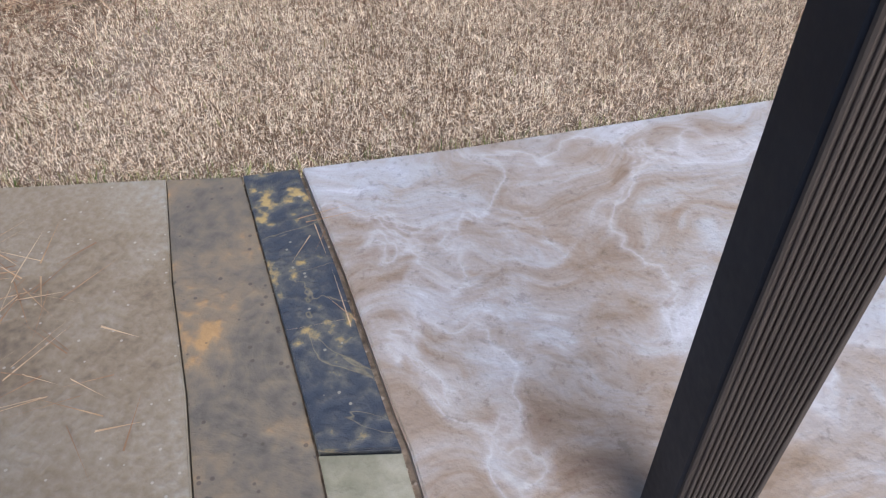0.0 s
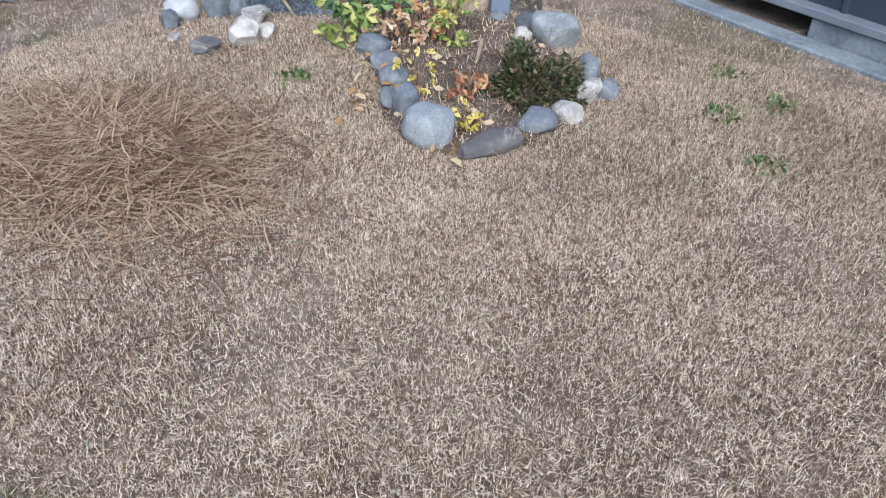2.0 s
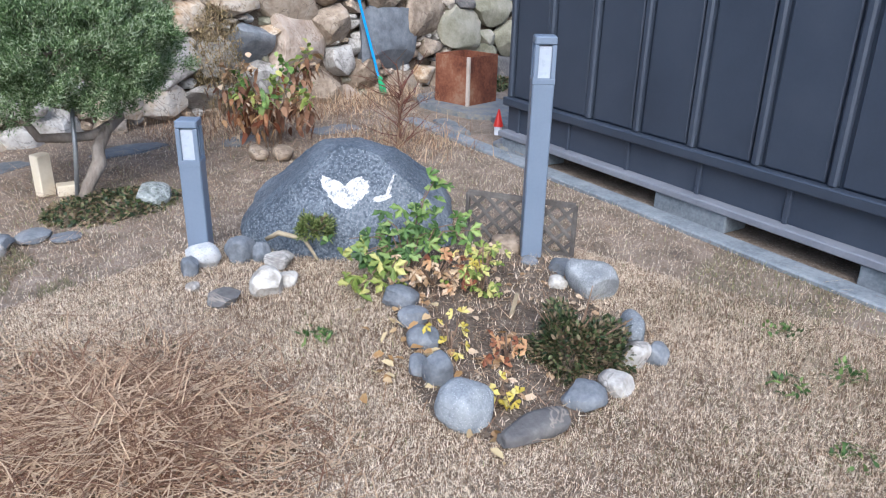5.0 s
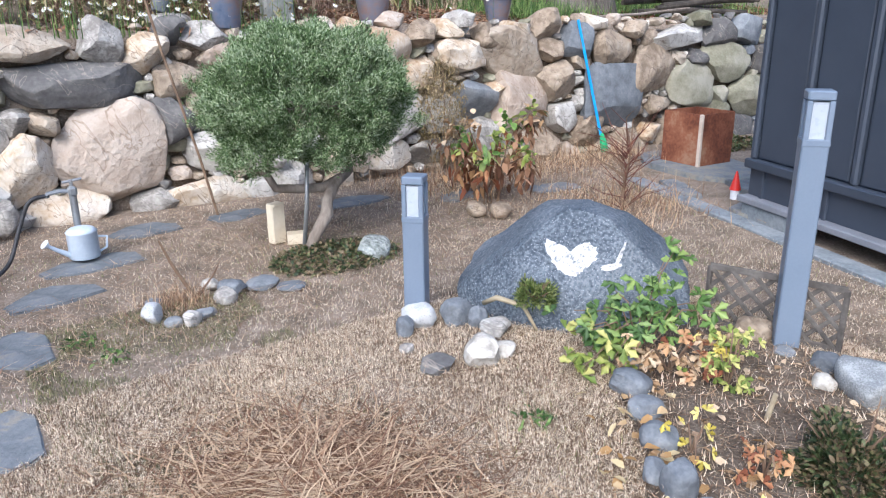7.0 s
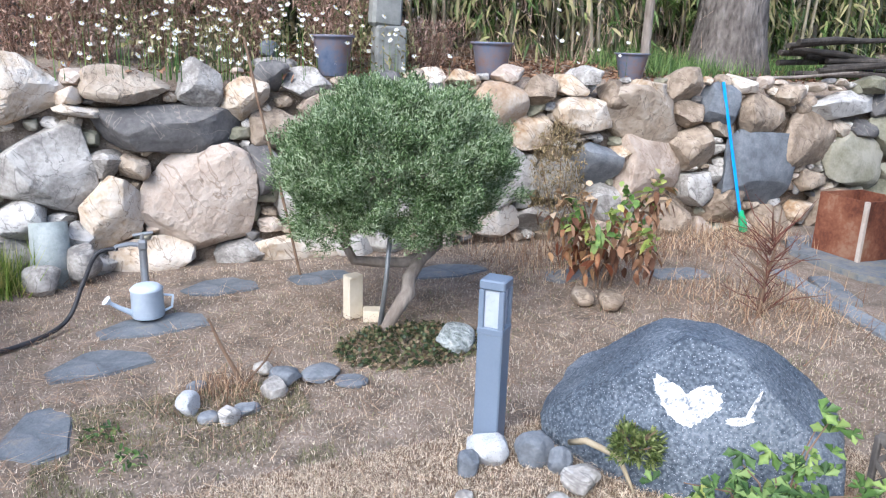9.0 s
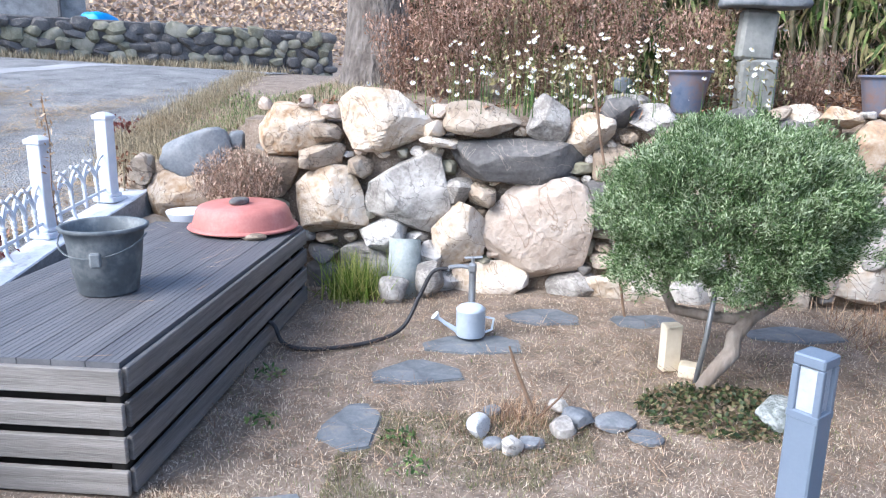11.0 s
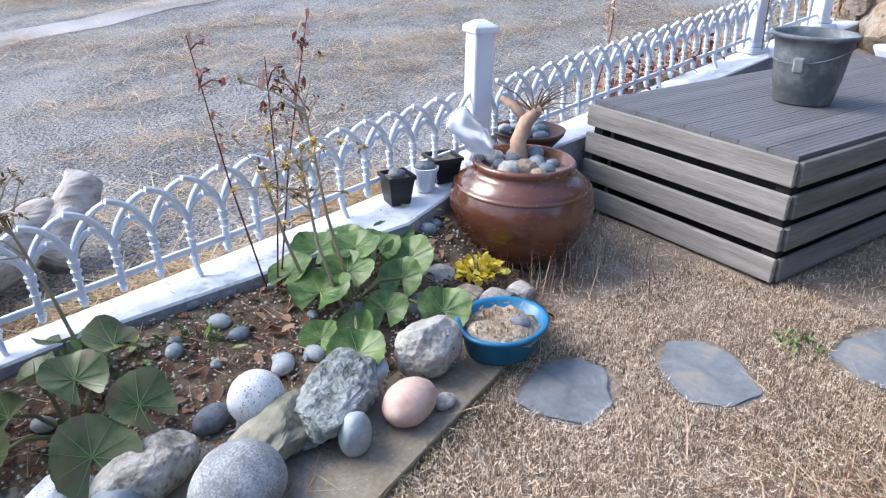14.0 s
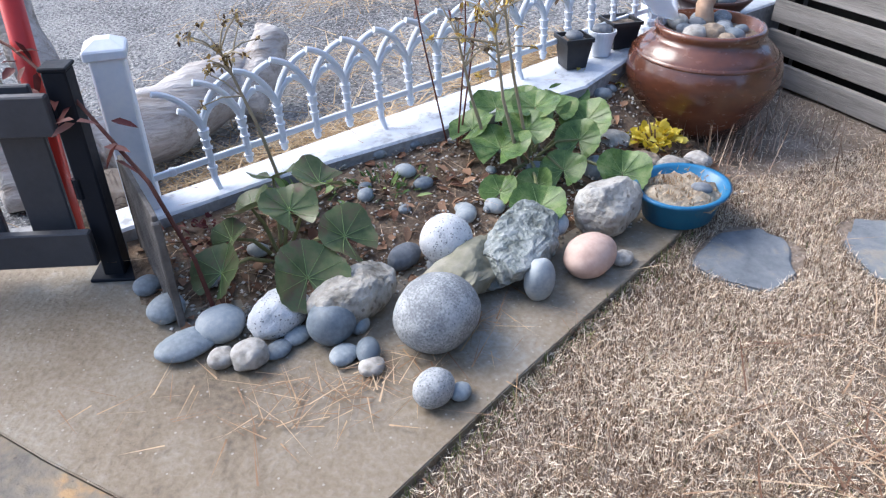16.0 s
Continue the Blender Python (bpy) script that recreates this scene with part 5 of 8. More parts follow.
def trellis(name, a, b, h, label, nx, rail=0.014, z0=0.0):
    """A framed diagonal lattice between two ground points."""
    a, b = Vector((*a, z0)), Vector((*b, z0))
    d = b - a
    ob = base(name, label, "trellis", at=tuple(a))
    q = d.to_track_quat("X", "Z").to_matrix().to_4x4()
    L = d.length

    def bar(p1, p2, w, t, nm):
        e = p2 - p1
        r_ = e.to_track_quat("X", "Y").to_matrix().to_4x4() if abs(e.z) > 0.9 * e.length else e.to_track_quat("X", "Z").to_matrix().to_4x4()
        part(nm, MB().box((0, 0, 0), (e.length, t, w), bevel=0.002, m=Matrix.Translation((p1 + p2) / 2) @ r_), M_TRELLIS, ob)

    up = Vector((0, 0, 1))
    u = d.normalized()
    bar(a + up * 0.02, b + up * 0.02, 0.03, rail, "rail")
    bar(a + up * h, b + up * h, 0.03, rail, "rail")
    part("stile", MB().box(tuple(a + up * h / 2), (0.022, 0.022, h)), M_TRELLIS, ob)
    part("stile", MB().box(tuple(b + up * h / 2), (0.022, 0.022, h)), M_TRELLIS, ob)
    stp = L / nx
    k = -int(h / stp) - 1
    while k * stp < L:
        for s in (1, -1):
            x0, x1 = k * stp, k * stp + h
            t0, t1 = max(0, (0 - x0) / h), min(1, (L - x0) / h)
            if t1 > t0 + 0.05:
                za, zb = (t0 * h, t1 * h) if s > 0 else (h - t0 * h, h - t1 * h)
                o = Vector((-u.y, u.x, 0)) * 0.004 * s
                bar(a + u * (x0 + t0 * h) + up * za + o, a + u * (x0 + t1 * h) + up * zb + o, 0.02, 0.008, "slat")
        k += 1
    return ob


trellis("trellis", (-2.40, 4.27), (-1.85, 4.46), 0.30, "small dark wooden lattice panel behind the bollard", 6)
trellis("trellis", (-0.487, 0.059), (-0.529, 0.457), 0.33, "weathered grey lattice panel edging the planting bed", 9, z0=0.03)

# ---------------------------------------------------------------- juniper
JC = np.array([-4.78, 3.34, 0.93])
jun = base("juniper_tree", "clipped round juniper with a twisted bare trunk", "tree", at=(-4.6, 3.22, 0))
g = np.random.default_rng(12)
n = 3600
d = unit(g.normal(0, 1, (n, 3)))
d[:, 2] = np.where(d[:, 2] < -0.72, -d[:, 2], d[:, 2])
K = unit(g.normal(0, 1, (150, 3)))
gap = np.sqrt(np.maximum(0, 2 - 2 * (d @ K.T).max(1)))
lump = 1.0 + 0.08 * np.sin(d[:, 0] * 5 + d[:, 2] * 4) * np.cos(d[:, 1] * 6 + 1) - 1.15 * gap
rad = lump * np.where(g.random(n) < 0.72, g.uniform(0.97, 1.05, n), g.uniform(0.62, 0.92, n))
C = JC + d * rad[:, None] * np.array([0.66, 0.70, 0.50]) + [0, 0, -0.035]
keep = (gap < 0.23) | (rad < 0.85)
C, d = C[keep], d[keep]
k = 60
axis_ = unit(d * 0.8 + g.normal(0, 0.35, d.shape) + [0, 0, 0.75])
A = np.repeat(axis_, k, 0)
t = g.random((len(A), 1))
P = np.repeat(C, k, 0) + A * (t * 0.06 - 0.025) + g.normal(0, 0.017, A.shape)
D = unit(A + g.normal(0, 0.60, A.shape))
S = unit(np.cross(D, g.normal(0, 1, D.shape)))
ln = g.uniform(0.014, 0.030, len(P))[:, None]
w = 0.0027
V = np.stack([P - S * w * 0.6, P + S * w * 0.6, P + D * ln * 0.6 + S * w, P + D * ln, P + D * ln * 0.6 - S * w], 1).reshape(-1, 3)
T = np.array([(0, 1, 2), (0, 2, 4), (4, 2, 3)])
F = (np.arange(len(P))[:, None, None] * 5 + T[None]).reshape(-1, 3)
part("crown", tris("crown", V, F, L_JUN), None, jun, "blue green scaly foliage in clumps")
tm = MB().tube([(-4.60, 3.21, -0.02), (-4.60, 3.26, 0.10), (-4.62, 3.36, 0.22), (-4.64, 3.37, 0.30), (-4.68, 3.46, 0.40), (-4.72, 3.58, 0.46), (-4.78, 3.6, 0.6), (-4.8, 3.5, 0.85)], [0.044, 0.038, 0.044, 0.040, 0.036, 0.033, 0.027, 0.016], 12)
part("trunk", tm, M_BARK, jun, "twisted grey brown trunk", True)
part("branch", MB().tube([(-4.69, 3.50, 0.42), (-4.72, 3.38, 0.37), (-4.74, 3.22, 0.38), (-4.76, 3.08, 0.40), (-4.78, 3.03, 0.50), (-4.78, 3.06, 0.66), (-4.8, 3.1, 0.9)], [0.036, 0.03, 0.03, 0.028, 0.026, 0.024, 0.014], 10), M_BARK, jun, "", True)
for a in range(9):
    e = JC + np.array([math.cos(a * 0.7) * 0.4, math.sin(a * 0.7) * 0.45, 0.1 * math.sin(a * 2.1)])
    s = Vector((-4.8, 3.5, 0.75)) if a % 2 else Vector((-4.79, 3.08, 0.8))
    part("branch", MB().tube([s, (s + Vector(e)) / 2 + Vector((0, 0, 0.06)), Vector(e)], [0.014, 0.01, 0.005], 6), M_BARK, jun)
single("support_pole", MB().tube([(-4.66, 3.20, -0.02), (-4.66, 3.24, 0.3), (-4.67, 3.27, 0.62)], 0.014, 10), M_STEEL, "grey steel pole propping the juniper", "pole", smooth=True)
blk = MB().box((-4.90, 3.12, 0.135), (0.07, 0.10, 0.27), 15, 0.006).box((-4.885, 3.105, 0.262), (0.075, 0.05, 0.012), 15, 0.003)
single("timber_block", blk, M_CREAMWOOD, "cream painted timber block standing by the juniper", "block")
single("brick", MB().box((-4.82, 3.22, 0.035), (0.10, 0.12, 0.07), -20, 0.006), M_CREAMWOOD, "small pale brick lying by the juniper", "brick")
stone("garden_stone", -4.28, 3.5, 0.0, (0.30, 0.22, 0.13), "u", 301, "grey green stone set among the ground ivy", cuts=6)


def patch(name, cx, cy, rx, ry, n, material, length, width, label, seed, z=0.02):
    g = np.random.default_rng(seed)
    a, r_ = g.uniform(0, 6.28, n), np.sqrt(g.random(n))
    P = np.stack([cx + rx * r_ * np.cos(a), cy + ry * r_ * np.sin(a), z + 0.05 * g.random(n) * (1 - r_ ** 2)], 1)
    V, F = leaf_arrays(P, g.normal(0, 1, (n, 3)) + [0, 0, 0.4], length, width, rng=g)
    return stuff(name, V, F, material, label, "ground cover")


patch("ground_ivy", -4.36, 3.28, 0.30, 0.42, 1500, L_DARK, 0.035, 0.02, "dark green ivy creeping under the juniper", 41)
patch("ground_ivy", -5.35, 8.6, 0.35, 0.5, 1200, L_DARK, 0.06, 0.03, "dark green ivy at the wall foot", 42)
for i, (x, y) in enumerate(((-3.67, 1.83), (-3.9, 1.75), (-0.6, 3.9), (-0.45, 4.15), (-0.75, 4.35), (-0.3, 3.6), (-3.0, 1.15), (-4.0, 1.1), (-4.55, 0.95), (-2.2, 3.0))):
    patch("weed", x, y, 0.08, 0.08, 40, L_GREEN, 0.04, 0.014, "small green weeds in the dry lawn", 50 + i, 0.01)

# ring of stones round a dry sapling
for i, (x, y, s, h, k) in enumerate([(-4.01, 2.09, 0.16, 0.14, "l"), (-3.89, 2.16, 0.11, 0.07, "b"), (-3.86, 2.24, 0.13, 0.10, "g"), (-3.92, 2.33, 0.15, 0.06, "b"), (-4.29, 2.47, 0.13, 0.09, "w"), (-4.05, 2.47, 0.17, 0.12, "g"), (-4.16, 2.55, 0.20, 0.11, "b"), (-4.16, 2.72, 0.25, 0.07, "b"), (-4.04, 2.84, 0.20, 0.05, "b"), (-4.23, 2.15, 0.12, 0.05, "b")]):
    stone("garden_stone", x, y, 0.0, (s * 0.82, s * 0.66, h * 0.82), k, 320 + i, {"l": "pale rounded garden stone around a sapling", "b": "blue grey garden stone around a sapling", "w": "white garden stone around a sapling", "g": "grey garden stone around a sapling"}[k], group="stones round the sapling", cuts=6, rough=0.08)
g = np.random.default_rng(325)
P = np.array([-4.18, 2.26, 0.0]) + g.normal(0, 1, (420, 3)) * [0.09, 0.10, 0]
V, F = blades(P, 0.11, 0.004, 0.9, g)
stuff("dry_grass_tuft", V, F, M_NEEDLE, "reddish dry grass round the sapling", "grass")
sap = base("sapling", "bare red brown sapling stem in a stone ring", "sapling", at=(-4.2, 2.36, 0))
part("stem", MB().tube([(-4.2, 2.36, 0), (-4.24, 2.27, 0.2), (-4.25, 2.22, 0.34)], [0.011, 0.009, 0.005], 7), M_TWIG, sap)
part("stem", MB().tube([(-4.2, 2.36, 0), (-4.18, 2.46, 0.12), (-4.16, 2.5, 0.2)], [0.006, 0.005, 0.003], 6), M_TWIG, sap)

# ---------------------------------------------------------------- tap, watering can, hose, pipe
can = base("watering_can", "pale blue enamel watering can under the tap", "watering can", at=(-5.24, 2.0, 0.03))
part("body", MB().lathe((-5.24, 2.0, 0.03), [(0.085, 0), (0.09, 0.006), (0.088, 0.16), (0.092, 0.165), (0.07, 0.185), (0.055, 0.19)], 28), M_GALV, can, smooth=True)
sp_ = part("spout", MB().tube([(-5.22, 1.92, 0.06), (-5.2, 1.85, 0.11), (-5.19, 1.80, 0.15)], [0.018, 0.013, 0.011], 8), M_GALV, can)
part("rose", MB().tube([(-5.19, 1.805, 0.145), (-5.185, 1.785, 0.165)], [0.012, 0.03], 12), M_WHITEPL, sp_)
part("handle", MB().tube([(-5.24, 2.08, 0.15), (-5.24, 2.14, 0.14), (-5.24, 2.13, 0.07), (-5.24, 2.085, 0.05)], 0.008, 6), M_GALV, can)
tap = base("standpipe_tap", "steel standpipe tap over a watering can", "tap", at=(-5.34, 2.0, 0))
part("pipe", MB().tube([(-5.34, 2.0, 0), (-5.34, 2.0, 0.42)], 0.022, 12), M_STEEL, tap)
vl_ = part("valve", MB().box((-5.33, 2.0, 0.43), (0.06, 0.05, 0.06), 0, 0.012), M_STEEL, tap)
part("spout", MB().tube([(-5.33, 2.0, 0.43), (-5.33, 1.93, 0.44), (-5.33, 1.86, 0.43), (-5.33, 1.85, 0.41)], 0.014, 8), M_STEEL, tap)
part("lever", MB().tube([(-5.33, 1.95, 0.49), (-5.33, 2.06, 0.5)], 0.009, 6).tube([(-5.33, 2.0, 0.45), (-5.33, 2.0, 0.5)], 0.012, 8), M_STEEL, vl_)
hp = [Vector(q) for q in ((-5.33, 1.87, 0.42), (-5.32, 1.76, 0.40), (-5.30, 1.68, 0.25), (-5.22, 1.58, 0.06), (-5.05, 1.4, 0.02), (-4.9, 1.1, 0.02), (-4.95, 0.92, 0.03), (-5.0, 0.84, 0.13), (-5.02, 0.7, 0.135))]
hs = []
for i in range(len(hp) - 1):
    p0, p1, p2, p3 = hp[max(0, i - 1)], hp[i], hp[i + 1], hp[min(len(hp) - 1, i + 2)]
    for j in range(8):
        t = j / 8
        hs.append(0.5 * ((2 * p1) + (p2 - p0) * t + (2 * p0 - 5 * p1 + 4 * p2 - p3) * t * t + (3 * p1 - p0 - 3 * p2 + p3) * t ** 3))
single("garden_hose", MB().tube(hs, 0.013, 8), M_HOSE, "black rubber hose running from the tap under the deck", "hose", smooth=True)
single("drain_pipe", MB().tube([(-6.12, 1.46, -0.02), (-6.16, 1.47, 0.2), (-6.2, 1.47, 0.40)], [0.125, 0.12, 0.115], 20), M_PIPE, "grey green pipe stub leaning at the wall foot", "pipe", smooth=True)
stone("garden_stone", -5.98, 1.42, 0.0, (0.28, 0.22, 0.2), "g", 341, "pale grey stone at the wall foot", cuts=7)
stone("garden_stone", -6.1, 1.66, 0.0, (0.22, 0.2, 0.3), "g", 342, "grey stone at the wall foot beside the pipe", cuts=7)
g = np.random.default_rng(77)
P = np.array([-5.98, 1.13, 0.0]) + g.normal(0, 0.07, (420, 3)) * [1, 1.3, 0]
V, F = blades(P, 0.34, 0.012, 0.5, g)
stuff("grass_tuft", V, F, leafmat("fresh_grass", [(0.12, 0.18, 0.03), (0.25, 0.34, 0.07), (0.50, 0.48, 0.16)], 0.5, 0.3), "tall green grass tuft at the wall foot", "grass")
stk = single("garden_stake", MB().tube([(-5.80, 3.02, 0.0), (-5.84, 2.94, 0.46), (-5.98, 2.80, 1.2), (-6.06, 2.74, 1.6)], 0.010, 8), M_TWIG, "thin red brown stake leaning on the wall", "stake")
bp_ = base("long_scoop", "blue plastic pole with a green scoop leaning on the wall", "garden tool", at=(-5.72, 7.05, 0))
part("pole", MB().tube([(-5.74, 7.03, 0.22), (-5.98, 6.87, 1.36)], 0.015, 10), M_POLEBLUE, bp_)
part("scoop", MB().tube([(-5.70, 7.06, 0.05), (-5.71, 7.05, 0.12), (-5.735, 7.035, 0.24)], [0.034, 0.04, 0.02], 10), M_SCOOP, bp_, "green plastic scoop")

# ---------------------------------------------------------------- rusty box, cone
box = base("fire_box", "rusty open topped iron box on a slate slab", "box", at=(-4.88, 7.42, 0.05))


def in_box(x, y):
    q = pose(-4.84, 7.40, 0, 0, 0, -4) @ Vector((x * 0.80, y * 0.80, 0))
    return q.x, q.y


for x, y, sx, sy in ((0, -0.28, 0.448, 0.012), (0, 0.28, 0.448, 0.012), (-0.28, 0, 0.012, 0.448), (0.28, 0, 0.012, 0.448)):
    part("side", MB().box((*in_box(x, y), 0.29), (sx, sy, 0.48), -4, 0.003), M_RUST, box)
part("bottom", MB().box((*in_box(0, 0), 0.06), (0.44, 0.44, 0.012), -4, 0.002), M_RUST, box)
part("seam", MB().box((*in_box(0.285, -0.285), 0.29), (0.035, 0.035, 0.485), -4, 0.006), M_RUSTPALE, box, "pale welded corner seam")
cone = base("marker_cone", "small red cone on a white base by the store", "cone", at=(-3.80, 6.53, 0))
part("base", MB().lathe((-3.80, 6.53, 0), [(0.035, 0), (0.035, 0.08)], 14), M_WHITEPL, cone)
part("tip", MB().lathe((-3.80, 6.53, 0.08), [(0.045, 0), (0.04, 0.02), (0.006, 0.15)], 14), M_REDPAINT, cone)

# ---------------------------------------------------------------- hydrangea and dry shrubs
hyd = base("hydrangea", "withering hydrangea with brown drooping and yellow green leaves", "shrub", at=(-4.95, 4.9, 0))
for k in range(16):
    a, q = rnd.uniform(0, 6.28), rnd.uniform(0.08, 0.38)
    e = Vector((-4.95 + math.cos(a) * q, 4.92 + math.sin(a) * q * 1.1, rnd.uniform(0.32, 0.72)))
    part("stem", MB().tube([(-4.95 + math.cos(a) * 0.1, 4.92 + math.sin(a) * 0.1, 0), (Vector((-4.95, 4.92, 0.2)) + e) / 2, e], [0.007, 0.006, 0.004], 5), M_TWIG, hyd)
    q1 = np.array(e) + RNG.normal(0, 0.04, (17, 3))
    leaf_part("leaf", hyd, q1, RNG.normal(0, 1, (17, 3)) + [0, 0, 0.3], 0.08, 0.045, (L_FRESH, L_LIME, L_TAN)[k % 3], "yellow green leaves", droop=0.4)
    q2 = np.array(e) - [0, 0, 0.13] + RNG.normal(0, 0.06, (12, 3))
    leaf_part("withered_leaf", hyd, q2, RNG.normal(0, 0.5, (12, 3)) + [0, 0, -0.9], 0.095, 0.042, L_BROWN if k % 3 else L_RUSSET, "brown drooping leaves")
for i, (x, y) in enumerate(((-4.66, 4.6), (-4.52, 4.72))):
    stone("garden_stone", x, y, 0, (0.22, 0.16, 0.12), "t", 360 + i, "tan stone lying by the hydrangea", cuts=5)


def dry_bush(name, c, r, n, label, seed, fine=0.05, mat_=None):
    """Tangled dry twigs and small dead leaves."""
    g = np.random.default_rng(seed)
    d = unit(g.normal(0, 1, (n, 3)))
    P = np.array(c) + d * np.cbrt(g.random(n))[:, None] * np.array(r)
    V, F = blades(P, fine, 0.006, 1.2, g)
    ob = base(name, label, "shrub", at=(c[0], c[1], max(0, c[2] - r[2])))
    tagged(part("twig_tangle", tris("twig_tangle", V, F, mat_ or L_DRYBUSH), None, ob), kind="stuff")
    m_ = n // 5
    P2 = np.array(c) + unit(g.normal(0, 1, (m_, 3))) * np.cbrt(g.random(m_))[:, None] * np.array(r)
    leaf_part("dead_leaves", ob, P2, g.normal(0, 1, (m_, 3)), fine * 0.6, fine * 0.3, mat_ or L_DRYBUSH)
    for k in range(9):
        e = Vector(c) + Vector(g.normal(0, 0.5, 3) * np.array(r))
        s = Vector((c[0], c[1], c[2] - r[2]))
        part("stem", MB().tube([s, (s + e) / 2 + Vector((0.02, 0.01, 0)), e], [0.005, 0.004, 0.002], 5), M_TWIG, ob)
    return ob


dry_bush("dry_shrub", (-6.05, 5.25, 0.55), (0.2, 0.26, 0.5), 3600, "dry brown shrub growing against the stone wall", 61, mat_=leafmat("olive_dry_twig", [(0.14, 0.11, 0.05), (0.27, 0.20, 0.10), (0.40, 0.31, 0.18)], 0.8, 0.1))
dry_bush("dry_shrub", (-6.16, 0.24, 0.80), (0.22, 0.34, 0.24), 3600, "dry brown plant spilling over the boulders", 62)
tw = base("twig_shrub", "bare twiggy shrub behind the boulder", "shrub", at=(-4.05, 5.5, 0))
part("trunk", MB().tube([(-4.05, 5.5, 0), (-4.06, 5.52, 0.2), (-4.03, 5.53, 0.42), (-4.05, 5.56, 0.7)], [0.014, 0.011, 0.008, 0.004], 7), M_TWIG, tw)
for k in range(60):
    a, q, z0 = rnd.uniform(0, 6.28), rnd.uniform(0.10, 0.42), rnd.uniform(0.02, 0.55)
    s_ = Vector((-4.05, 5.52, z0))
    e = s_ + Vector((math.cos(a) * q, math.sin(a) * q, rnd.uniform(0.02, 0.30)))
    m_ = s_.lerp(e, 0.5) + Vector((rnd.uniform(-0.06, 0.06), rnd.uniform(-0.06, 0.06), rnd.uniform(-0.04, 0.06)))
    part("twig", MB().tube([s_, m_, e], [0.004, 0.003, 0.0012], 5), M_REDTWIG if k % 3 else M_TWIG, tw)
g = np.random.default_rng(66)
P = np.concatenate([np.stack([g.normal(-5.55, 0.25, 2600), g.uniform(4.3, 7.4, 2600), g.uniform(0.01, 0.06, 2600)], 1), np.stack([g.normal(-4.2, 0.35, 900), g.normal(5.6, 0.35, 900), g.uniform(0.01, 0.05, 900)], 1)])
V, F = blades(P, 0.16, 0.006, 1.25, g)
stuff("wall_foot_litter", V, F, M_NEEDLE, "rust brown needles and dead grass at the wall foot", "litter")

# ---------------------------------------------------------------- planting bed by the curb
def bed_mesh():
    vs, fs = [], []
    xs = [-0.44 - 0.06 * i for i in range(39)]
    n = 14
    for x in xs:
        fy, fz = along(x)
        front = float(np.interp(-x, (0.44, 0.6, 1.9, 2.3, 2.8), (0.42, 0.56, 0.62, 0.42, -0.05)))
        back = fy + 0.06
        for j in range(n):
            v = j / (n - 1)
            z = 0.024 + (max(0.05, fz - 0.04) - 0.024) * step(0.0, 1.0, v) + 0.014 * noise.noise((x * 9, v * 6, 2)) * min(1, 6 * v)
            vs.append((x, front + (back - front) * v, z))
    for i in range(len(xs) - 1):
        for j in range(n - 1):
            fs.append((i * n + j, i * n + j + 1, (i + 1) * n + j + 1, (i + 1) * n + j))
    return MB().add(vs, fs)


single("planting_bed", bed_mesh(), mat("dark_bed_soil", [(0.07, 0.045, 0.03), (0.15, 0.105, 0.07), (0.26, 0.20, 0.145)], 12, 0.95, 0.9, 70, dist=0.03), "dark gravelly soil of the planting bed", "flower bed", kind="structure", smooth=True)


def bed_z(x, y):
    fy, fz = along(x)
    front = float(np.interp(-x, (0.44, 0.6, 1.9, 2.3, 2.8), (0.42, 0.56, 0.62, 0.42, -0.05)))
    v = (y - front) / (fy + 0.06 - front)
    return 0.024 + (max(0.05, fz - 0.04) - 0.024) * step(0, 1, v) if v > 0 else 0.03


BLAB = {"v": "mossy dark rough rock edging the planting bed", "q": "white speckled granite stone edging the planting bed", "a": "pale tan pitted rock edging the planting bed", "r": "smooth blue grey river pebble edging the planting bed", "l": "white speckled granite stone edging the planting bed", "k": "smooth pink oval stone edging the planting bed", "u": "rough grey green rock edging the planting bed",
        "t": "tan pitted rock edging the planting bed", "c": "cream flattened rock edging the planting bed", "b": "blue grey stone edging the planting bed", "g": "grey stone in the planting bed", "w": "pale stone edging the planting bed"}


def bed_stone(kind, x, y, sx, sy, sz, cuts=0, turn=None, z=None, rough=0.035, sub=4):
    s = 400 + int(abs(x * 1000) + abs(y * 370)) % 997
    sx, sy, sz = sx * 0.84, sy * 0.84, sz * 0.66
    x, y = x - 0.46 * sy * 0.5, y - 0.89 * sy * 0.5
    stone("bed_stone", x, y, 0.03 if z is None else z, (sx, sy, sz), kind, s, BLAB[kind], group="stones along the planting bed", cuts=cuts, turn=27 if turn is None else turn, rough=rough, sub=sub, sink=0.06)


bed_stone("r", -0.50, 0.62, 0.20, 0.13, 0.085, turn=10)
bed_stone("r", -0.59, 0.60, 0.165, 0.15, 0.13)
bed_stone("q", -0.735, 0.645, 0.235, 0.16, 0.18, rough=0.09)
bed_stone("r", -0.85, 0.74, 0.165, 0.15, 0.18)
bed_stone("r", -0.94, 0.71, 0.09, 0.07, 0.075, turn=70)
bed_stone("l", -1.075, 0.905, 0.29, 0.25, 0.30, rough=0.025)
bed_stone("v", -1.23, 0.75, 0.48, 0.2, 0.21, 10, rough=0.13, sub=5)
bed_stone("u", -1.42, 0.72, 0.44, 0.27, 0.27, 16, rough=0.13, sub=5)
bed_stone("r", -1.44, 0.81, 0.125, 0.1, 0.20)
bed_stone("k", -1.63, 0.79, 0.235, 0.17, 0.18)
bed_stone("w", -1.76, 0.77, 0.095, 0.07, 0.06)
bed_stone("a", -1.80, 0.64, 0.27, 0.22, 0.29, 3, rough=0.09, sub=5)
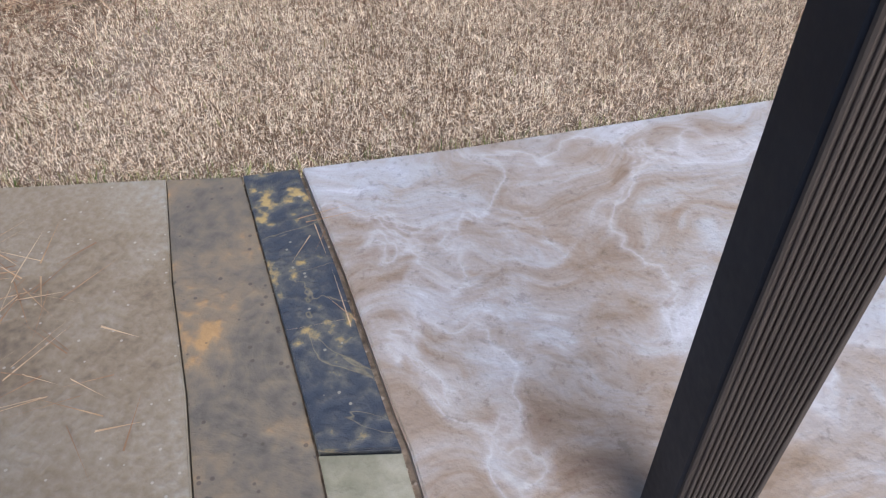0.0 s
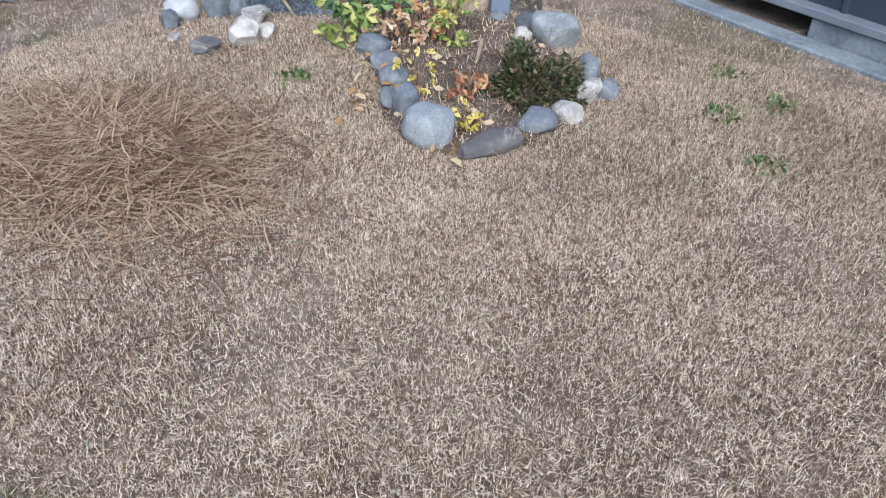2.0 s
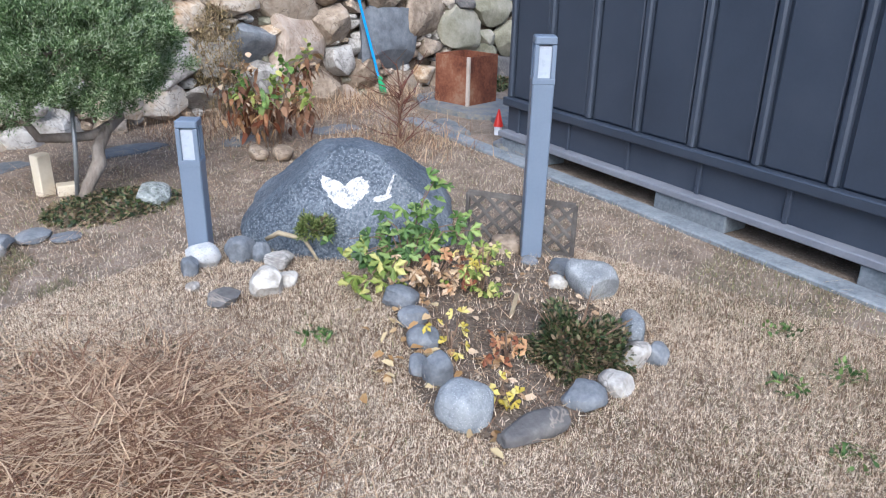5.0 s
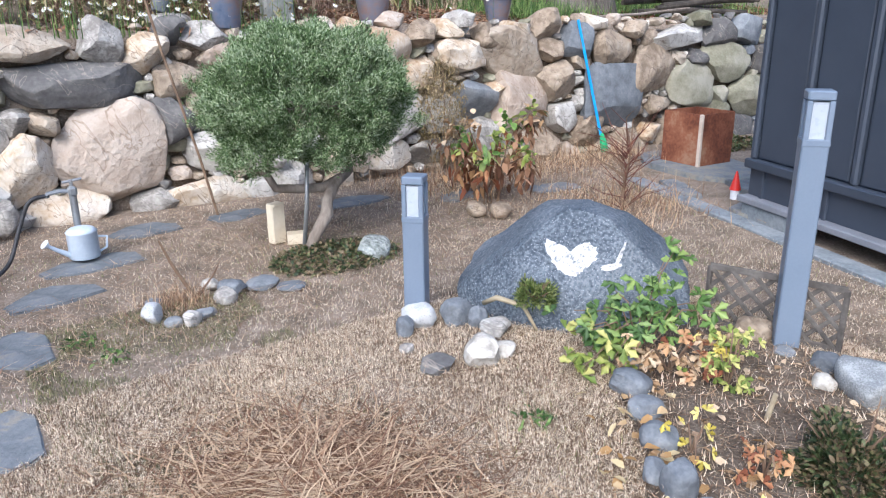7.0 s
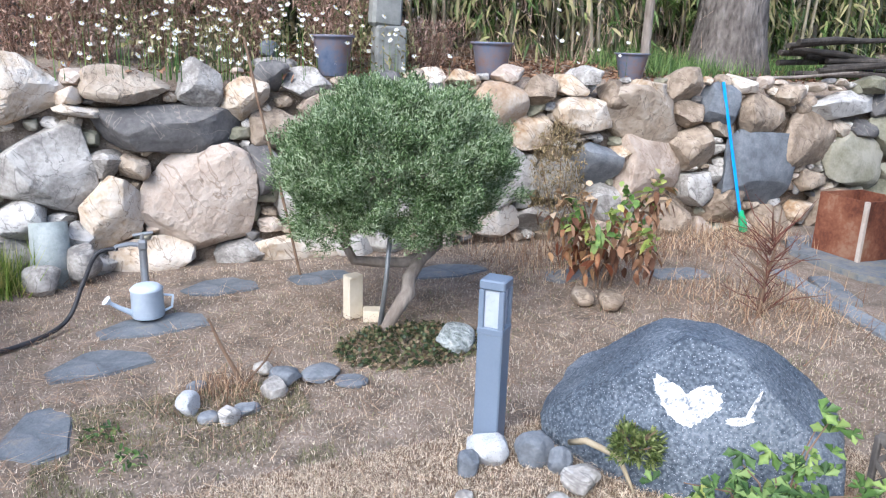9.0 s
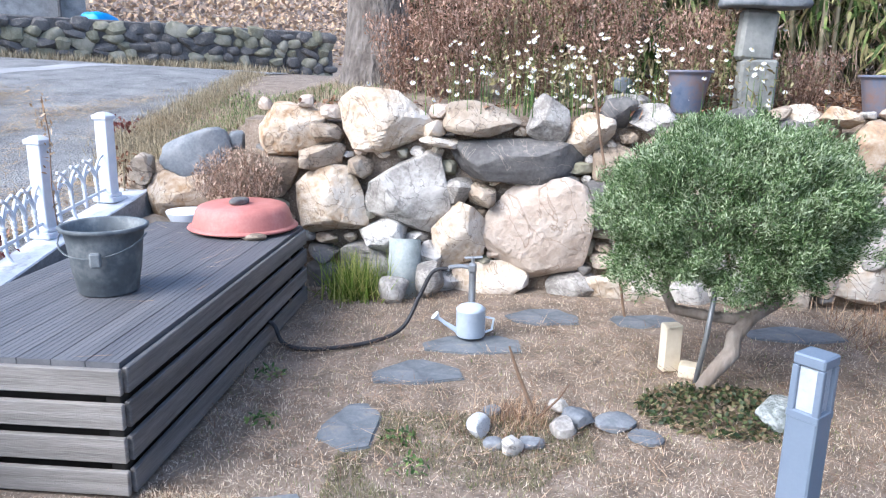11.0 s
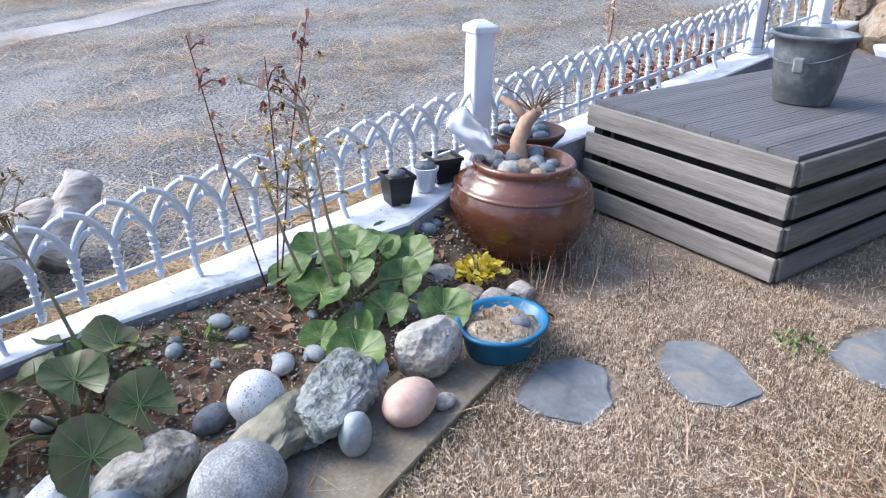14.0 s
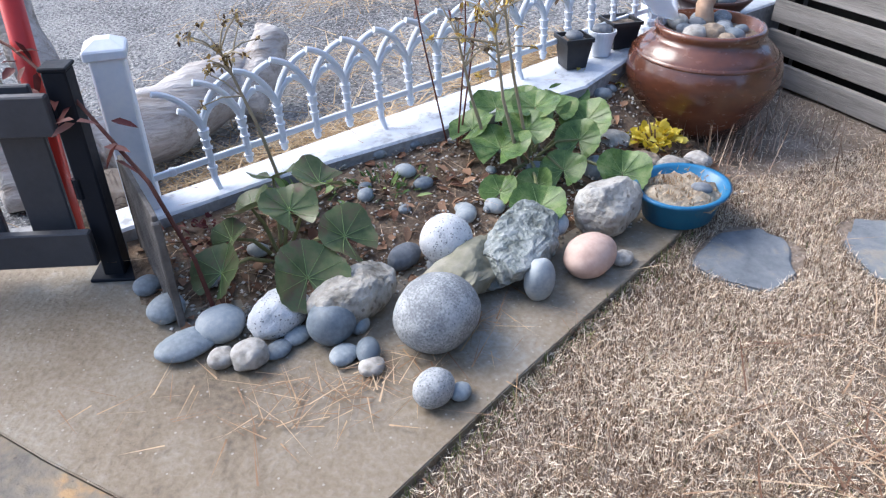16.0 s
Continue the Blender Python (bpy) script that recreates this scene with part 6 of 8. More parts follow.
bed_stone("r", -1.63, 0.60, 0.13, 0.09, 0.09, turn=60, z=0.08)
bed_stone("q", -1.25, 0.60, 0.195, 0.185, 0.235, z=0.065, rough=0.03)
bed_stone("a", -0.925, 0.69, 0.36, 0.20, 0.21, 2, rough=0.09, sub=5)
bed_stone("w", -0.58, 0.69, 0.09, 0.08, 0.075)
bed_stone("w", -0.64, 0.73, 0.12, 0.1, 0.11, 5, rough=0.08)
bed_stone("r", -0.92, 0.83, 0.11, 0.075, 0.085, turn=70)
bed_stone("r", -0.86, 0.81, 0.10, 0.08, 0.06)
bed_stone("w", -0.91, 0.88, 0.085, 0.075, 0.06)
bed_stone("l", -1.0, 1.05, 0.135, 0.11, 0.135)
bed_stone("r", -1.07, 1.05, 0.07, 0.06, 0.06)
bed_stone("r", -0.48, 0.45, 0.13, 0.11, 0.12)
bed_stone("r", -0.45, 0.29, 0.10, 0.09, 0.08)
bed_stone("r", -0.78, 0.68, 0.10, 0.07, 0.055)
bed_stone("r", -0.72, 0.71, 0.10, 0.07, 0.05, turn=30)
bed_stone("b", -0.80, 0.60, 0.13, 0.1, 0.11)
bed_stone("b", -1.02, 0.53, 0.13, 0.1, 0.1)
bed_stone("b", -1.16, 0.50, 0.15, 0.1, 0.11)
bed_stone("b", -1.24, 0.58, 0.10, 0.09, 0.10)
bed_stone("b", -2.24, 0.56, 0.16, 0.14, 0.15)
bed_stone("r", -1.97, 0.33, 0.12, 0.11, 0.17)
bed_stone("w", -2.14, 0.20, 0.18, 0.14, 0.13, 4, z=0.05)
bed_stone("t", -2.16, 0.36, 0.2, 0.14, 0.12, 5)
bed_stone("g", -2.24, 0.44, 0.2, 0.15, 0.12, 6)
bed_stone("g", -2.36, 0.42, 0.17, 0.12, 0.10, 6)
for i in range(26):
    x, y = rnd.uniform(-2.4, -0.6), rnd.uniform(-0.12, 0.35)
    s = rnd.uniform(0.04, 0.09)
    stone("bed_pebble", x, y, bed_z(x, y) - 0.004, (s, s * 0.8, s * 0.6), "r", 700 + i, "small blue grey pebble on the bed soil", "pebble", "pebbles on the bed soil", cuts=0, sub=2)

g = np.random.default_rng(395)
Vs, Fs, o = [], [], 0
for x, y, _ in scatter(2600, -2.4, -0.5, -0.12, 0.6, g):
    if y < along(x)[0] + 0.1:
        continue
    c, q = np.array([x, y, bed_z(x, y) + 0.012]), g.uniform(0.003, 0.009, 3) * [1, 1, 0.7]
    Vs += [c + q * v for v in ((1, 0, 0), (0, 1, 0), (-1, 0, 0), (0, -1, 0), (0, 0, 1), (0, 0, -1))]
    Fs += [(o + a, o + (a + 1) % 4, o + 4) for a in range(4)] + [(o + (a + 1) % 4, o + a, o + 5) for a in range(4)]
    o += 6
stuff("bed_gravel", Vs, Fs, leafmat("pale_gravel", [(0.20, 0.17, 0.14), (0.40, 0.36, 0.31), (0.60, 0.57, 0.52)], 0.85, 0.0), "pale fine gravel strewn on the bed soil", "gravel")
L_LIG = leafmat("ligularia_leaf", [(0.04, 0.075, 0.02), (0.075, 0.135, 0.038), (0.13, 0.21, 0.06), (0.24, 0.29, 0.11)], 0.3, 0.15, 0.5, 22)
L_LIGD = leafmat("aged_ligularia_leaf", [(0.045, 0.065, 0.03), (0.085, 0.12, 0.05), (0.13, 0.15, 0.07), (0.15, 0.10, 0.07)], 0.35, 0.18, 0.5, 18)


def round_leaf(name, root, c, r, tilt, az, material, ob):
    """A kidney-shaped leaf, folded along its middle, pleated along the veins, on a stalk from root to c."""
    vs, fs = [], []
    m = pose(*c, tilt, rnd.uniform(-10, 10), az)
    n, rings = 60, 6
    ph, fold = rnd.uniform(0, 6), rnd.uniform(0.10, 0.42)

    def lift(a, t):
        x = math.cos(a - math.pi / 2)
        return r * (0.20 * t * t * (1 - fold) + fold * t * abs(math.sin(a - math.pi / 2)) - 0.012 * t * math.cos(a * 10) + 0.10 * t ** 3 * math.cos(a * 4 + ph) - 0.10 * t ** 4 * max(0, x))

    def reach(a, t):
        return r * t * (1 + 0.02 * math.cos(a * 20 + ph) * t ** 4 + 0.05 * math.cos(a * 3 + ph) * t)

    for j in range(rings + 1):
        t = j / rings
        for i in range(n + 1):
            a = radians(-74) + radians(328) * i / n
            vs.append(m @ Vector((reach(a, t) * math.cos(a), reach(a, t) * math.sin(a), lift(a, t))))
    for j in range(rings):
        for i in range(n):
            k = j * (n + 1) + i
            fs.append((k, k + 1, k + n + 2, k + n + 1))
    lf = part(name, MB().add(vs, fs), material, ob, "", True)
    mid = (Vector(root) + Vector(c)) / 2 + Vector((0, 0, 0.03))
    part("stalk", MB().tube([root, mid, Vector(c) + Vector((0, 0, 0.002))], [0.007, 0.006, 0.004], 6), M_GREENSTALK, ob)
    rib = MB()
    for i in range(9):
        a = radians(-60) + radians(300) * i / 8
        pts = [m @ Vector((reach(a, t) * math.cos(a), reach(a, t) * math.sin(a), lift(a, t) + 0.0012)) for t in (0.02, 0.2, 0.4, 0.6, 0.8, 0.94)]
        rib.tube(pts, [0.0013, 0.0011, 0.0009, 0.0007, 0.0005, 0.0003], 4)
    part("vein_web", rib, M_VEIN, lf, "pale leaf veins")


M_GREENSTALK = mat("green_stalk", [(0.14, 0.15, 0.06), (0.25, 0.24, 0.11)], 10, 0.6, 0.1)
M_VEIN = mat("pale_vein", [(0.20, 0.29, 0.10), (0.27, 0.36, 0.15)], 10, 0.6, 0.0)

lig = base("ligularia", "leopard plant with large round green leaves", "plant", "leopard plants", at=(-1.72, 0.25, 0.1))
LA = [(-1.63, 0.49, 0.17, 0.095, 28), (-1.98, 0.45, 0.19, 0.095, 30), (-1.84, 0.31, 0.17, 0.085, 35), (-1.66, 0.19, 0.24, 0.11, 28), (-1.63, 0.04, 0.26, 0.09, 25), (-1.77, -0.04, 0.28, 0.10, 22), (-1.86, 0.08, 0.31, 0.09, 20),
      (-1.97, 0.04, 0.27, 0.085, 25), (-2.06, 0.12, 0.23, 0.10, 30), (-1.96, 0.22, 0.22, 0.085, 32), (-1.60, 0.30, 0.14, 0.07, 40), (-1.78, 0.16, 0.27, 0.095, 20), (-1.72, 0.33, 0.15, 0.07, 38), (-2.10, -0.06, 0.24, 0.09, 25), (-1.92, -0.10, 0.26, 0.08, 20)]
for x, y, z, r, tl in LA:
    az = math.degrees(math.atan2(y + 0.35, x + 2.3)) + 90
    round_leaf("leaf", (-1.80 + 0.12 * (x + 1.80), 0.16 + 0.12 * (y - 0.16), bed_z(x, 0.16)), (x, y, z - 0.045), r * 0.94, tl + rnd.uniform(-14, 10), az + rnd.uniform(-25, 25), L_LIG, lig)
lig2 = base("ligularia", "leopard plant with drooping dark green aged leaves", "plant", "leopard plants", at=(-0.86, 0.28, 0.06))
for x, y, z, r, tl in [(-0.86, 0.56, 0.15, 0.115, 45), (-1.0, 0.47, 0.19, 0.10, 40), (-0.66, 0.42, 0.14, 0.09, 45), (-0.88, 0.36, 0.25, 0.095, 25), (-1.0, 0.26, 0.26, 0.10, 20), (-0.80, 0.22, 0.20, 0.09, 30), (-0.90, 0.10, 0.22, 0.085, 25), (-0.72, 0.28, 0.15, 0.07, 40)]:
    az = math.degrees(math.atan2(y - 0.27, x + 0.86)) + 90
    round_leaf("leaf", (-0.86 + 0.15 * (x + 0.86), 0.27 + 0.15 * (y - 0.27), 0.045), (x, y, z), r * 0.88, tl, az, L_LIGD, lig2)

# dried flower stalks


def stalk(root, tip, heads, label, spread=0.1, mat_=None, lm=None, size=0.012, bend=0.05, name="dried_stalk"):
    """A dry stem that forks into small seed heads."""
    ob = base(name, label, "dried plant", "dried stalks", at=tuple(root))
    a, b = Vector(root), Vector(tip)
    mid = (a + b) / 2 + Vector((rnd.uniform(-bend, bend), rnd.uniform(-bend, bend), 0))
    part("stem", MB().tube([a, mid, b], [0.0065, 0.0055, 0.003] if mat_ is None else [0.0034, 0.0028, 0.0015], 7), mat_ or M_STEM, ob)
    for k in range(heads):
        s = mid.lerp(b, rnd.uniform(0.35, 1.0))
        e = s + Vector((rnd.gauss(0, spread), rnd.gauss(0, spread), abs(rnd.gauss(spread * 0.6, spread * 0.5))))
        br_ = part("branchlet", MB().tube([s, (s + e) / 2 + Vector((0, 0, 0.012)), e], [0.0032, 0.0025, 0.0018], 5), mat_ or M_STEM, ob)
        q = np.array(e) + RNG.normal(0, 0.004, (10, 3))
        leaf_part("seed_head", br_, q, RNG.normal(0, 1, (10, 3)) + [0, 0, 0.4], size * 1.6, size * 0.8, lm or L_SEED)
    return ob


L_SEED = leafmat("seed_head", [(0.07, 0.045, 0.025), (0.18, 0.12, 0.06), (0.36, 0.26, 0.10)], 0.8, 0.1)
L_PINKRED = leafmat("faded_red_leaf", [(0.20, 0.07, 0.055), (0.32, 0.14, 0.11), (0.46, 0.27, 0.22)], 0.6, 0.2)
L_GOLD = leafmat("golden_head", [(0.25, 0.15, 0.04), (0.50, 0.34, 0.06), (0.62, 0.46, 0.12)], 0.8, 0.2)
stalk((-1.80, 0.16, 0.1), (-1.70, 0.06, 0.80), 16, "tall dry stalk with dark seed heads", 0.085)
stalk((-1.74, 0.2, 0.1), (-1.62, 0.18, 0.66), 16, "tall dry stalk with golden brown seed heads", 0.075, lm=L_GOLD)
stalk((-1.68, 0.1, 0.1), (-1.52, 0.12, 0.62), 9, "tall dry stalk with dark seed heads", 0.08)
stalk((-0.96, -0.02, 0.06), (-0.82, 0.0, 0.62), 16, "leaning dry stalk with dark seed heads", 0.07)
for (r0, t0, n0) in (((-1.60, 0.0, 0.14), (-1.77, -0.02, 1.06), 30), ((-1.58, 0.02, 0.14), (-1.61, 0.0, 0.94), 26), ((-1.56, -0.02, 0.14), (-1.38, 0.0, 1.02), 26)):
    ob = stalk(r0, t0, 3, "thin red brown stem with withered red leaves", 0.04, M_REDTWIG, L_RED, bend=0.03)
    q = np.array([np.array(r0) + (np.array(t0) - np.array(r0)) * k for k in np.linspace(0.55, 1.0, n0)]) + RNG.normal(0, 0.012, (n0, 3))
    leaf_part("withered_leaf", ob, q, RNG.normal(0, 0.6, (n0, 3)) + [0, 0, -0.7], 0.034, 0.012, L_PINKRED)
arch = base("arching_branch", "arching red brown branch with dark red leaves", "branch", at=(-0.62, 0.46, 0.04))
part("stem", MB().tube([(-0.62, 0.46, 0.03), (-0.60, 0.42, 0.2), (-0.54, 0.32, 0.4), (-0.42, 0.12, 0.58), (-0.30, -0.06, 0.68), (-0.18, -0.2, 0.74)], [0.007, 0.006, 0.006, 0.005, 0.004, 0.003], 7), M_REDTWIG, arch)
q = np.concatenate([np.linspace((-0.50, 0.26, 0.48), (-0.26, -0.1, 0.7), 22)]) + RNG.normal(0, 0.025, (22, 3))
leaf_part("leaf", arch, q, RNG.normal(0, 1, (22, 3)) + [0, 0, -0.4], 0.06, 0.025, L_RED, "dark red curled leaves")
bush("small_plant", (-2.32, 0.21, 0.06), (0.10, 0.09, 0.12), 120, L_BRIGHT, 0.042, 0.034, "bright yellow leaved plant beside the jar", "plant", 21, zmin=0.04)
bush("small_plant", (-2.26, -0.17, 0.15), (0.17, 0.12, 0.12), 90, L_YELLOW, 0.04, 0.03, "pale yellow leaved plant beside the curb", "plant", 22)
bush("small_plant", (-2.14, 0.0, 0.12), (0.13, 0.10, 0.08), 50, L_TAN, 0.05, 0.03, "withered tan plant beside the curb", "plant", 23)
bush("small_plant", (-1.28, 0.10, 0.08), (0.18, 0.12, 0.06), 90, L_GREEN, 0.06, 0.012, "low green grassy plant in the bed", "plant", 24)
bush("small_plant", (-0.68, 0.08, 0.05), (0.16, 0.14, 0.07), 70, L_RED, 0.04, 0.02, "low dark red plant in the bed", "plant", 25)
bush("small_plant", (-1.0, 0.05, 0.07), (0.2, 0.12, 0.09), 70, L_GREEN, 0.06, 0.03, "low green plant in the bed", "plant", 26)
g = np.random.default_rng(88)
P = scatter(420, -2.5, -0.5, -0.15, 0.55, g)
P = np.array([(x, y, bed_z(x, y) + 0.012) for x, y, _ in P if y > along(x)[0] + 0.17])
V, F = leaf_arrays(P, g.normal(0, 1, (len(P), 3)) * [1, 1, 0.2], 0.055, 0.03, rng=g)
stuff("leaf_litter", V, F, L_BROWN, "brown dead leaves on the planting bed", "leaf litter")
P = scatter(900, -2.6, -0.5, -0.2, 0.6, g)
P = np.array([(x, y, bed_z(x, y) + 0.01) for x, y, _ in P if y > along(x)[0] + 0.17])
V, F = blades(P, 0.13, 0.004, rng=g, flat=True)
stuff("bed_needles", V, F, M_NEEDLE, "dry needles on the planting bed", "needles")
P = np.array([JX, JY + 0.1, 0.0]) + g.normal(0, 1, (260, 3)) * [0.2, 0.16, 0]
P = P[(P[:, 1] > 0.02) | (P[:, 0] > -2.45)]
P = P[np.hypot(P[:, 0] - JX, P[:, 1] - JY) > 0.2]
V, F = blades(P, 0.17, 0.006, 0.4, g)
stuff("dry_grass_tuft", V, F, L_DRYBUSH, "dry reddish grass round the jar", "grass")

# ---------------------------------------------------------------- pots on the curb, jar's filling


def nursery_pot(x, y, z, w, h, material, label, square=True):
    ob = base("plant_pot", label, "plant pot", "pots on the curb", at=(x, y, z))
    n = 4 if square else 24
    k = math.sqrt(2) if square else 1
    mb = MB().lathe((0, 0, 0), [(w * 0.36 * k, 0), (w * 0.48 * k, h * 0.86), (w * 0.53 * k, h * 0.87), (w * 0.53 * k, h), (w * 0.47 * k, h), (w * 0.45 * k, h * 0.8)], n)
    tm = pose(x, y, z, 0, 0, 45 - 8 if square else 0)
    mb.v = [tuple(tm @ Vector(v)) for v in mb.v]
    part("shell", mb, material, ob)
    part("soil", MB().lathe((x, y, z + h * 0.78), [(w * 0.44, 0), (w * 0.44, 0.012)], 20), M_SOIL, ob)


for i, (x, y, w, h, m_, lb, sq) in enumerate(((-2.24, -0.25, 0.115, 0.125, M_BLACKPL, "black square plastic pot holding a stone", True), (-2.40, -0.28, 0.11, 0.105, M_WHITEPL, "white round plastic pot holding a stone", False), (-2.52, -0.32, 0.13, 0.115, M_BLACKPL, "black square plastic pot filled with soil", True))):
    nursery_pot(x, y, along(x)[1] + 0.002, w, h, m_, lb, sq)
    if i < 2:
        stone("pot_stone", x, y, along(x)[1] + h * 0.86, (0.085, 0.07, 0.045), "b", 741 + i, "dark grey stone lying in a plastic pot", cuts=0)
bon = base("bonsai_bowl", "shallow dark brown bowl of pebbles on the curb", "bowl", at=(-3.02, -0.33, 0.35))
part("body", MB().lathe((-3.02, -0.33, along(-3.02)[1] + 0.03), [(0.09, 0), (0.12, 0.01), (0.17, 0.07), (0.175, 0.085), (0.16, 0.085), (0.14, 0.05)], 32), M_BROWNBOWL, bon, smooth=True)
for i in range(9):
    a, q = i * 0.7, 0.09 * (i % 3) / 2 + 0.02
    stone("bowl_pebble", -3.02 + q * math.cos(a), -0.33 + q * math.sin(a), along(-3.02)[1] + 0.09, (0.08, 0.065, 0.05), "r" if i % 3 else "l", 760 + i, "grey pebble heaped in the brown bowl", "pebble", "pebbles in the bowl", cuts=0, sub=2)
stone("support_stone", -3.03, -0.30, along(-3.02)[1] - 0.015, (0.2, 0.18, 0.06), "w", 775, "pale flat stone under the brown bowl", cuts=4)
part("pebble_bed", MB().lathe((JX, JY, 0.375), [(0.188, 0), (0.188, 0.02)], 32), M_SOIL, jar)
for i in range(13):
    a, q = i * 2.4, 0.15 * math.sqrt((i + 0.5) / 13)
    s = rnd.uniform(0.06, 0.115)
    stone("jar_pebble", JX + q * math.cos(a), JY + q * math.sin(a), 0.392, (s, s * 0.85, s * 0.62), rnd.choice("rrmbwt"), 780 + i, "rounded pebble heaped in the jar", "pebble", "pebbles in the jar", cuts=0, sub=2)
dr = base("driftwood_root", "pale brown gnarled root standing in the jar", "driftwood", at=(JX, JY, 0.4))
M_ROOT = mat("pale_root", [(0.26, 0.16, 0.10), (0.42, 0.28, 0.19), (0.52, 0.38, 0.28)], 8, 0.8, 0.5, 40)
part("root", MB().tube([(JX - 0.03, JY - 0.06, 0.40), (JX - 0.05, JY - 0.1, 0.47), (JX - 0.11, JY - 0.12, 0.55), (JX - 0.17, JY - 0.1, 0.60)], [0.04, 0.035, 0.032, 0.018], 10), M_ROOT, dr, "", True)
part("root", MB().tube([(JX - 0.11, JY - 0.12, 0.55), (JX - 0.1, JY - 0.2, 0.6), (JX - 0.06, JY - 0.24, 0.63)], [0.024, 0.02, 0.01], 8), M_ROOT, dr, "", True)
for k in range(16):
    a = rnd.uniform(0, 6.28)
    s = Vector((JX - 0.15, JY - 0.12, 0.58))
    e = s + Vector((math.cos(a) * rnd.uniform(0.08, 0.24), math.sin(a) * rnd.uniform(0.08, 0.24), rnd.uniform(0.0, 0.17)))
    part("twig", MB().tube([s, (s + e) / 2 + Vector((0, 0, 0.02)), e], [0.005, 0.003, 0.0015], 5), M_TWIG, dr)
M_CLEAR = bpy.data.materials.new("clear_plastic")
M_CLEAR.use_nodes = True
b_ = M_CLEAR.node_tree.nodes["Principled BSDF"]
b_.inputs["Base Color"].default_value = (0.92, 0.95, 1.0, 1)
b_.inputs["Roughness"].default_value = 0.12
b_.inputs["Transmission Weight"].default_value = 0.72
b_.inputs["IOR"].default_value = 1.25
bot = base("plastic_bottle", "crumpled clear plastic bottle upturned in the jar", "bottle", at=(JX + 0.1, JY - 0.13, 0.43))
mb = MB().lathe((0, 0, 0), [(0.012, -0.1), (0.02, -0.09), (0.022, -0.06), (0.05, -0.02), (0.058, 0.02), (0.054, 0.05), (0.06, 0.07), (0.055, 0.11), (0.06, 0.14), (0.05, 0.165), (0.02, 0.17)], 20)
tm = pose(JX + 0.13, JY - 0.13, 0.49, 25, 38, 20)
mb.v = [tuple(tm @ Vector((x * (1 + 0.06 * math.sin(z * 90)), y, z))) for x, y, z in mb.v]
ob = part("shell", mb, M_CLEAR, bot, "", True)

mo = MB().lathe((-2.115, 0.59, 0.10), [(0.128, 0), (0.12, 0.02), (0.07, 0.034), (0.0, 0.036)], 30, False)
mo.v = [(x, y, z + 0.022 * noise.noise((x * 22, y * 22, 1))) for x, y, z in mo.v]
single("dry_moss", mo, M_MOSS, "clumped dry moss filling the blue basin", "moss", smooth=True)
P = np.array([-2.115, 0.59, 0.13]) + RNG.normal(0, 0.05, (420, 3)) * [1, 1, 0.1]
V, F = blades(P, 0.022, 0.006, 1.2)
stuff("moss_fibres", V, F, L_TAN, "loose dry moss fibres in the basin", "moss")
stone("basin_stone", -2.15, 0.64, 0.125, (0.07, 0.055, 0.04), "b", 799, "grey pebble lying on the dry moss", cuts=0, sub=2)

# ---------------------------------------------------------------- gate, red pole, driftwood, near post
gate = base("gate", "black metal garden gate with charcoal boards", "gate", at=(-0.40, 0.14, 0.03))
GU = Vector((0.93, -0.37, 0))
grz = math.degrees(math.atan2(GU.y, GU.x))
part("post", MB().box((-0.40, 0.11, 0.345), (0.062, 0.062, 0.63), grz, 0.005), M_BLACKMETAL, gate)
part("post_cap", MB().box((-0.40, 0.11, 0.665), (0.07, 0.07, 0.012), grz, 0.003), M_BLACKMETAL, gate)
part("foot_plate", MB().box((-0.40, 0.11, 0.036), (0.13, 0.11, 0.012), grz, 0.003), M_BLACKMETAL, gate)
for nm, z, h, m_ in (("rail", 0.56, 0.11, M_GREYMETAL), ("rail", 0.16, 0.11, M_GREYMETAL)):
    c = Vector((-0.40, 0.14, 0)) + GU * 0.62 + Vector((0.02, 0.03, z))
    part(nm, MB().box(tuple(c), (1.2, 0.03, h), grz, 0.004), m_, gate)
for k in range(6):
    c = Vector((-0.40, 0.11, 0)) + GU * (0.14 + 0.19 * k) + Vector((0.0, 0.0, 0.36))
    part("board", MB().box(tuple(c), (0.12, 0.02, 0.52), grz, 0.004), M_GREYMETAL, gate)
for z in (0.30, 0.52):
    part("hinge", MB().tube([(-0.365, 0.125, z), (-0.365, 0.125, z + 0.06)], 0.012, 8), M_BLACKMETAL, gate)
single("threshold", slab_mesh("threshold", [(-0.38, 0.12), (1.6, -0.25), (1.6, -0.6), (-0.3, -0.3)], -0.08, 0.022, M_CONC, 0.006), None, "grey concrete threshold under the gate", "threshold", kind="structure")
single("pole", MB().tube([(-0.30, -0.06, -0.05), (-0.34, -0.1, 0.95)], 0.03, 16), M_REDPAINT, "red painted round pole beside the gate", "pole", smooth=True)
stone("base_stone", -0.42, -0.42, -0.08, (0.3, 0.2, 0.2), "t", 801, "tan stone beneath the driftwood log", cuts=6)


def drift(name, pts, rads, label, seed):
    mb = MB()
    P_ = [Vector(p) for p in pts]
    fine, fr = [], []
    for i in range(len(P_) - 1):
        for j in range(6):
            t = j / 6
            fine.append(P_[i].lerp(P_[i + 1], t))
            fr.append((rads[i] * (1 - t) + rads[i + 1] * t) * (1 + 0.12 * noise.noise(fine[-1] * 9 + Vector((seed, 0, 0)))))
    fine.append(P_[-1])
    fr.append(rads[-1])
    mb.tube(fine, fr, 18)
    mb.v = [tuple(Vector(v) + Vector((1, 1, 1)) * 0.018 * noise.noise(Vector(v) * 14 + Vector((seed, 3, 1)))) for v in mb.v]
    return single(name, mb, M_DRIFT, label, "driftwood", smooth=True)


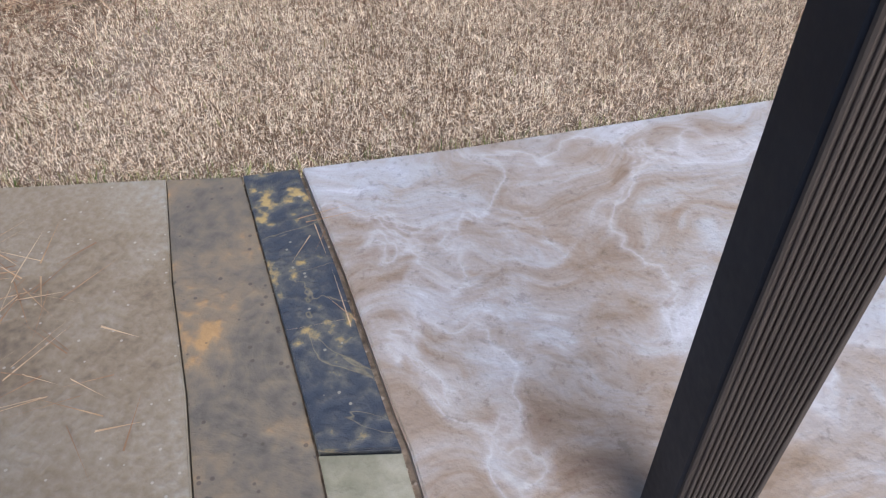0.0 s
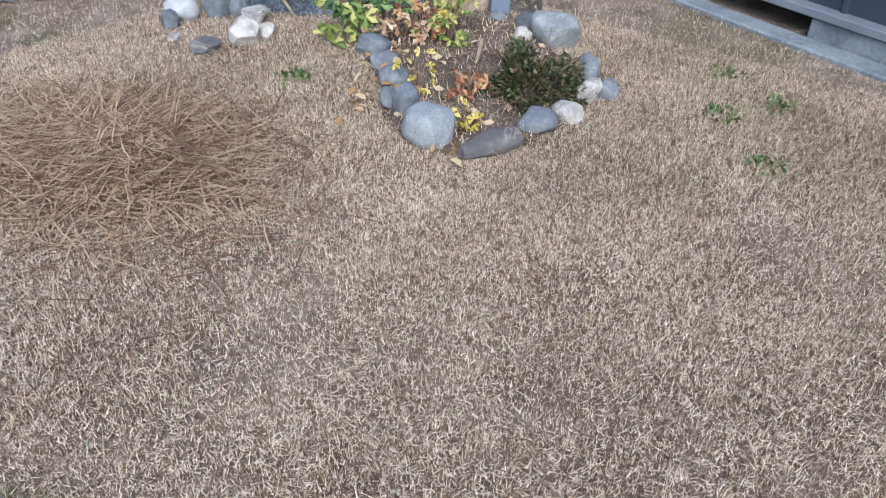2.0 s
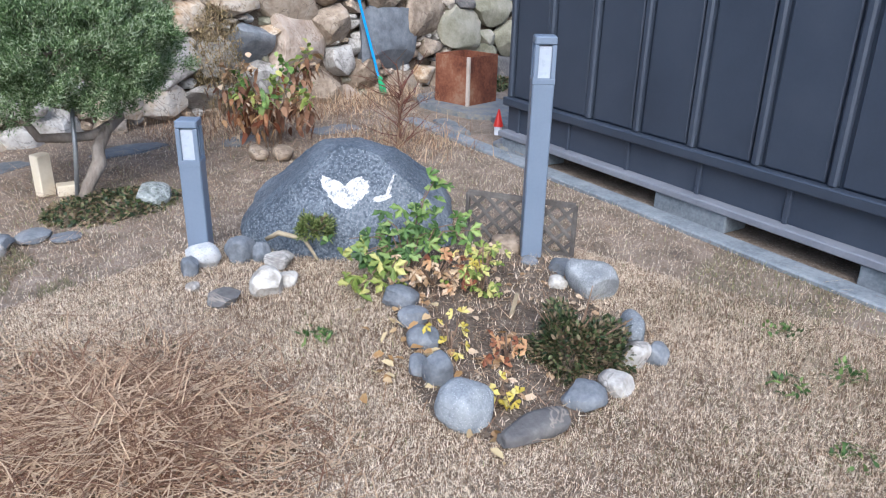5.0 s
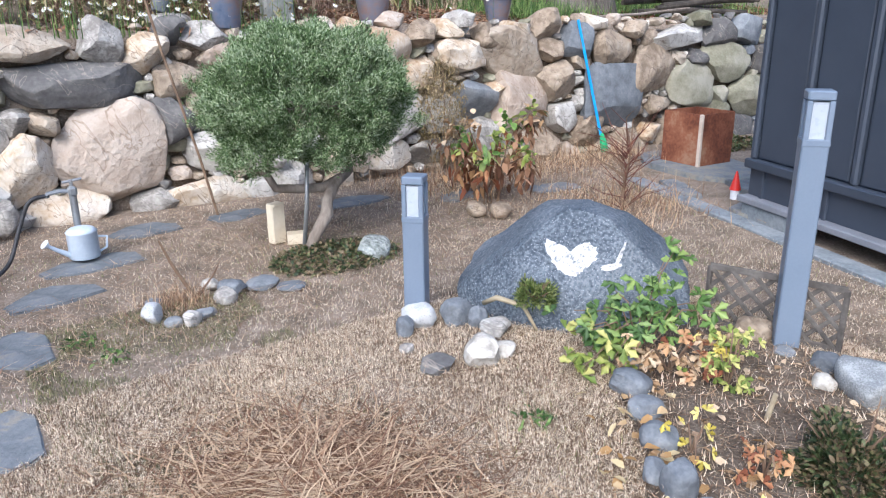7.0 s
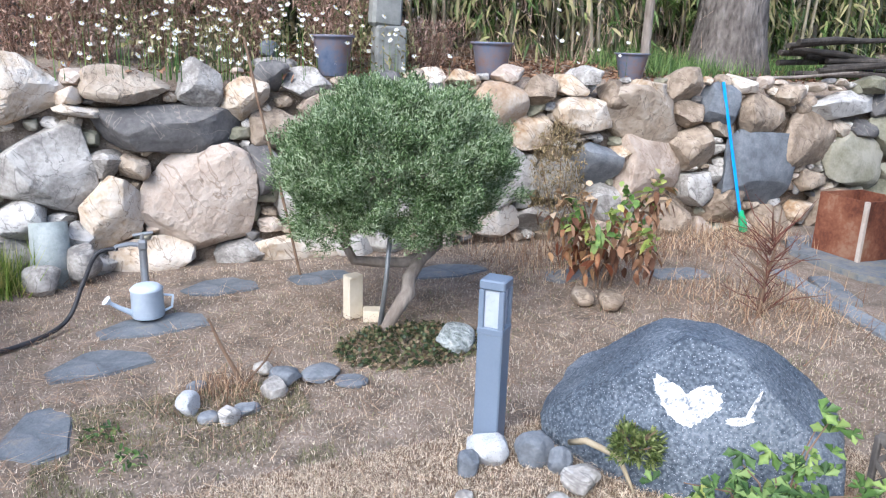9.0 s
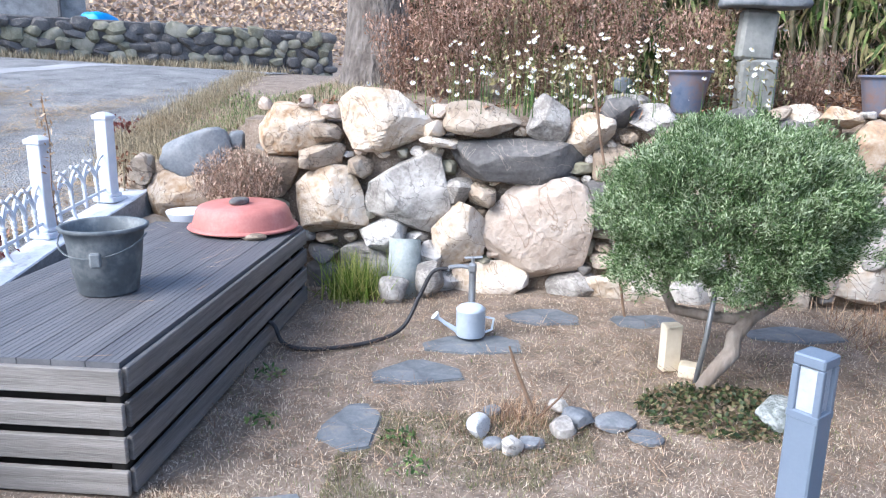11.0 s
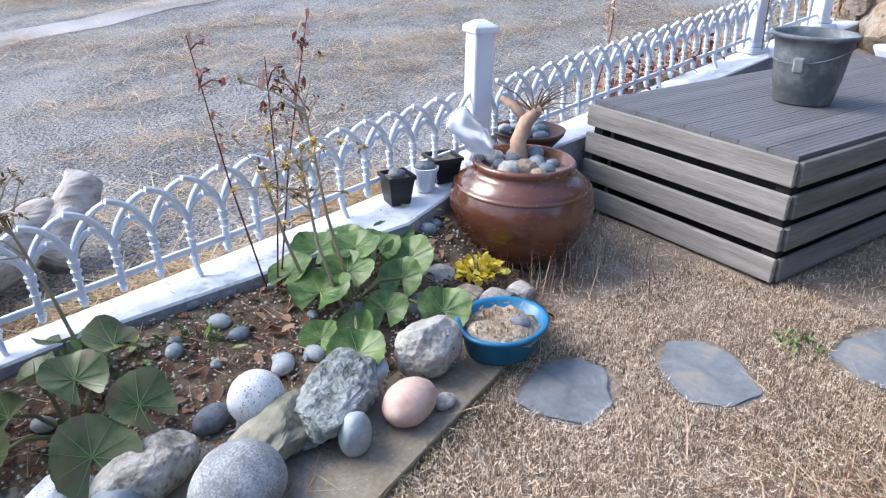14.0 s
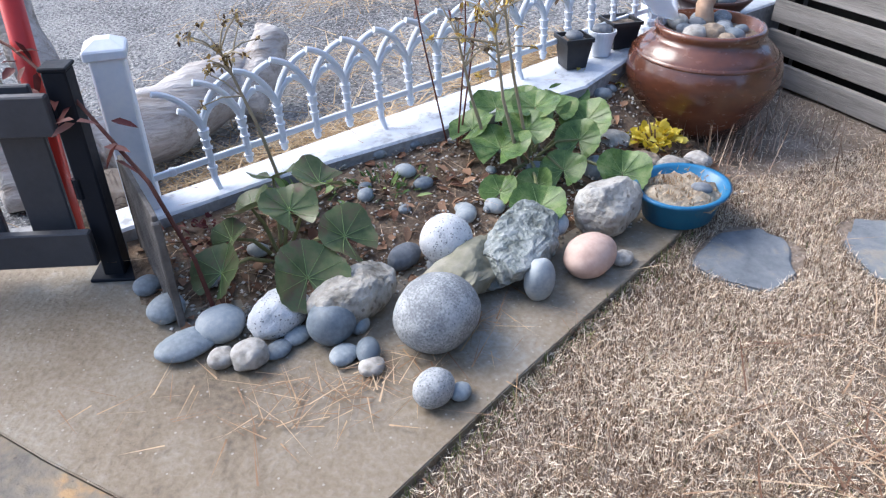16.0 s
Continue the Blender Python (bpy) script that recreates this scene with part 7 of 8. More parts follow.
drift("driftwood_log", [(-0.42, -0.60, 0.10), (-0.66, -0.70, 0.14), (-0.88, -0.84, 0.17), (-1.06, -0.95, 0.22)], [0.11, 0.145, 0.135, 0.085], "bleached driftwood log lying beyond the fence", 1)
drift("driftwood_log", [(-0.98, -0.75, 0.10), (-1.10, -0.88, 0.22), (-1.20, -0.98, 0.33)], [0.08, 0.095, 0.075], "bleached driftwood limb lying beyond the fence", 2)
drift("driftwood_stump", [(-0.35, -0.62, -0.05), (-0.33, -0.70, 0.25), (-0.27, -0.85, 0.55), (-0.25, -0.9, 0.8)], [0.12, 0.085, 0.07, 0.06], "upright bleached driftwood stump beyond the gate", 3)
drift("driftwood_stump", [(-0.16, -0.62, -0.05), (-0.12, -0.74, 0.3), (-0.1, -0.85, 0.75)], [0.10, 0.07, 0.05], "upright bleached driftwood stump beyond the gate", 5)

np_ = base("gate_post", "black post with a fluted brown composite face", "post", at=(0.70, 0.82, 0.03))
tm = pose(0.70, 0.817, 0, 0, -3, 25) @ Matrix.Diagonal((0.8, 0.8, 1, 1))
part("shaft", MB().box((0, 0, 0), (0.1, 0.1, 1.3), bevel=0.005, m=tm @ Matrix.Translation((0, 0, 0.68))), M_BLACKMETAL, np_)
part("cladding", MB().box((0, 0, 0), (0.15, 0.012, 1.3), bevel=0.003, m=tm @ Matrix.Translation((0.027, -0.056, 0.68))), M_FLUTED, np_)
for k in range(13):
    part("flute", MB().box((0, 0, 0), (0.006, 0.006, 1.3), bevel=0.002, m=tm @ Matrix.Translation((-0.038 + k * 0.0105, -0.0645, 0.68))), M_FLUTED, np_)
part("base_plate", MB().box((0, 0, 0), (0.12, 0.12, 0.01), bevel=0.003, m=tm @ Matrix.Translation((0, 0, 0.037))), M_BLACKMETAL, np_)

# ---------------------------------------------------------------- boulders at the wall's end
for i, (k, x, y, z, sx, sy, sz, lb) in enumerate((("c", -6.42, -0.30, 0.42, 0.42, 0.55, 0.46, "cream boulder at the end of the stone wall"), ("b", -6.45, -0.20, 0.80, 0.24, 0.62, 0.34, "tilted blue grey slate slab on a boulder"), ("t", -6.45, -0.60, 0.72, 0.22, 0.2, 0.26, "tan rounded boulder beside the fence post"), ("t", -6.5, -0.72, 0.5, 0.3, 0.3, 0.3, "tan boulder beside the fence post"), ("b", -6.55, 0.12, 1.0, 0.12, 0.14, 0.15, "small blue grey stone on the bank"), ("c", -6.45, 0.1, 0.0, 0.6, 0.7, 0.72, "large cream boulder behind the deck"), ("t", -6.4, -0.4, 0.0, 0.55, 0.6, 0.6, "large tan boulder behind the deck"))):
    ob = stone("boulder", x, y, z, (sx, sy, sz), k, 830 + i, lb, "boulder", "boulders at the wall end", cuts=13, turn=0 if k != "b" else 8, sub=4, tilt=25 if i == 1 else 0)
single("white_pot", MB().lathe((-6.12, -0.12, 0.30), [(0.09, 0), (0.13, 0.2), (0.16, 0.26), (0.16, 0.275), (0.145, 0.27)], 28), M_WHITEPL, "white enamel pot behind the deck", "pot", smooth=True)
st = base("celosia", "dark red crested flower beside the fence post", "flower", at=(-6.35, -0.72, 0.62))
part("stem", MB().tube([(-6.35, -0.72, 0.6), (-6.36, -0.72, 0.9), (-6.37, -0.72, 1.15)], [0.008, 0.007, 0.006], 6), M_STEM, st)
leaf_part("flower_head", st, np.array([-6.37, -0.72, 1.17]) + RNG.normal(0, 0.03, (60, 3)) * [1.6, 1.6, 0.6], RNG.normal(0, 1, (60, 3)) + [0, 0, 0.5], 0.04, 0.02, L_RED, "dark red crest")
leaf_part("leaf", st, np.array([-6.36, -0.72, 0.85]) + RNG.normal(0, 0.05, (60, 3)) * [1, 1, 2.4], RNG.normal(0, 1, (60, 3)) + [0, 0, -0.6], 0.06, 0.02, L_BROWN)
for i, (x, y) in enumerate(((-4.55, -0.75), (-4.2, -0.7), (-3.9, -0.62), (-4.9, -0.8))):
    z = road_z(x, y)
    f = base("celosia", "low dark red withered flowers beyond the fence", "flower", "red flowers beyond the fence", at=(x, y, z))
    leaf_part("leaf", f, np.array([x, y, z + 0.13]) + RNG.normal(0, 0.07, (70, 3)), RNG.normal(0, 1, (70, 3)), 0.05, 0.025, L_RED)
    part("stem", MB().tube([(x, y, z), (x, y, z + 0.2)], 0.006, 5), M_TWIG, f)
bt = base("dry_branch", "thin dry branch with withered leaves over the fence", "branch", at=(-3.9, -0.6, 0.5))
part("stem", MB().tube([(-3.6, -0.5, 0.36), (-4.1, -0.85, 0.72), (-4.6, -1.3, 1.06)], [0.006, 0.005, 0.003], 6), M_REDTWIG, bt)
q = np.linspace((-4.0, -0.78, 0.66), (-4.6, -1.3, 1.06), 44) + RNG.normal(0, 0.02, (44, 3))
leaf_part("leaf", bt, q, RNG.normal(0, 1, (44, 3)), 0.05, 0.016, L_TAN)
vine = base("dry_vine", "dry leafy vine climbing a fence post", "vine", at=(-5.36, -0.68, 0.5))
part("stem", MB().tube([(-5.34, -0.64, 0.55), (-5.3, -0.63, 0.85), (-5.38, -0.66, 1.15), (-5.4, -0.7, 1.4)], 0.004, 5), M_TWIG, vine)
q = np.concatenate([np.linspace((-5.33, -0.62, 0.7), (-5.36, -0.66, 1.1), 30), np.linspace((-5.38, -0.68, 1.15), (-5.4, -0.7, 1.42), 40)]) + RNG.normal(0, 0.03, (70, 3))
leaf_part("leaf", vine, q, RNG.normal(0, 1, (70, 3)), 0.045, 0.015, L_TAN)

# ---------------------------------------------------------------- terrace above the wall
TZ = 1.34


def pot(x, y, z, r, h, label):
    ob = base("glazed_pot", label, "plant pot", "pots on the wall", at=(x, y, z))
    part("body", MB().lathe((x, y, z), [(r * 0.66, 0), (r * 0.7, 0.01), (r * 0.95, h * 0.85), (r, h * 0.93), (r * 1.1, h * 0.94), (r * 1.1, h), (r * 0.95, h), (r * 0.92, h * 0.85)], 30), M_POT, ob, smooth=True)
    part("soil", MB().lathe((x, y, z + h * 0.86), [(r * 0.93, 0), (r * 0.93, 0.01)], 24), M_SOIL, ob)
    return ob


pot(-6.47, 3.46, TZ, 0.15, 0.30, "blue and brown glazed pot on the wall top")
pot(-6.5, 4.82, TZ, 0.165, 0.29, "dark blue glazed pot with a rusty rim on the wall top")
pot(-6.62, 6.35, TZ, 0.15, 0.24, "dark grey pot on the wall top")
lan = base("stone_lantern", "grey standing stone capped with a broad slate slab", "stone lantern", at=(-6.78, 4.0, TZ))
m1 = MB().box((0, 0, 0), (0.14, 0.27, 0.40), bevel=0.02, m=pose(-6.78, 4.02, TZ + 0.19, 0, 1, 0)).box((0, 0, 0), (0.13, 0.26, 0.36), bevel=0.025, m=pose(-6.78, 3.99, TZ + 0.56, -3, 1, 4))
part("pillar", m1, mat("grey_green_slab", [(0.17, 0.175, 0.165), (0.25, 0.255, 0.24), (0.33, 0.33, 0.31)], 6, 0.85, 0.4, 40), lan)
cm = rock_mesh("cap", (0.5, 0.64, 0.18), 17, STONES["b"], 3, 0.04, 3)
cb = new("cap", cm)
for v in cm.vertices:
    if v.co.z < -0.02:
        v.co.z = -0.02 + (v.co.z + 0.02) * 0.25
cb.parent = lan
cb.location = (0, 0.02, 0.78)
stone("terrace_stone", -6.75, 3.08, TZ, (0.3, 0.36, 0.14), "g", 901, "pale grey stone on the terrace", cuts=6)
stone("terrace_stone", -6.85, 3.06, TZ + 0.12, (0.14, 0.15, 0.14), "b", 902, "small blue grey stone stacked on the terrace", cuts=6)
stone("terrace_stone", -6.9, 9.3, TZ, (0.3, 0.3, 0.16), "g", 903, "pale stone on the terrace by the logs", cuts=6)


def tree_trunk(x, y, z, r, h, label):
    ob = base("tree", label, "tree", at=(x, y, z))
    n, m_ = 20, 22
    vs, fs = [], []
    for j in range(m_):
        t = j / (m_ - 1)
        for i in range(n):
            a = 2 * math.pi * i / n
            k = r * (1 - 0.25 * t + 0.5 * (1 - t) ** 8) * (1 + 0.09 * noise.noise((math.cos(a) * 3 + x, math.sin(a) * 3, t * h * 1.4)) + 0.05 * noise.noise((math.cos(a) * 9, math.sin(a) * 9, t * h * 3 + y)))
            vs.append((x + k * math.cos(a) + 0.05 * math.sin(t * 3), y + k * math.sin(a), z - 0.05 + h * t))
    for j in range(m_ - 1):
        for i in range(n):
            q = (i + 1) % n
            fs.append((j * n + i, j * n + q, (j + 1) * n + q, (j + 1) * n + i))
    part("trunk", MB().add(vs, fs), M_TRUNK, ob, "thick grey bark", True)
    for k in range(6):
        a = k * 1.1
        s = Vector((x, y, z + h * (0.75 + 0.04 * k)))
        e = s + Vector((math.cos(a) * 1.3, math.sin(a) * 1.3, 0.9))
        part("limb", MB().tube([s, (s + e) / 2 + Vector((0, 0, 0.1)), e], [r * 0.35, r * 0.22, r * 0.08], 8), M_BARK, ob)
    g = np.random.default_rng(int(abs(y) * 10))
    P = np.array([x, y, z + h + 0.3]) + unit(g.normal(0, 1, (2600, 3))) * np.cbrt(g.random(2600))[:, None] * np.array([2.0, 2.0, 1.1])
    leaf_part("crown", ob, P, g.normal(0, 1, P.shape), 0.14, 0.05, L_BROWN)


tree_trunk(-8.2, 0.95, 1.5, 0.27, 4.6, "tall tree with thick grey bark on the terrace")
tree_trunk(-7.5, 8.35, 1.42, 0.33, 4.6, "tall tree with thick grey bark behind the wall")
single("young_tree", MB().tube([(-7.0, 6.8, TZ), (-7.0, 6.82, 3.4)], [0.05, 0.035], 10), M_BARK, "thin bare tree stem behind the wall", "tree")

# daisies in front, dry shrubs behind
L_DAISY = leafmat("faded_leaf", [(0.14, 0.11, 0.05), (0.24, 0.22, 0.10), (0.38, 0.33, 0.19)], 0.7, 0.2)
g = np.random.default_rng(101)
n = 190
ys = np.concatenate([g.normal(2.5, 0.42, n * 2 // 3), g.normal(3.6, 0.35, n // 3), g.normal(5.9, 0.25, 12)])
xs = g.uniform(-6.95, -6.32, len(ys))
zs = TZ + g.uniform(0.08, 0.62, len(ys)) * (0.55 + 0.45 * np.clip((-xs - 6.3) / 0.6, 0, 1))
C = np.stack([xs, ys, zs], 1)
Vs, Fs, o = [], [], 0
for c in C:
    nrm = unit(np.array([[0.75, g.normal(0, 0.4), 0.75]]))[0]
    s = unit(np.cross(nrm, [[0.1, 0.3, 1.0]]))[0]
    q = np.cross(nrm, s)
    r = g.uniform(0.016, 0.027)
    m_ = 11
    ring = [c + nrm * 0.002]
    for i in range(m_ * 2):
        a = math.pi * i / m_
        rr = r * (1.0 if i % 2 else 0.62)
        ring.append(c + s * rr * math.cos(a) + q * rr * math.sin(a))
    Vs += ring
    Fs += [(o, o + 1 + i, o + 1 + (i + 1) % (m_ * 2)) for i in range(m_ * 2)]
    o += len(ring)
stuff("daisies", Vs, Fs, L_WHITE, "white daisies flowering along the wall top", "flowers")
Vs, Fs, o = [], [], 0
for c in C:
    r = 0.007
    vs = [c + np.array([0.008, 0, 0.006]) + r * np.array(v) for v in ((1, 0, 0), (0, 1, 0), (0, 0, 1), (0, -1, 0), (0, 0, -1))]
    Vs += vs
    Fs += [(o, o + 1, o + 2), (o, o + 2, o + 3), (o, o + 3, o + 4), (o, o + 4, o + 1)]
    o += 5
stuff("daisy_centres", Vs, Fs, L_YELLOW, "yellow centres of the daisies", "flowers")
P = C.copy()
P[:, 2] = TZ - 0.05
side = np.tile([0.0, 0.004, 0.0], (len(C), 1))
V = np.stack([P - side, P + side, C], 1).reshape(-1, 3)
stuff("daisy_stems", V, np.arange(len(V)).reshape(-1, 3), L_GREEN, "thin green stems of the daisies", "flowers")
P = np.stack([g.uniform(-7.0, -6.5, 1500), np.concatenate([g.normal(2.6, 0.5, 1000), g.normal(3.8, 0.3, 500)]), TZ + g.random(1500) * 0.4], 1)
V, F = leaf_arrays(P, g.normal(0, 1, P.shape) + [0, 0, 0.3], 0.05, 0.016, rng=g)
stuff("daisy_leaves", V, F, L_DAISY, "small yellowing leaves among the daisies", "foliage")
P = np.stack([g.uniform(-6.9, -6.32, 700), g.uniform(0.6, 9.6, 700), np.full(700, TZ + 0.02)], 1)
V, F = leaf_arrays(P, g.normal(0, 1, P.shape) * [1, 1, 0.3], 0.06, 0.025, rng=g)
stuff("terrace_litter", V, F, L_BROWN, "brown dead leaves along the wall top", "leaf litter")

SHRUB_TONE = leafmat("reddish_dry_weed", [(0.20, 0.115, 0.08), (0.34, 0.215, 0.155), (0.46, 0.32, 0.25)], 0.85, 0.1)
for i, (x, y, h, w, n) in enumerate(((-7.1, 1.75, 0.9, 0.45, 5200), (-7.3, 2.35, 1.15, 0.5, 6000), (-7.2, 2.95, 1.0, 0.45, 5200), (-7.0, 3.6, 0.75, 0.35, 3200), (-7.4, 1.35, 0.7, 0.4, 3000), (-7.1, 4.45, 0.45, 0.35, 1600))):
    g = np.random.default_rng(120 + i)
    ob = base("dry_weeds", "tall reddish brown dry weeds on the terrace", "weeds", "dry weeds on the terrace", at=(x, y, TZ))
    t = g.random(n)
    a = g.uniform(0, 6.28, n)
    rr = w * np.sqrt(g.random(n)) * (0.5 + 0.6 * t)
    P = np.stack([x + rr * np.cos(a), y + rr * np.sin(a), TZ + h * t ** 0.8], 1)
    leaf_part("dry_leaves", ob, P[: n // 2], g.normal(0, 1, (n // 2, 3)) + [0, 0, 0.4], 0.04, 0.016, SHRUB_TONE)
    V, F = blades(P[n // 2:], 0.09, 0.005, 0.6, g)
    tagged(part("twig_tangle", tris("twig_tangle", V, F, SHRUB_TONE), None, ob), kind="stuff")
    for k in range(12):
        b, q = rnd.uniform(0, 6.28), rnd.uniform(0.2, 0.9) * w
        e = Vector((x + q * math.cos(b), y + q * math.sin(b), TZ + h * rnd.uniform(0.7, 1.0)))
        part("stem", MB().tube([(x + q * 0.4 * math.cos(b), y + q * 0.4 * math.sin(b), TZ - 0.03), e], [0.007, 0.003], 5), M_TWIG, ob)

# bamboo thicket
M_CULM = mat("bamboo_culm", [(0.035, 0.04, 0.016), (0.075, 0.08, 0.035), (0.15, 0.14, 0.08), (0.26, 0.23, 0.16)], 3, 0.5, 0.1, rand=0.9)
g = np.random.default_rng(140)
bam = base("bamboo_thicket", "dense bamboo thicket with green and yellowed culms", "bamboo", at=(-8.8, 6, 1.5))


def culm_mesh(h, r, lean):
    mb = MB()
    pts, rs = [], []
    z = 0.0
    while z < h:
        pts += [(lean * z * z, 0, z), (lean * z * z, 0, z + 0.012), (lean * z * z, 0, z + 0.02)]
        rs += [r * (1 - 0.5 * z / h), r * (1 - 0.5 * z / h) * 1.18, r * (1 - 0.5 * z / h)]
        z += 0.26
    mb.tube(pts, rs, 7)
    return mb.mesh("culm", M_CULM, True)


CULMS = [culm_mesh(h, r, l) for h, r, l in ((4.2, 0.022, 0.02), (4.6, 0.03, 0.03), (3.6, 0.016, 0.05), (4.4, 0.026, 0.0))]
for i in range(190):
    ob = new("culm", CULMS[i % 4])
    x, y = g.uniform(-9.8, -7.75), g.uniform(2.2, 12.0)
    if x > -8.2 and abs(y - 8.3) < 0.7:
        x -= 0.8
    ob.matrix_world = pose(x, y, 1.40 + 0.02, g.normal(0, 4), g.normal(0, 4), g.uniform(0, 360))
    ob.parent = bam
    ob.matrix_parent_inverse = Matrix.Translation(-bam.location)
n = 32000
P = np.stack([g.uniform(-9.6, -7.6, n), g.uniform(1.9, 12.2, n), 1.5 + 3.4 * g.random(n) ** 0.8], 1)
clump = np.sin(P[:, 1] * 4.1 + P[:, 2] * 2) * np.sin(P[:, 2] * 3.7 + P[:, 0] * 3) + 0.3 * g.normal(0, 1, n)
P = P[clump > -0.1]
D = g.normal(0, 0.7, P.shape) + [0.5, 0, -0.7]
V, F = leaf_arrays(P, D, 0.19, 0.034, droop=0.3, rng=g)
ob = part("foliage", tris("foliage", V, F, L_BAMBOO), None, bam, "drooping narrow green leaves")
tagged(ob, kind="stuff")
P = np.stack([g.uniform(-8.6, -7.4, 2600), g.uniform(3.6, 8.0, 2600), 1.38 + 0.7 * g.random(2600) ** 2], 1)
V, F = blades(P, 0.25, 0.006, 0.9, g)
stuff("bamboo_litter", V, F, L_DRYBUSH, "dry stalks and litter below the bamboo", "litter")
# a dense dark thicket further back
n = 17000
P = np.stack([g.uniform(-12.5, -9.8, n), g.uniform(0.5, 24, n), 1.3 + 4.4 * g.random(n)], 1)
V, F = leaf_arrays(P, g.normal(0, 1, P.shape), 0.42, 0.14, rng=g)
stuff("thicket", V, F, L_DARK, "dark dense undergrowth behind the bamboo", "thicket")

M_OLDPOLE = mat("dark_weathered_pole", [(0.02, 0.017, 0.014), (0.05, 0.042, 0.035), (0.11, 0.095, 0.08)], 6, 0.85, 0.4)
g = np.random.default_rng(155)
n = 16000
X, Y = g.uniform(-9.0, -6.65, n), g.uniform(3.2, 12.5, n)
P = np.stack([X, Y, [ground_z(x, y) for x, y in zip(X, Y)]], 1) + [0, 0, 0.01]
V, F = leaf_arrays(P, g.normal(0, 1, P.shape) * [1, 1, 0.35], 0.07, 0.022, rng=g)
stuff("terrace_litter", V, F, L_BROWN, "dead brown leaves lying on the terrace", "leaf litter")
n = 3800
X, Y = g.uniform(-8.0, -6.6, n), np.concatenate([g.normal(7.2, 0.35, n // 2), g.normal(9.6, 0.9, n - n // 2)])
P = np.stack([X, Y, [ground_z(x, y) for x, y in zip(X, Y)]], 1)
V, F = blades(P, 0.22, 0.012, 0.8, g)
stuff("terrace_weeds", V, F, L_GREEN, "green weeds among the litter on the terrace", "weeds")
# old timber by the wall
for i in range(11):
    a = Vector((-6.55 + rnd.uniform(-0.25, 0.15), 8.6 + rnd.uniform(-0.3, 0.4), TZ + 0.05 + 0.035 * i))
    b = a + Vector((rnd.uniform(-0.3, 0.5), rnd.uniform(1.2, 2.0), rnd.uniform(-0.1, 0.15)))
    single("old_pole", MB().tube([a, (a + b) / 2 + Vector((0, 0, 0.02)), b], [0.03, 0.035, 0.025], 8), M_OLDPOLE, "dark weathered pole stacked on the terrace", "pole", "old poles on the terrace")
single("fallen_branch", MB().tube([(-6.4, 7.45, TZ + 0.03), (-6.35, 8.2, TZ + 0.06), (-6.3, 9.0, TZ + 0.12)], [0.018, 0.016, 0.012], 8), M_BARK, "thin grey branch lying along the wall top", "branch")

# ---------------------------------------------------------------- beyond the road


def strip(name, pts, w, label, material, lift=0.006):
    vs, fs = [], []
    for i, (x, y) in enumerate(pts):
        a, b = pts[max(0, i - 1)], pts[min(len(pts) - 1, i + 1)]
        d = Vector((b[0] - a[0], b[1] - a[1])).normalized()
        for s in (-1, -0.33, 0.33, 1):
            px, py = x - d.y * w * 0.5 * s, y + d.x * w * 0.5 * s
            vs.append((px, py, road_z(px, py) + lift))
    for i in range(len(pts) - 1):
        for j in range(3):
            fs.append((i * 4 + j, i * 4 + j + 1, i * 4 + j + 5, i * 4 + j + 4))
    return single(name, MB().add(vs, fs), material, label, "road", kind="structure")


KX, KY = (-20, -17, -14.2, -11, -9, -7.2, -4.6, -1, 3), (-2.6, -4.0, -5.5, -6.7, -6.95, -6.7, -5.95, -5.1, -4.3)
line = [(x, float(np.interp(x, KX, KY)) + 0.07 * math.sin(x * 5.0)) for x in np.arange(2.0, -18.0, -0.35)]
strip("road_strip", line, 0.5, "pale concrete strip along the lane", M_ROADPALE, 0.005)
for x, y in ((-7.6, -6.55), (-10.6, -7.6)):
    single("manhole_cover", MB().lathe((x, y, road_z(x, y)), [(0.36, 0), (0.36, 0.03), (0.3, 0.034), (0.0, 0.034)], 28, False), M_ROAD, "round iron manhole cover in the lane", "manhole cover", "manhole covers", smooth=False)


def field_wall(name, a, b, h, label, seed):
    """A distant dry stone wall of many small dark stones."""
    r = random.Random(seed)
    a, b = Vector(a), Vector(b)
    ob = base(name, label, "wall", at=(a.x, a.y, a.z), kind="structure")
    d = b - a
    u = Vector((d.x, d.y, 0)).normalized()
    nrm = Vector((-u.y, u.x, 0))
    L = Vector((d.x, d.y, 0)).length
    core = MB().box((0, 0, 0), (L, 0.5, h * 0.94), bevel=0.03, m=Matrix.Translation((a + b) / 2 + Vector((0, 0, h / 2 - 0.1))) @ d.to_track_quat("X", "Z").to_matrix().to_4x4())
    part("core", core, STONES["s"], ob)
    meshes = [rock_mesh("stone", (0.46, 0.28, 0.28), 950 + k, STONES[q], 7, 0.05, 2) for k, q in enumerate("svsvvs")]
    rows = int(h / 0.2)
    for j in range(rows):
        s = r.uniform(0, 0.2)
        while s < L:
            st_ = new("stone", r.choice(meshes))
            p = a + d * (s / L) + Vector((0, 0, 0.06 + j * 0.2)) + nrm * r.uniform(-0.03, 0.03)
            sd = 1 if nrm.dot(Vector((-2, 2, 0)) - p) > 0 else -1
            st_.matrix_world = Matrix.Translation(p + nrm * 0.22 * sd + Vector((0, 0, r.uniform(-0.05, 0.05)))) @ pose(0, 0, 0, r.uniform(-25, 25), r.uniform(-25, 25), math.degrees(math.atan2(u.y, u.x))) @ Matrix.Diagonal((r.uniform(0.6, 1.3), 1, r.uniform(0.7, 1.4), 1))
            st_.parent = ob
            st_.matrix_parent_inverse = Matrix.Translation(-ob.location)
            s += r.uniform(0.28, 0.46)


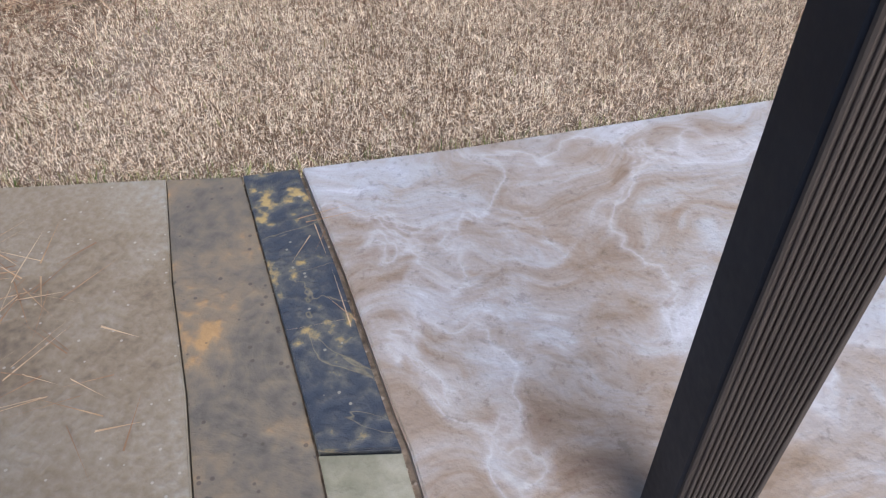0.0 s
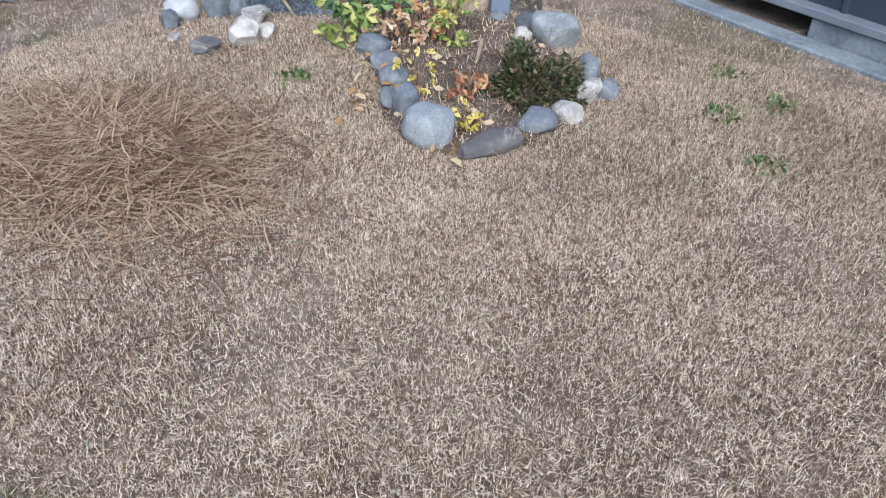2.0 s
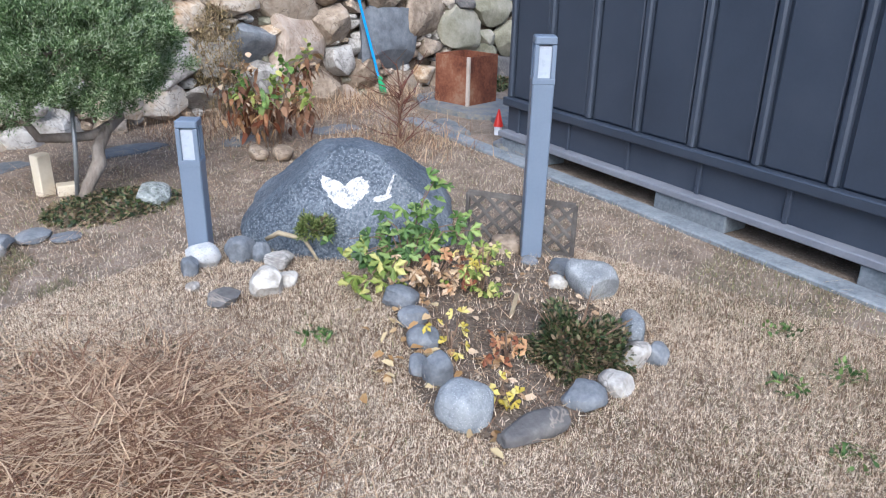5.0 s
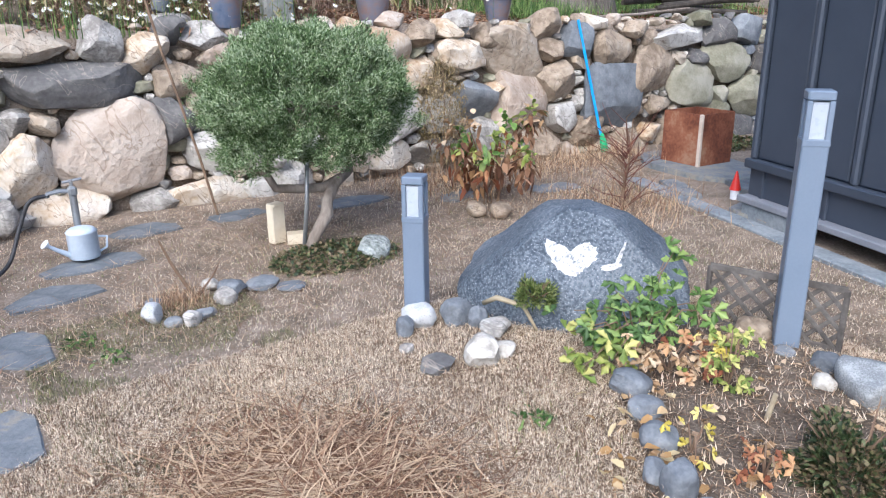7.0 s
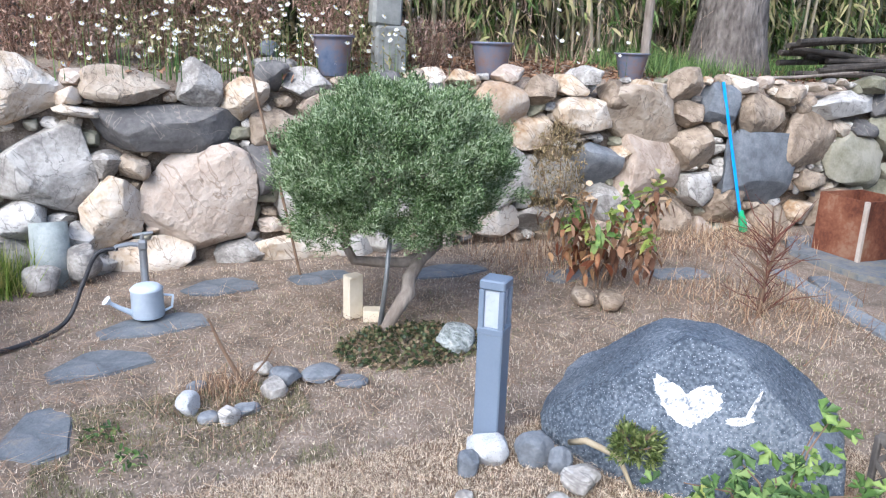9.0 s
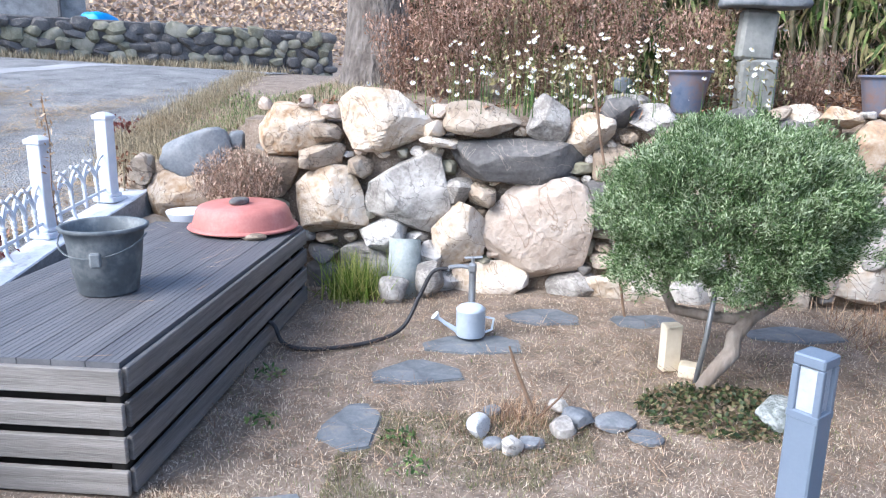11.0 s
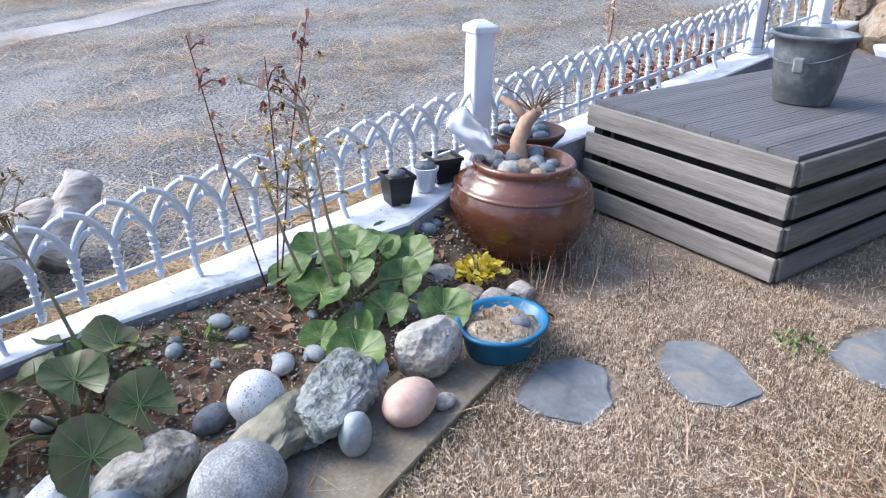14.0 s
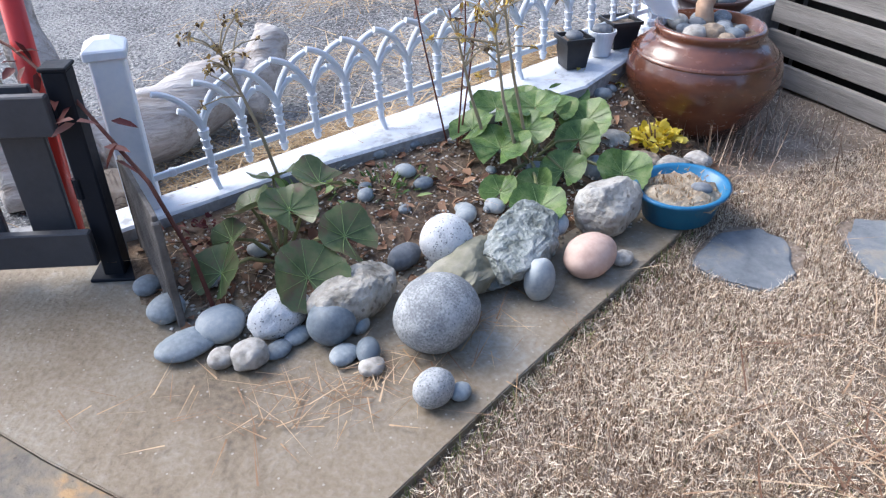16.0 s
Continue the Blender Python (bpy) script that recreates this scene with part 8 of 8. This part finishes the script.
field_wall("wall_far", (-15.0, -9.6, 1.22), (-20.4, -2.4, 1.15), 1.55, "dark dry stone field wall beyond the lane", 1)
field_wall("wall_lane", (-2.2, -14.6, 0.75), (-10.5, -14.2, 1.55), 1.5, "brown dry stone wall beyond the lane", 2)
pole = base("utility_pole", "concrete utility pole with a yellow and black guard", "utility pole", at=(-14.6, -8.4, 1.5))
part("shaft", MB().lathe((-14.6, -8.4, 1.45), [(0.2, 0), (0.19, 0.6), (0.14, 7)], 20), M_CONC, pole, smooth=True)
M_YEL = mat("yellow_guard", [(0.55, 0.36, 0.03), (0.66, 0.45, 0.05)], 5, 0.5, 0.05)
for k in range(6):
    part("guard_band", MB().lathe((-14.6, -8.4, 2.0 + 0.22 * k), [(0.2, 0), (0.215, 0.005), (0.213, 0.215), (0.19, 0.22)], 20, False), M_YEL if k % 2 == 0 else M_BLACKPL, pole, "yellow guard band" if k % 2 == 0 else "black guard band")
ty = base("tyre", "old black tyre leaning by the field wall", "tyre", at=(-15.2, -8.8, 1.6))
mb = MB()
mb.tube([(0.3 * math.cos(2 * math.pi * k / 24), 0, 0.3 * math.sin(2 * math.pi * k / 24)) for k in range(25)], 0.11, 10)
tm = pose(-15.1, -8.75, 1.68, 75, 0, 50)
mb.v = [tuple(tm @ Vector(v)) for v in mb.v]
part("tread", mb, M_BLACKPL, ty, smooth=True)
house = base("shed_house", "pale rendered shed beyond the field wall", "house", at=(-25, -13, 3))
part("wall", MB().box((-25.5, -13.4, 3.6), (3.2, 2.6, 3.0), 35, 0.02), M_CONC, house)
part("roof", MB().box((-25.5, -13.4, 5.15), (3.6, 3.0, 0.12), 35, 0.02), M_SHEDLIP, house)
part("door", MB().box((-24.4, -12.0, 3.2), (0.9, 0.06, 2.0), 35, 0.01), M_GREYMETAL, house)
for i, (x, y, z, s) in enumerate(((-20.6, -8.6, 2.75, 0.8), (-18.0, -11.1, ground_z(-18.0, -11.1) + 0.55, 0.5))):
    ob = single("tarpaulin", rock_mesh("tarpaulin", (s * 1.6, s * 1.2, s * 0.8), 970 + i, M_POLEBLUE, 6, 0.12, 3), None, "crumpled blue tarpaulin heap beyond the field wall", "tarpaulin", "tarpaulins")
    ob.location = (x, y, z)
big = stone("boulder", -3.6, -10.6, road_z(-3.6, -10.6) - 0.05, (1.3, 1.0, 1.0), "g", 980, "pale grey boulder beside the lane", "boulder", cuts=8, sub=4)

# straw drifts on the lane, verge plants
g = np.random.default_rng(170)
Ps = []
for k in range(130):
    x, d_ = g.uniform(-11, -0.5), g.uniform(0.35, 7.0)
    y = along(x)[0] - d_
    m_ = int(g.uniform(90, 260))
    q = np.stack([x + g.normal(0, 0.42, m_), y + g.normal(0, 0.13, m_) - 0.25 * (0), np.zeros(m_)], 1)
    q[:, 1] += (q[:, 0] - x) * -0.2
    Ps.append(q)
for k in range(26):
    x = g.uniform(-6, -0.7)
    m_ = 110
    Ps.append(np.stack([x + g.normal(0, 0.2, m_), along(x)[0] - 0.22 - np.abs(g.normal(0, 0.09, m_)), np.zeros(m_)], 1))
P = np.concatenate(Ps)
P = P[[y < along(x)[0] - 0.17 for x, y, _ in P]]
P[:, 2] = [road_z(x, y) + 0.03 for x, y, _ in P]
V, F = blades(P, 0.20, 0.0075, rng=g, flat=True)
stuff("straw", V, F, leafmat("straw", [(0.30, 0.20, 0.10), (0.46, 0.33, 0.19), (0.58, 0.45, 0.28)], 0.7, 0.1), "dry straw and needles drifted on the lane", "straw")


L_BANK = leafmat("bank_grass", [(0.20, 0.16, 0.10), (0.34, 0.28, 0.18), (0.46, 0.39, 0.27)], 0.8, 0.15)


def verge(name, pts, n, spread, hgt, material, label, seed, length=0.16, width=0.01):
    g = np.random.default_rng(seed)
    k = g.integers(0, len(pts) - 1, n)
    t = g.random(n)[:, None]
    A = np.array(pts, float)
    P = A[k] * (1 - t) + A[k + 1] * t + g.normal(0, spread, (n, 2))
    P = np.stack([P[:, 0], P[:, 1], [ground_z(x, y) for x, y in P]], 1)
    V, F = blades(P, hgt, width, 0.6, g)
    stuff(name, V, F, material, label, "verge")


verge("verge_grass", [(-15.2, -8.8), (-17.5, -5.8), (-19.0, -3.6)], 4200, 0.35, 0.2, L_BANK, "dry grass at the foot of the field wall", 180, width=0.03)
verge("verge_grass", [(-2.0, -13.8), (-6.0, -13.5), (-10.0, -13.3)], 4200, 0.35, 0.22, L_BANK, "dry grass at the foot of the far wall", 181, width=0.03)
verge("verge_weeds", [(-2.0, -14.0), (-6.0, -13.8), (-10.0, -13.6)], 1500, 0.3, 0.5, L_GREEN, "green weeds at the foot of the far wall", 182, width=0.05)
verge("bank_grass", [(-6.6, 0.2), (-7.4, 0.1), (-8.2, -0.6), (-9.5, -1.2), (-12, -2.2)], 22000, 0.45, 0.06, L_BANK, "dry grass on the bank above the wall", 183, width=0.008)
verge("bank_weeds", [(-6.9, 0.3), (-8.0, -0.3), (-9.5, -0.9), (-12, -1.8)], 2600, 0.35, 0.06, L_GREEN, "green weeds on the bank above the wall", 184, width=0.02)

verge("lane_edge_grass", [(-6.8, -0.95), (-7.6, -1.3), (-8.5, -1.75), (-10, -1.95), (-12, -2.2), (-15, -2.6)], 14000, 0.14, 0.09, L_BANK, "dry grass along the edge of the lane", 185, width=0.012)

# wooded hillside in the distance, haze put into its pale, dulled leaf colours
M_HILL = leafmat("hazy_autumn_woods", [(0.22, 0.18, 0.16), (0.34, 0.26, 0.21), (0.46, 0.32, 0.22), (0.54, 0.40, 0.26)], 0.9, 0.1, 0.5, 0.05)
g = np.random.default_rng(190)
n = 60000
a, r = np.radians(g.uniform(176, 264, n)), 32 + 160 * g.random(n) ** 1.5
lane = (np.abs(a - np.radians(231)) < np.radians(8)) & (r < 75)
a, r, n = a[~lane], r[~lane], int((~lane).sum())
X, Y = -2 + r * np.cos(a), 2 + r * np.sin(a)
Z = np.array([ground_z(x, y) for x, y in zip(X, Y)]) + g.random(n) * 3.5
V, F = leaf_arrays(np.stack([X, Y, Z], 1), g.normal(0, 1, (n, 3)) + [0, 0, 0.5], 0.10 + 0.0048 * r, 0.08 + 0.0035 * r, rng=g)
stuff("hillside_woods", V, F, M_HILL, "brown and orange autumn woods on the far hillside", "woods")

# ---------------------------------------------------------------- lawn, needles
LAWN = [edge_pt(-2.15), edge_pt(-1.57), edge_pt(-0.93), edge_pt(-0.4), edge_pt(0.06), edge_pt(0.83), (1.6, 2.75), (1.6, 6.0), (-0.3, 4.98), (-4.6, 6.45), (-5.85, 7.5), (-6.15, 4.0), (-6.2, 0.75), (-3.3, 0.84), (-3.3, -0.2), (-2.75, 0.1), (-2.3, 0.45)]
g = np.random.default_rng(200)


def lawn_points(n, x0, x1, y0, y1):
    P = scatter(n, x0, x1, y0, y1, g)
    ok = inside(P, LAWN) & ~inside(P, HEART)
    for x, y, w, d, rz in STEPS:
        c, s = math.cos(radians(rz)), math.sin(radians(rz))
        u, v = (P[:, 0] - x) * c + (P[:, 1] - y) * s, -(P[:, 0] - x) * s + (P[:, 1] - y) * c
        ok &= (np.abs(u / (w * 0.5)) ** 3.2 + np.abs(v / (d * 0.5)) ** 3.2) > 0.92
    return P[ok]


near = lawn_points(1050000, -3.4, 1.6, 0.5, 4.6)
far = lawn_points(300000, -6.2, 1.6, -0.2, 7.5)
P = np.concatenate([near, far])
bare = np.sin(P[:, 0] * 1.9 + 1) * np.sin(P[:, 1] * 2.3) + 0.4 * np.sin(P[:, 0] * 7 + P[:, 1] * 5)
thin = (P[:, 0] < -4.3) & (g.random(len(P)) < 0.45)
P = P[~thin & ((bare < 0.75) | (g.random(len(P)) < 0.6))]
flat_ = g.random(len(P)) < 0.28
V1, F1 = blades(P[~flat_], 0.026, 0.0030, 0.95, g)
lying = P[flat_] + np.stack([np.zeros(flat_.sum()), np.zeros(flat_.sum()), g.uniform(0.003, 0.02, flat_.sum())], 1)
V2, F2 = blades(lying, 0.026, 0.0030, rng=g, flat=True)
V2[2::3, 2] += np.repeat(g.normal(0.003, 0.004, len(lying)), 1)
stuff("lawn", np.concatenate([V1, V2]), np.concatenate([F1, F2 + len(V1)]), M_GRASS, "short dry straw coloured winter lawn", "lawn")
P = lawn_points(60000, -5.5, 1.6, 0.6, 6.5)
k = np.sin(P[:, 0] * 2.6 + 0.5) * np.sin(P[:, 1] * 2.1 + 1.0)
P = P[(k > 0.35) & (g.random(len(P)) < 0.35) | (g.random(len(P)) < 0.10)]
V, F = blades(P, 0.032, 0.0036, 0.8, g)
stuff("green_grass", V, F, M_GREENGRASS, "green blades among the dry lawn", "grass")
P = np.concatenate([lawn_points(42000, -1.3, 1.6, 3.0, 5.6), lawn_points(9000, -3.2, -2.4, 1.6, 2.6), lawn_points(16000, -4.2, -3.4, 1.5, 2.6)])
k = np.sin(P[:, 0] * 3.1 + 2) * np.sin(P[:, 1] * 3.7) + 0.5 * np.sin(P[:, 0] * 9) * np.sin(P[:, 1] * 8)
P = P[(k > -0.2) & (g.random(len(P)) < 0.8)]
V, F = blades(P, 0.030, 0.0032, 0.9, g)
stuff("winter_green_grass", V, F, leafmat("dull_green_grass", [(0.09, 0.085, 0.045), (0.16, 0.16, 0.075), (0.27, 0.26, 0.14)], 0.7, 0.2), "dull green grass growing through the dry lawn", "grass")
E_ = np.array([edge_pt(x) for x in np.linspace(-2.1, 1.2, 900)])
P = np.stack([E_[:, 0] + g.normal(0, 0.01, 900), E_[:, 1] + np.abs(g.normal(0.02, 0.02, 900)), np.zeros(900)], 1)
V, F = blades(P, 0.045, 0.004, 0.7, g)
stuff("edge_grass", V, F, M_GREENGRASS, "green grass blades along the patio edge", "grass")

# pine straw heap and scattered needles
n = 7000
a, r = g.uniform(0, 6.28, n), np.abs(g.normal(0, 0.55, n)) + 0.12 * g.random(n)
P = np.stack([-2.16 + 0.66 * r * np.cos(a), 2.12 + 0.50 * r * np.sin(a), 0.02 + 0.065 * np.maximum(0, 1 - r ** 2) * g.random(n)], 1)
b = g.uniform(0, 6.28, n)
ln = g.uniform(0.11, 0.27, n)
D = np.stack([np.cos(b), np.sin(b), g.normal(0.02, 0.13, n)], 1)
S = unit(np.cross(D, [[0, 0, 1.0]])) * 0.0021
mid = P + D * ln[:, None] * 0.5 + np.stack([-np.sin(b), np.cos(b), np.full(n, 0.5)], 1) * (g.normal(0, 0.012, n))[:, None]
tip = P + D * ln[:, None]
V = np.stack([P - S, P + S, mid + S, mid - S, tip], 1).reshape(-1, 3)
V[:, 2] = np.maximum(V[:, 2], 0.012)
T = np.array([(0, 1, 2), (0, 2, 3), (3, 2, 4)])
F = (np.arange(n)[:, None, None] * 5 + T[None]).reshape(-1, 3)
stuff("pine_straw_heap", V, F, M_NEEDLE, "heap of reddish brown pine needles on the lawn", "pine straw")
P = np.concatenate([lawn_points(9000, -6.2, -3.6, 0.8, 7.4), lawn_points(1500, -3.6, 1.5, 0.6, 5.2)])
P[:, 2] = g.uniform(0.02, 0.035, len(P))
V, F = blades(P, 0.15, 0.0038, rng=g, flat=True)
stuff("scattered_needles", V, F, M_NEEDLE, "brown needles scattered over the lawn", "needles")
q = []
for cx, cy, k, sp in ((-0.75, 0.9, 80, 0.12), (-0.95, 0.9, 60, 0.12), (-1.35, 0.95, 18, 0.2), (-0.45, 0.75, 24, 0.12), (-0.14, 1.29, 5, 0.02), (0.05, 1.06, 4, 0.02), (-1.25, 0.80, 22, 0.07)):
    q.append(np.stack([g.normal(cx, sp, k), g.normal(cy, sp * 0.5, k), g.uniform(0.036, 0.042, k)], 1))
P = np.concatenate(q)
V, F = blades(P, 0.14, 0.0042, rng=g, flat=True)
stuff("patio_needles", V, F, leafmat("tan_needle", [(0.24, 0.14, 0.08), (0.42, 0.28, 0.16), (0.52, 0.38, 0.24)], 0.6, 0.1), "tan pine needles lying on the patio", "needles")
P = np.stack([g.uniform(-5.8, -3.4, 34), g.uniform(-0.2, 0.75, 34), np.full(34, DZ + 0.006)], 1)
V, F = blades(P, 0.16, 0.005, rng=g, flat=True)
stuff("deck_straw", V, F, L_TAN, "straws lying on the deck", "straw")
P = np.stack([g.uniform(-3.2, -0.6, 60), np.zeros(60), np.zeros(60)], 1)
P[:, 1] = [along(x)[0] + g.uniform(-0.1, 0.14) for x in P[:, 0]]
P[:, 2] = [along(x)[1] + 0.006 for x in P[:, 0]]
V, F = blades(P, 0.1, 0.003, rng=g, flat=True)
stuff("curb_needles", V, F, M_NEEDLE, "few needles lying on the white curb", "needles")
P = scatter(9000, -2.6, -1.0, 2.8, 4.4, g)
P = P[inside(P, HEART)]
P[:, 2] = 0.02
V, F = blades(P, 0.035, 0.004, 1.2, g)
stuff("bed_grass", V, F, M_GRASS, "thin dry grass bits in the flower bed", "grass")
P = scatter(1400, -2.6, -1.0, 2.8, 4.4, g)
P = P[inside(P, HEART)]
P[:, 2] = 0.03
V, F = blades(P, 0.13, 0.0035, rng=g, flat=True)
stuff("heart_bed_needles", V, F, M_NEEDLE, "brown needles in the flower bed", "needles")
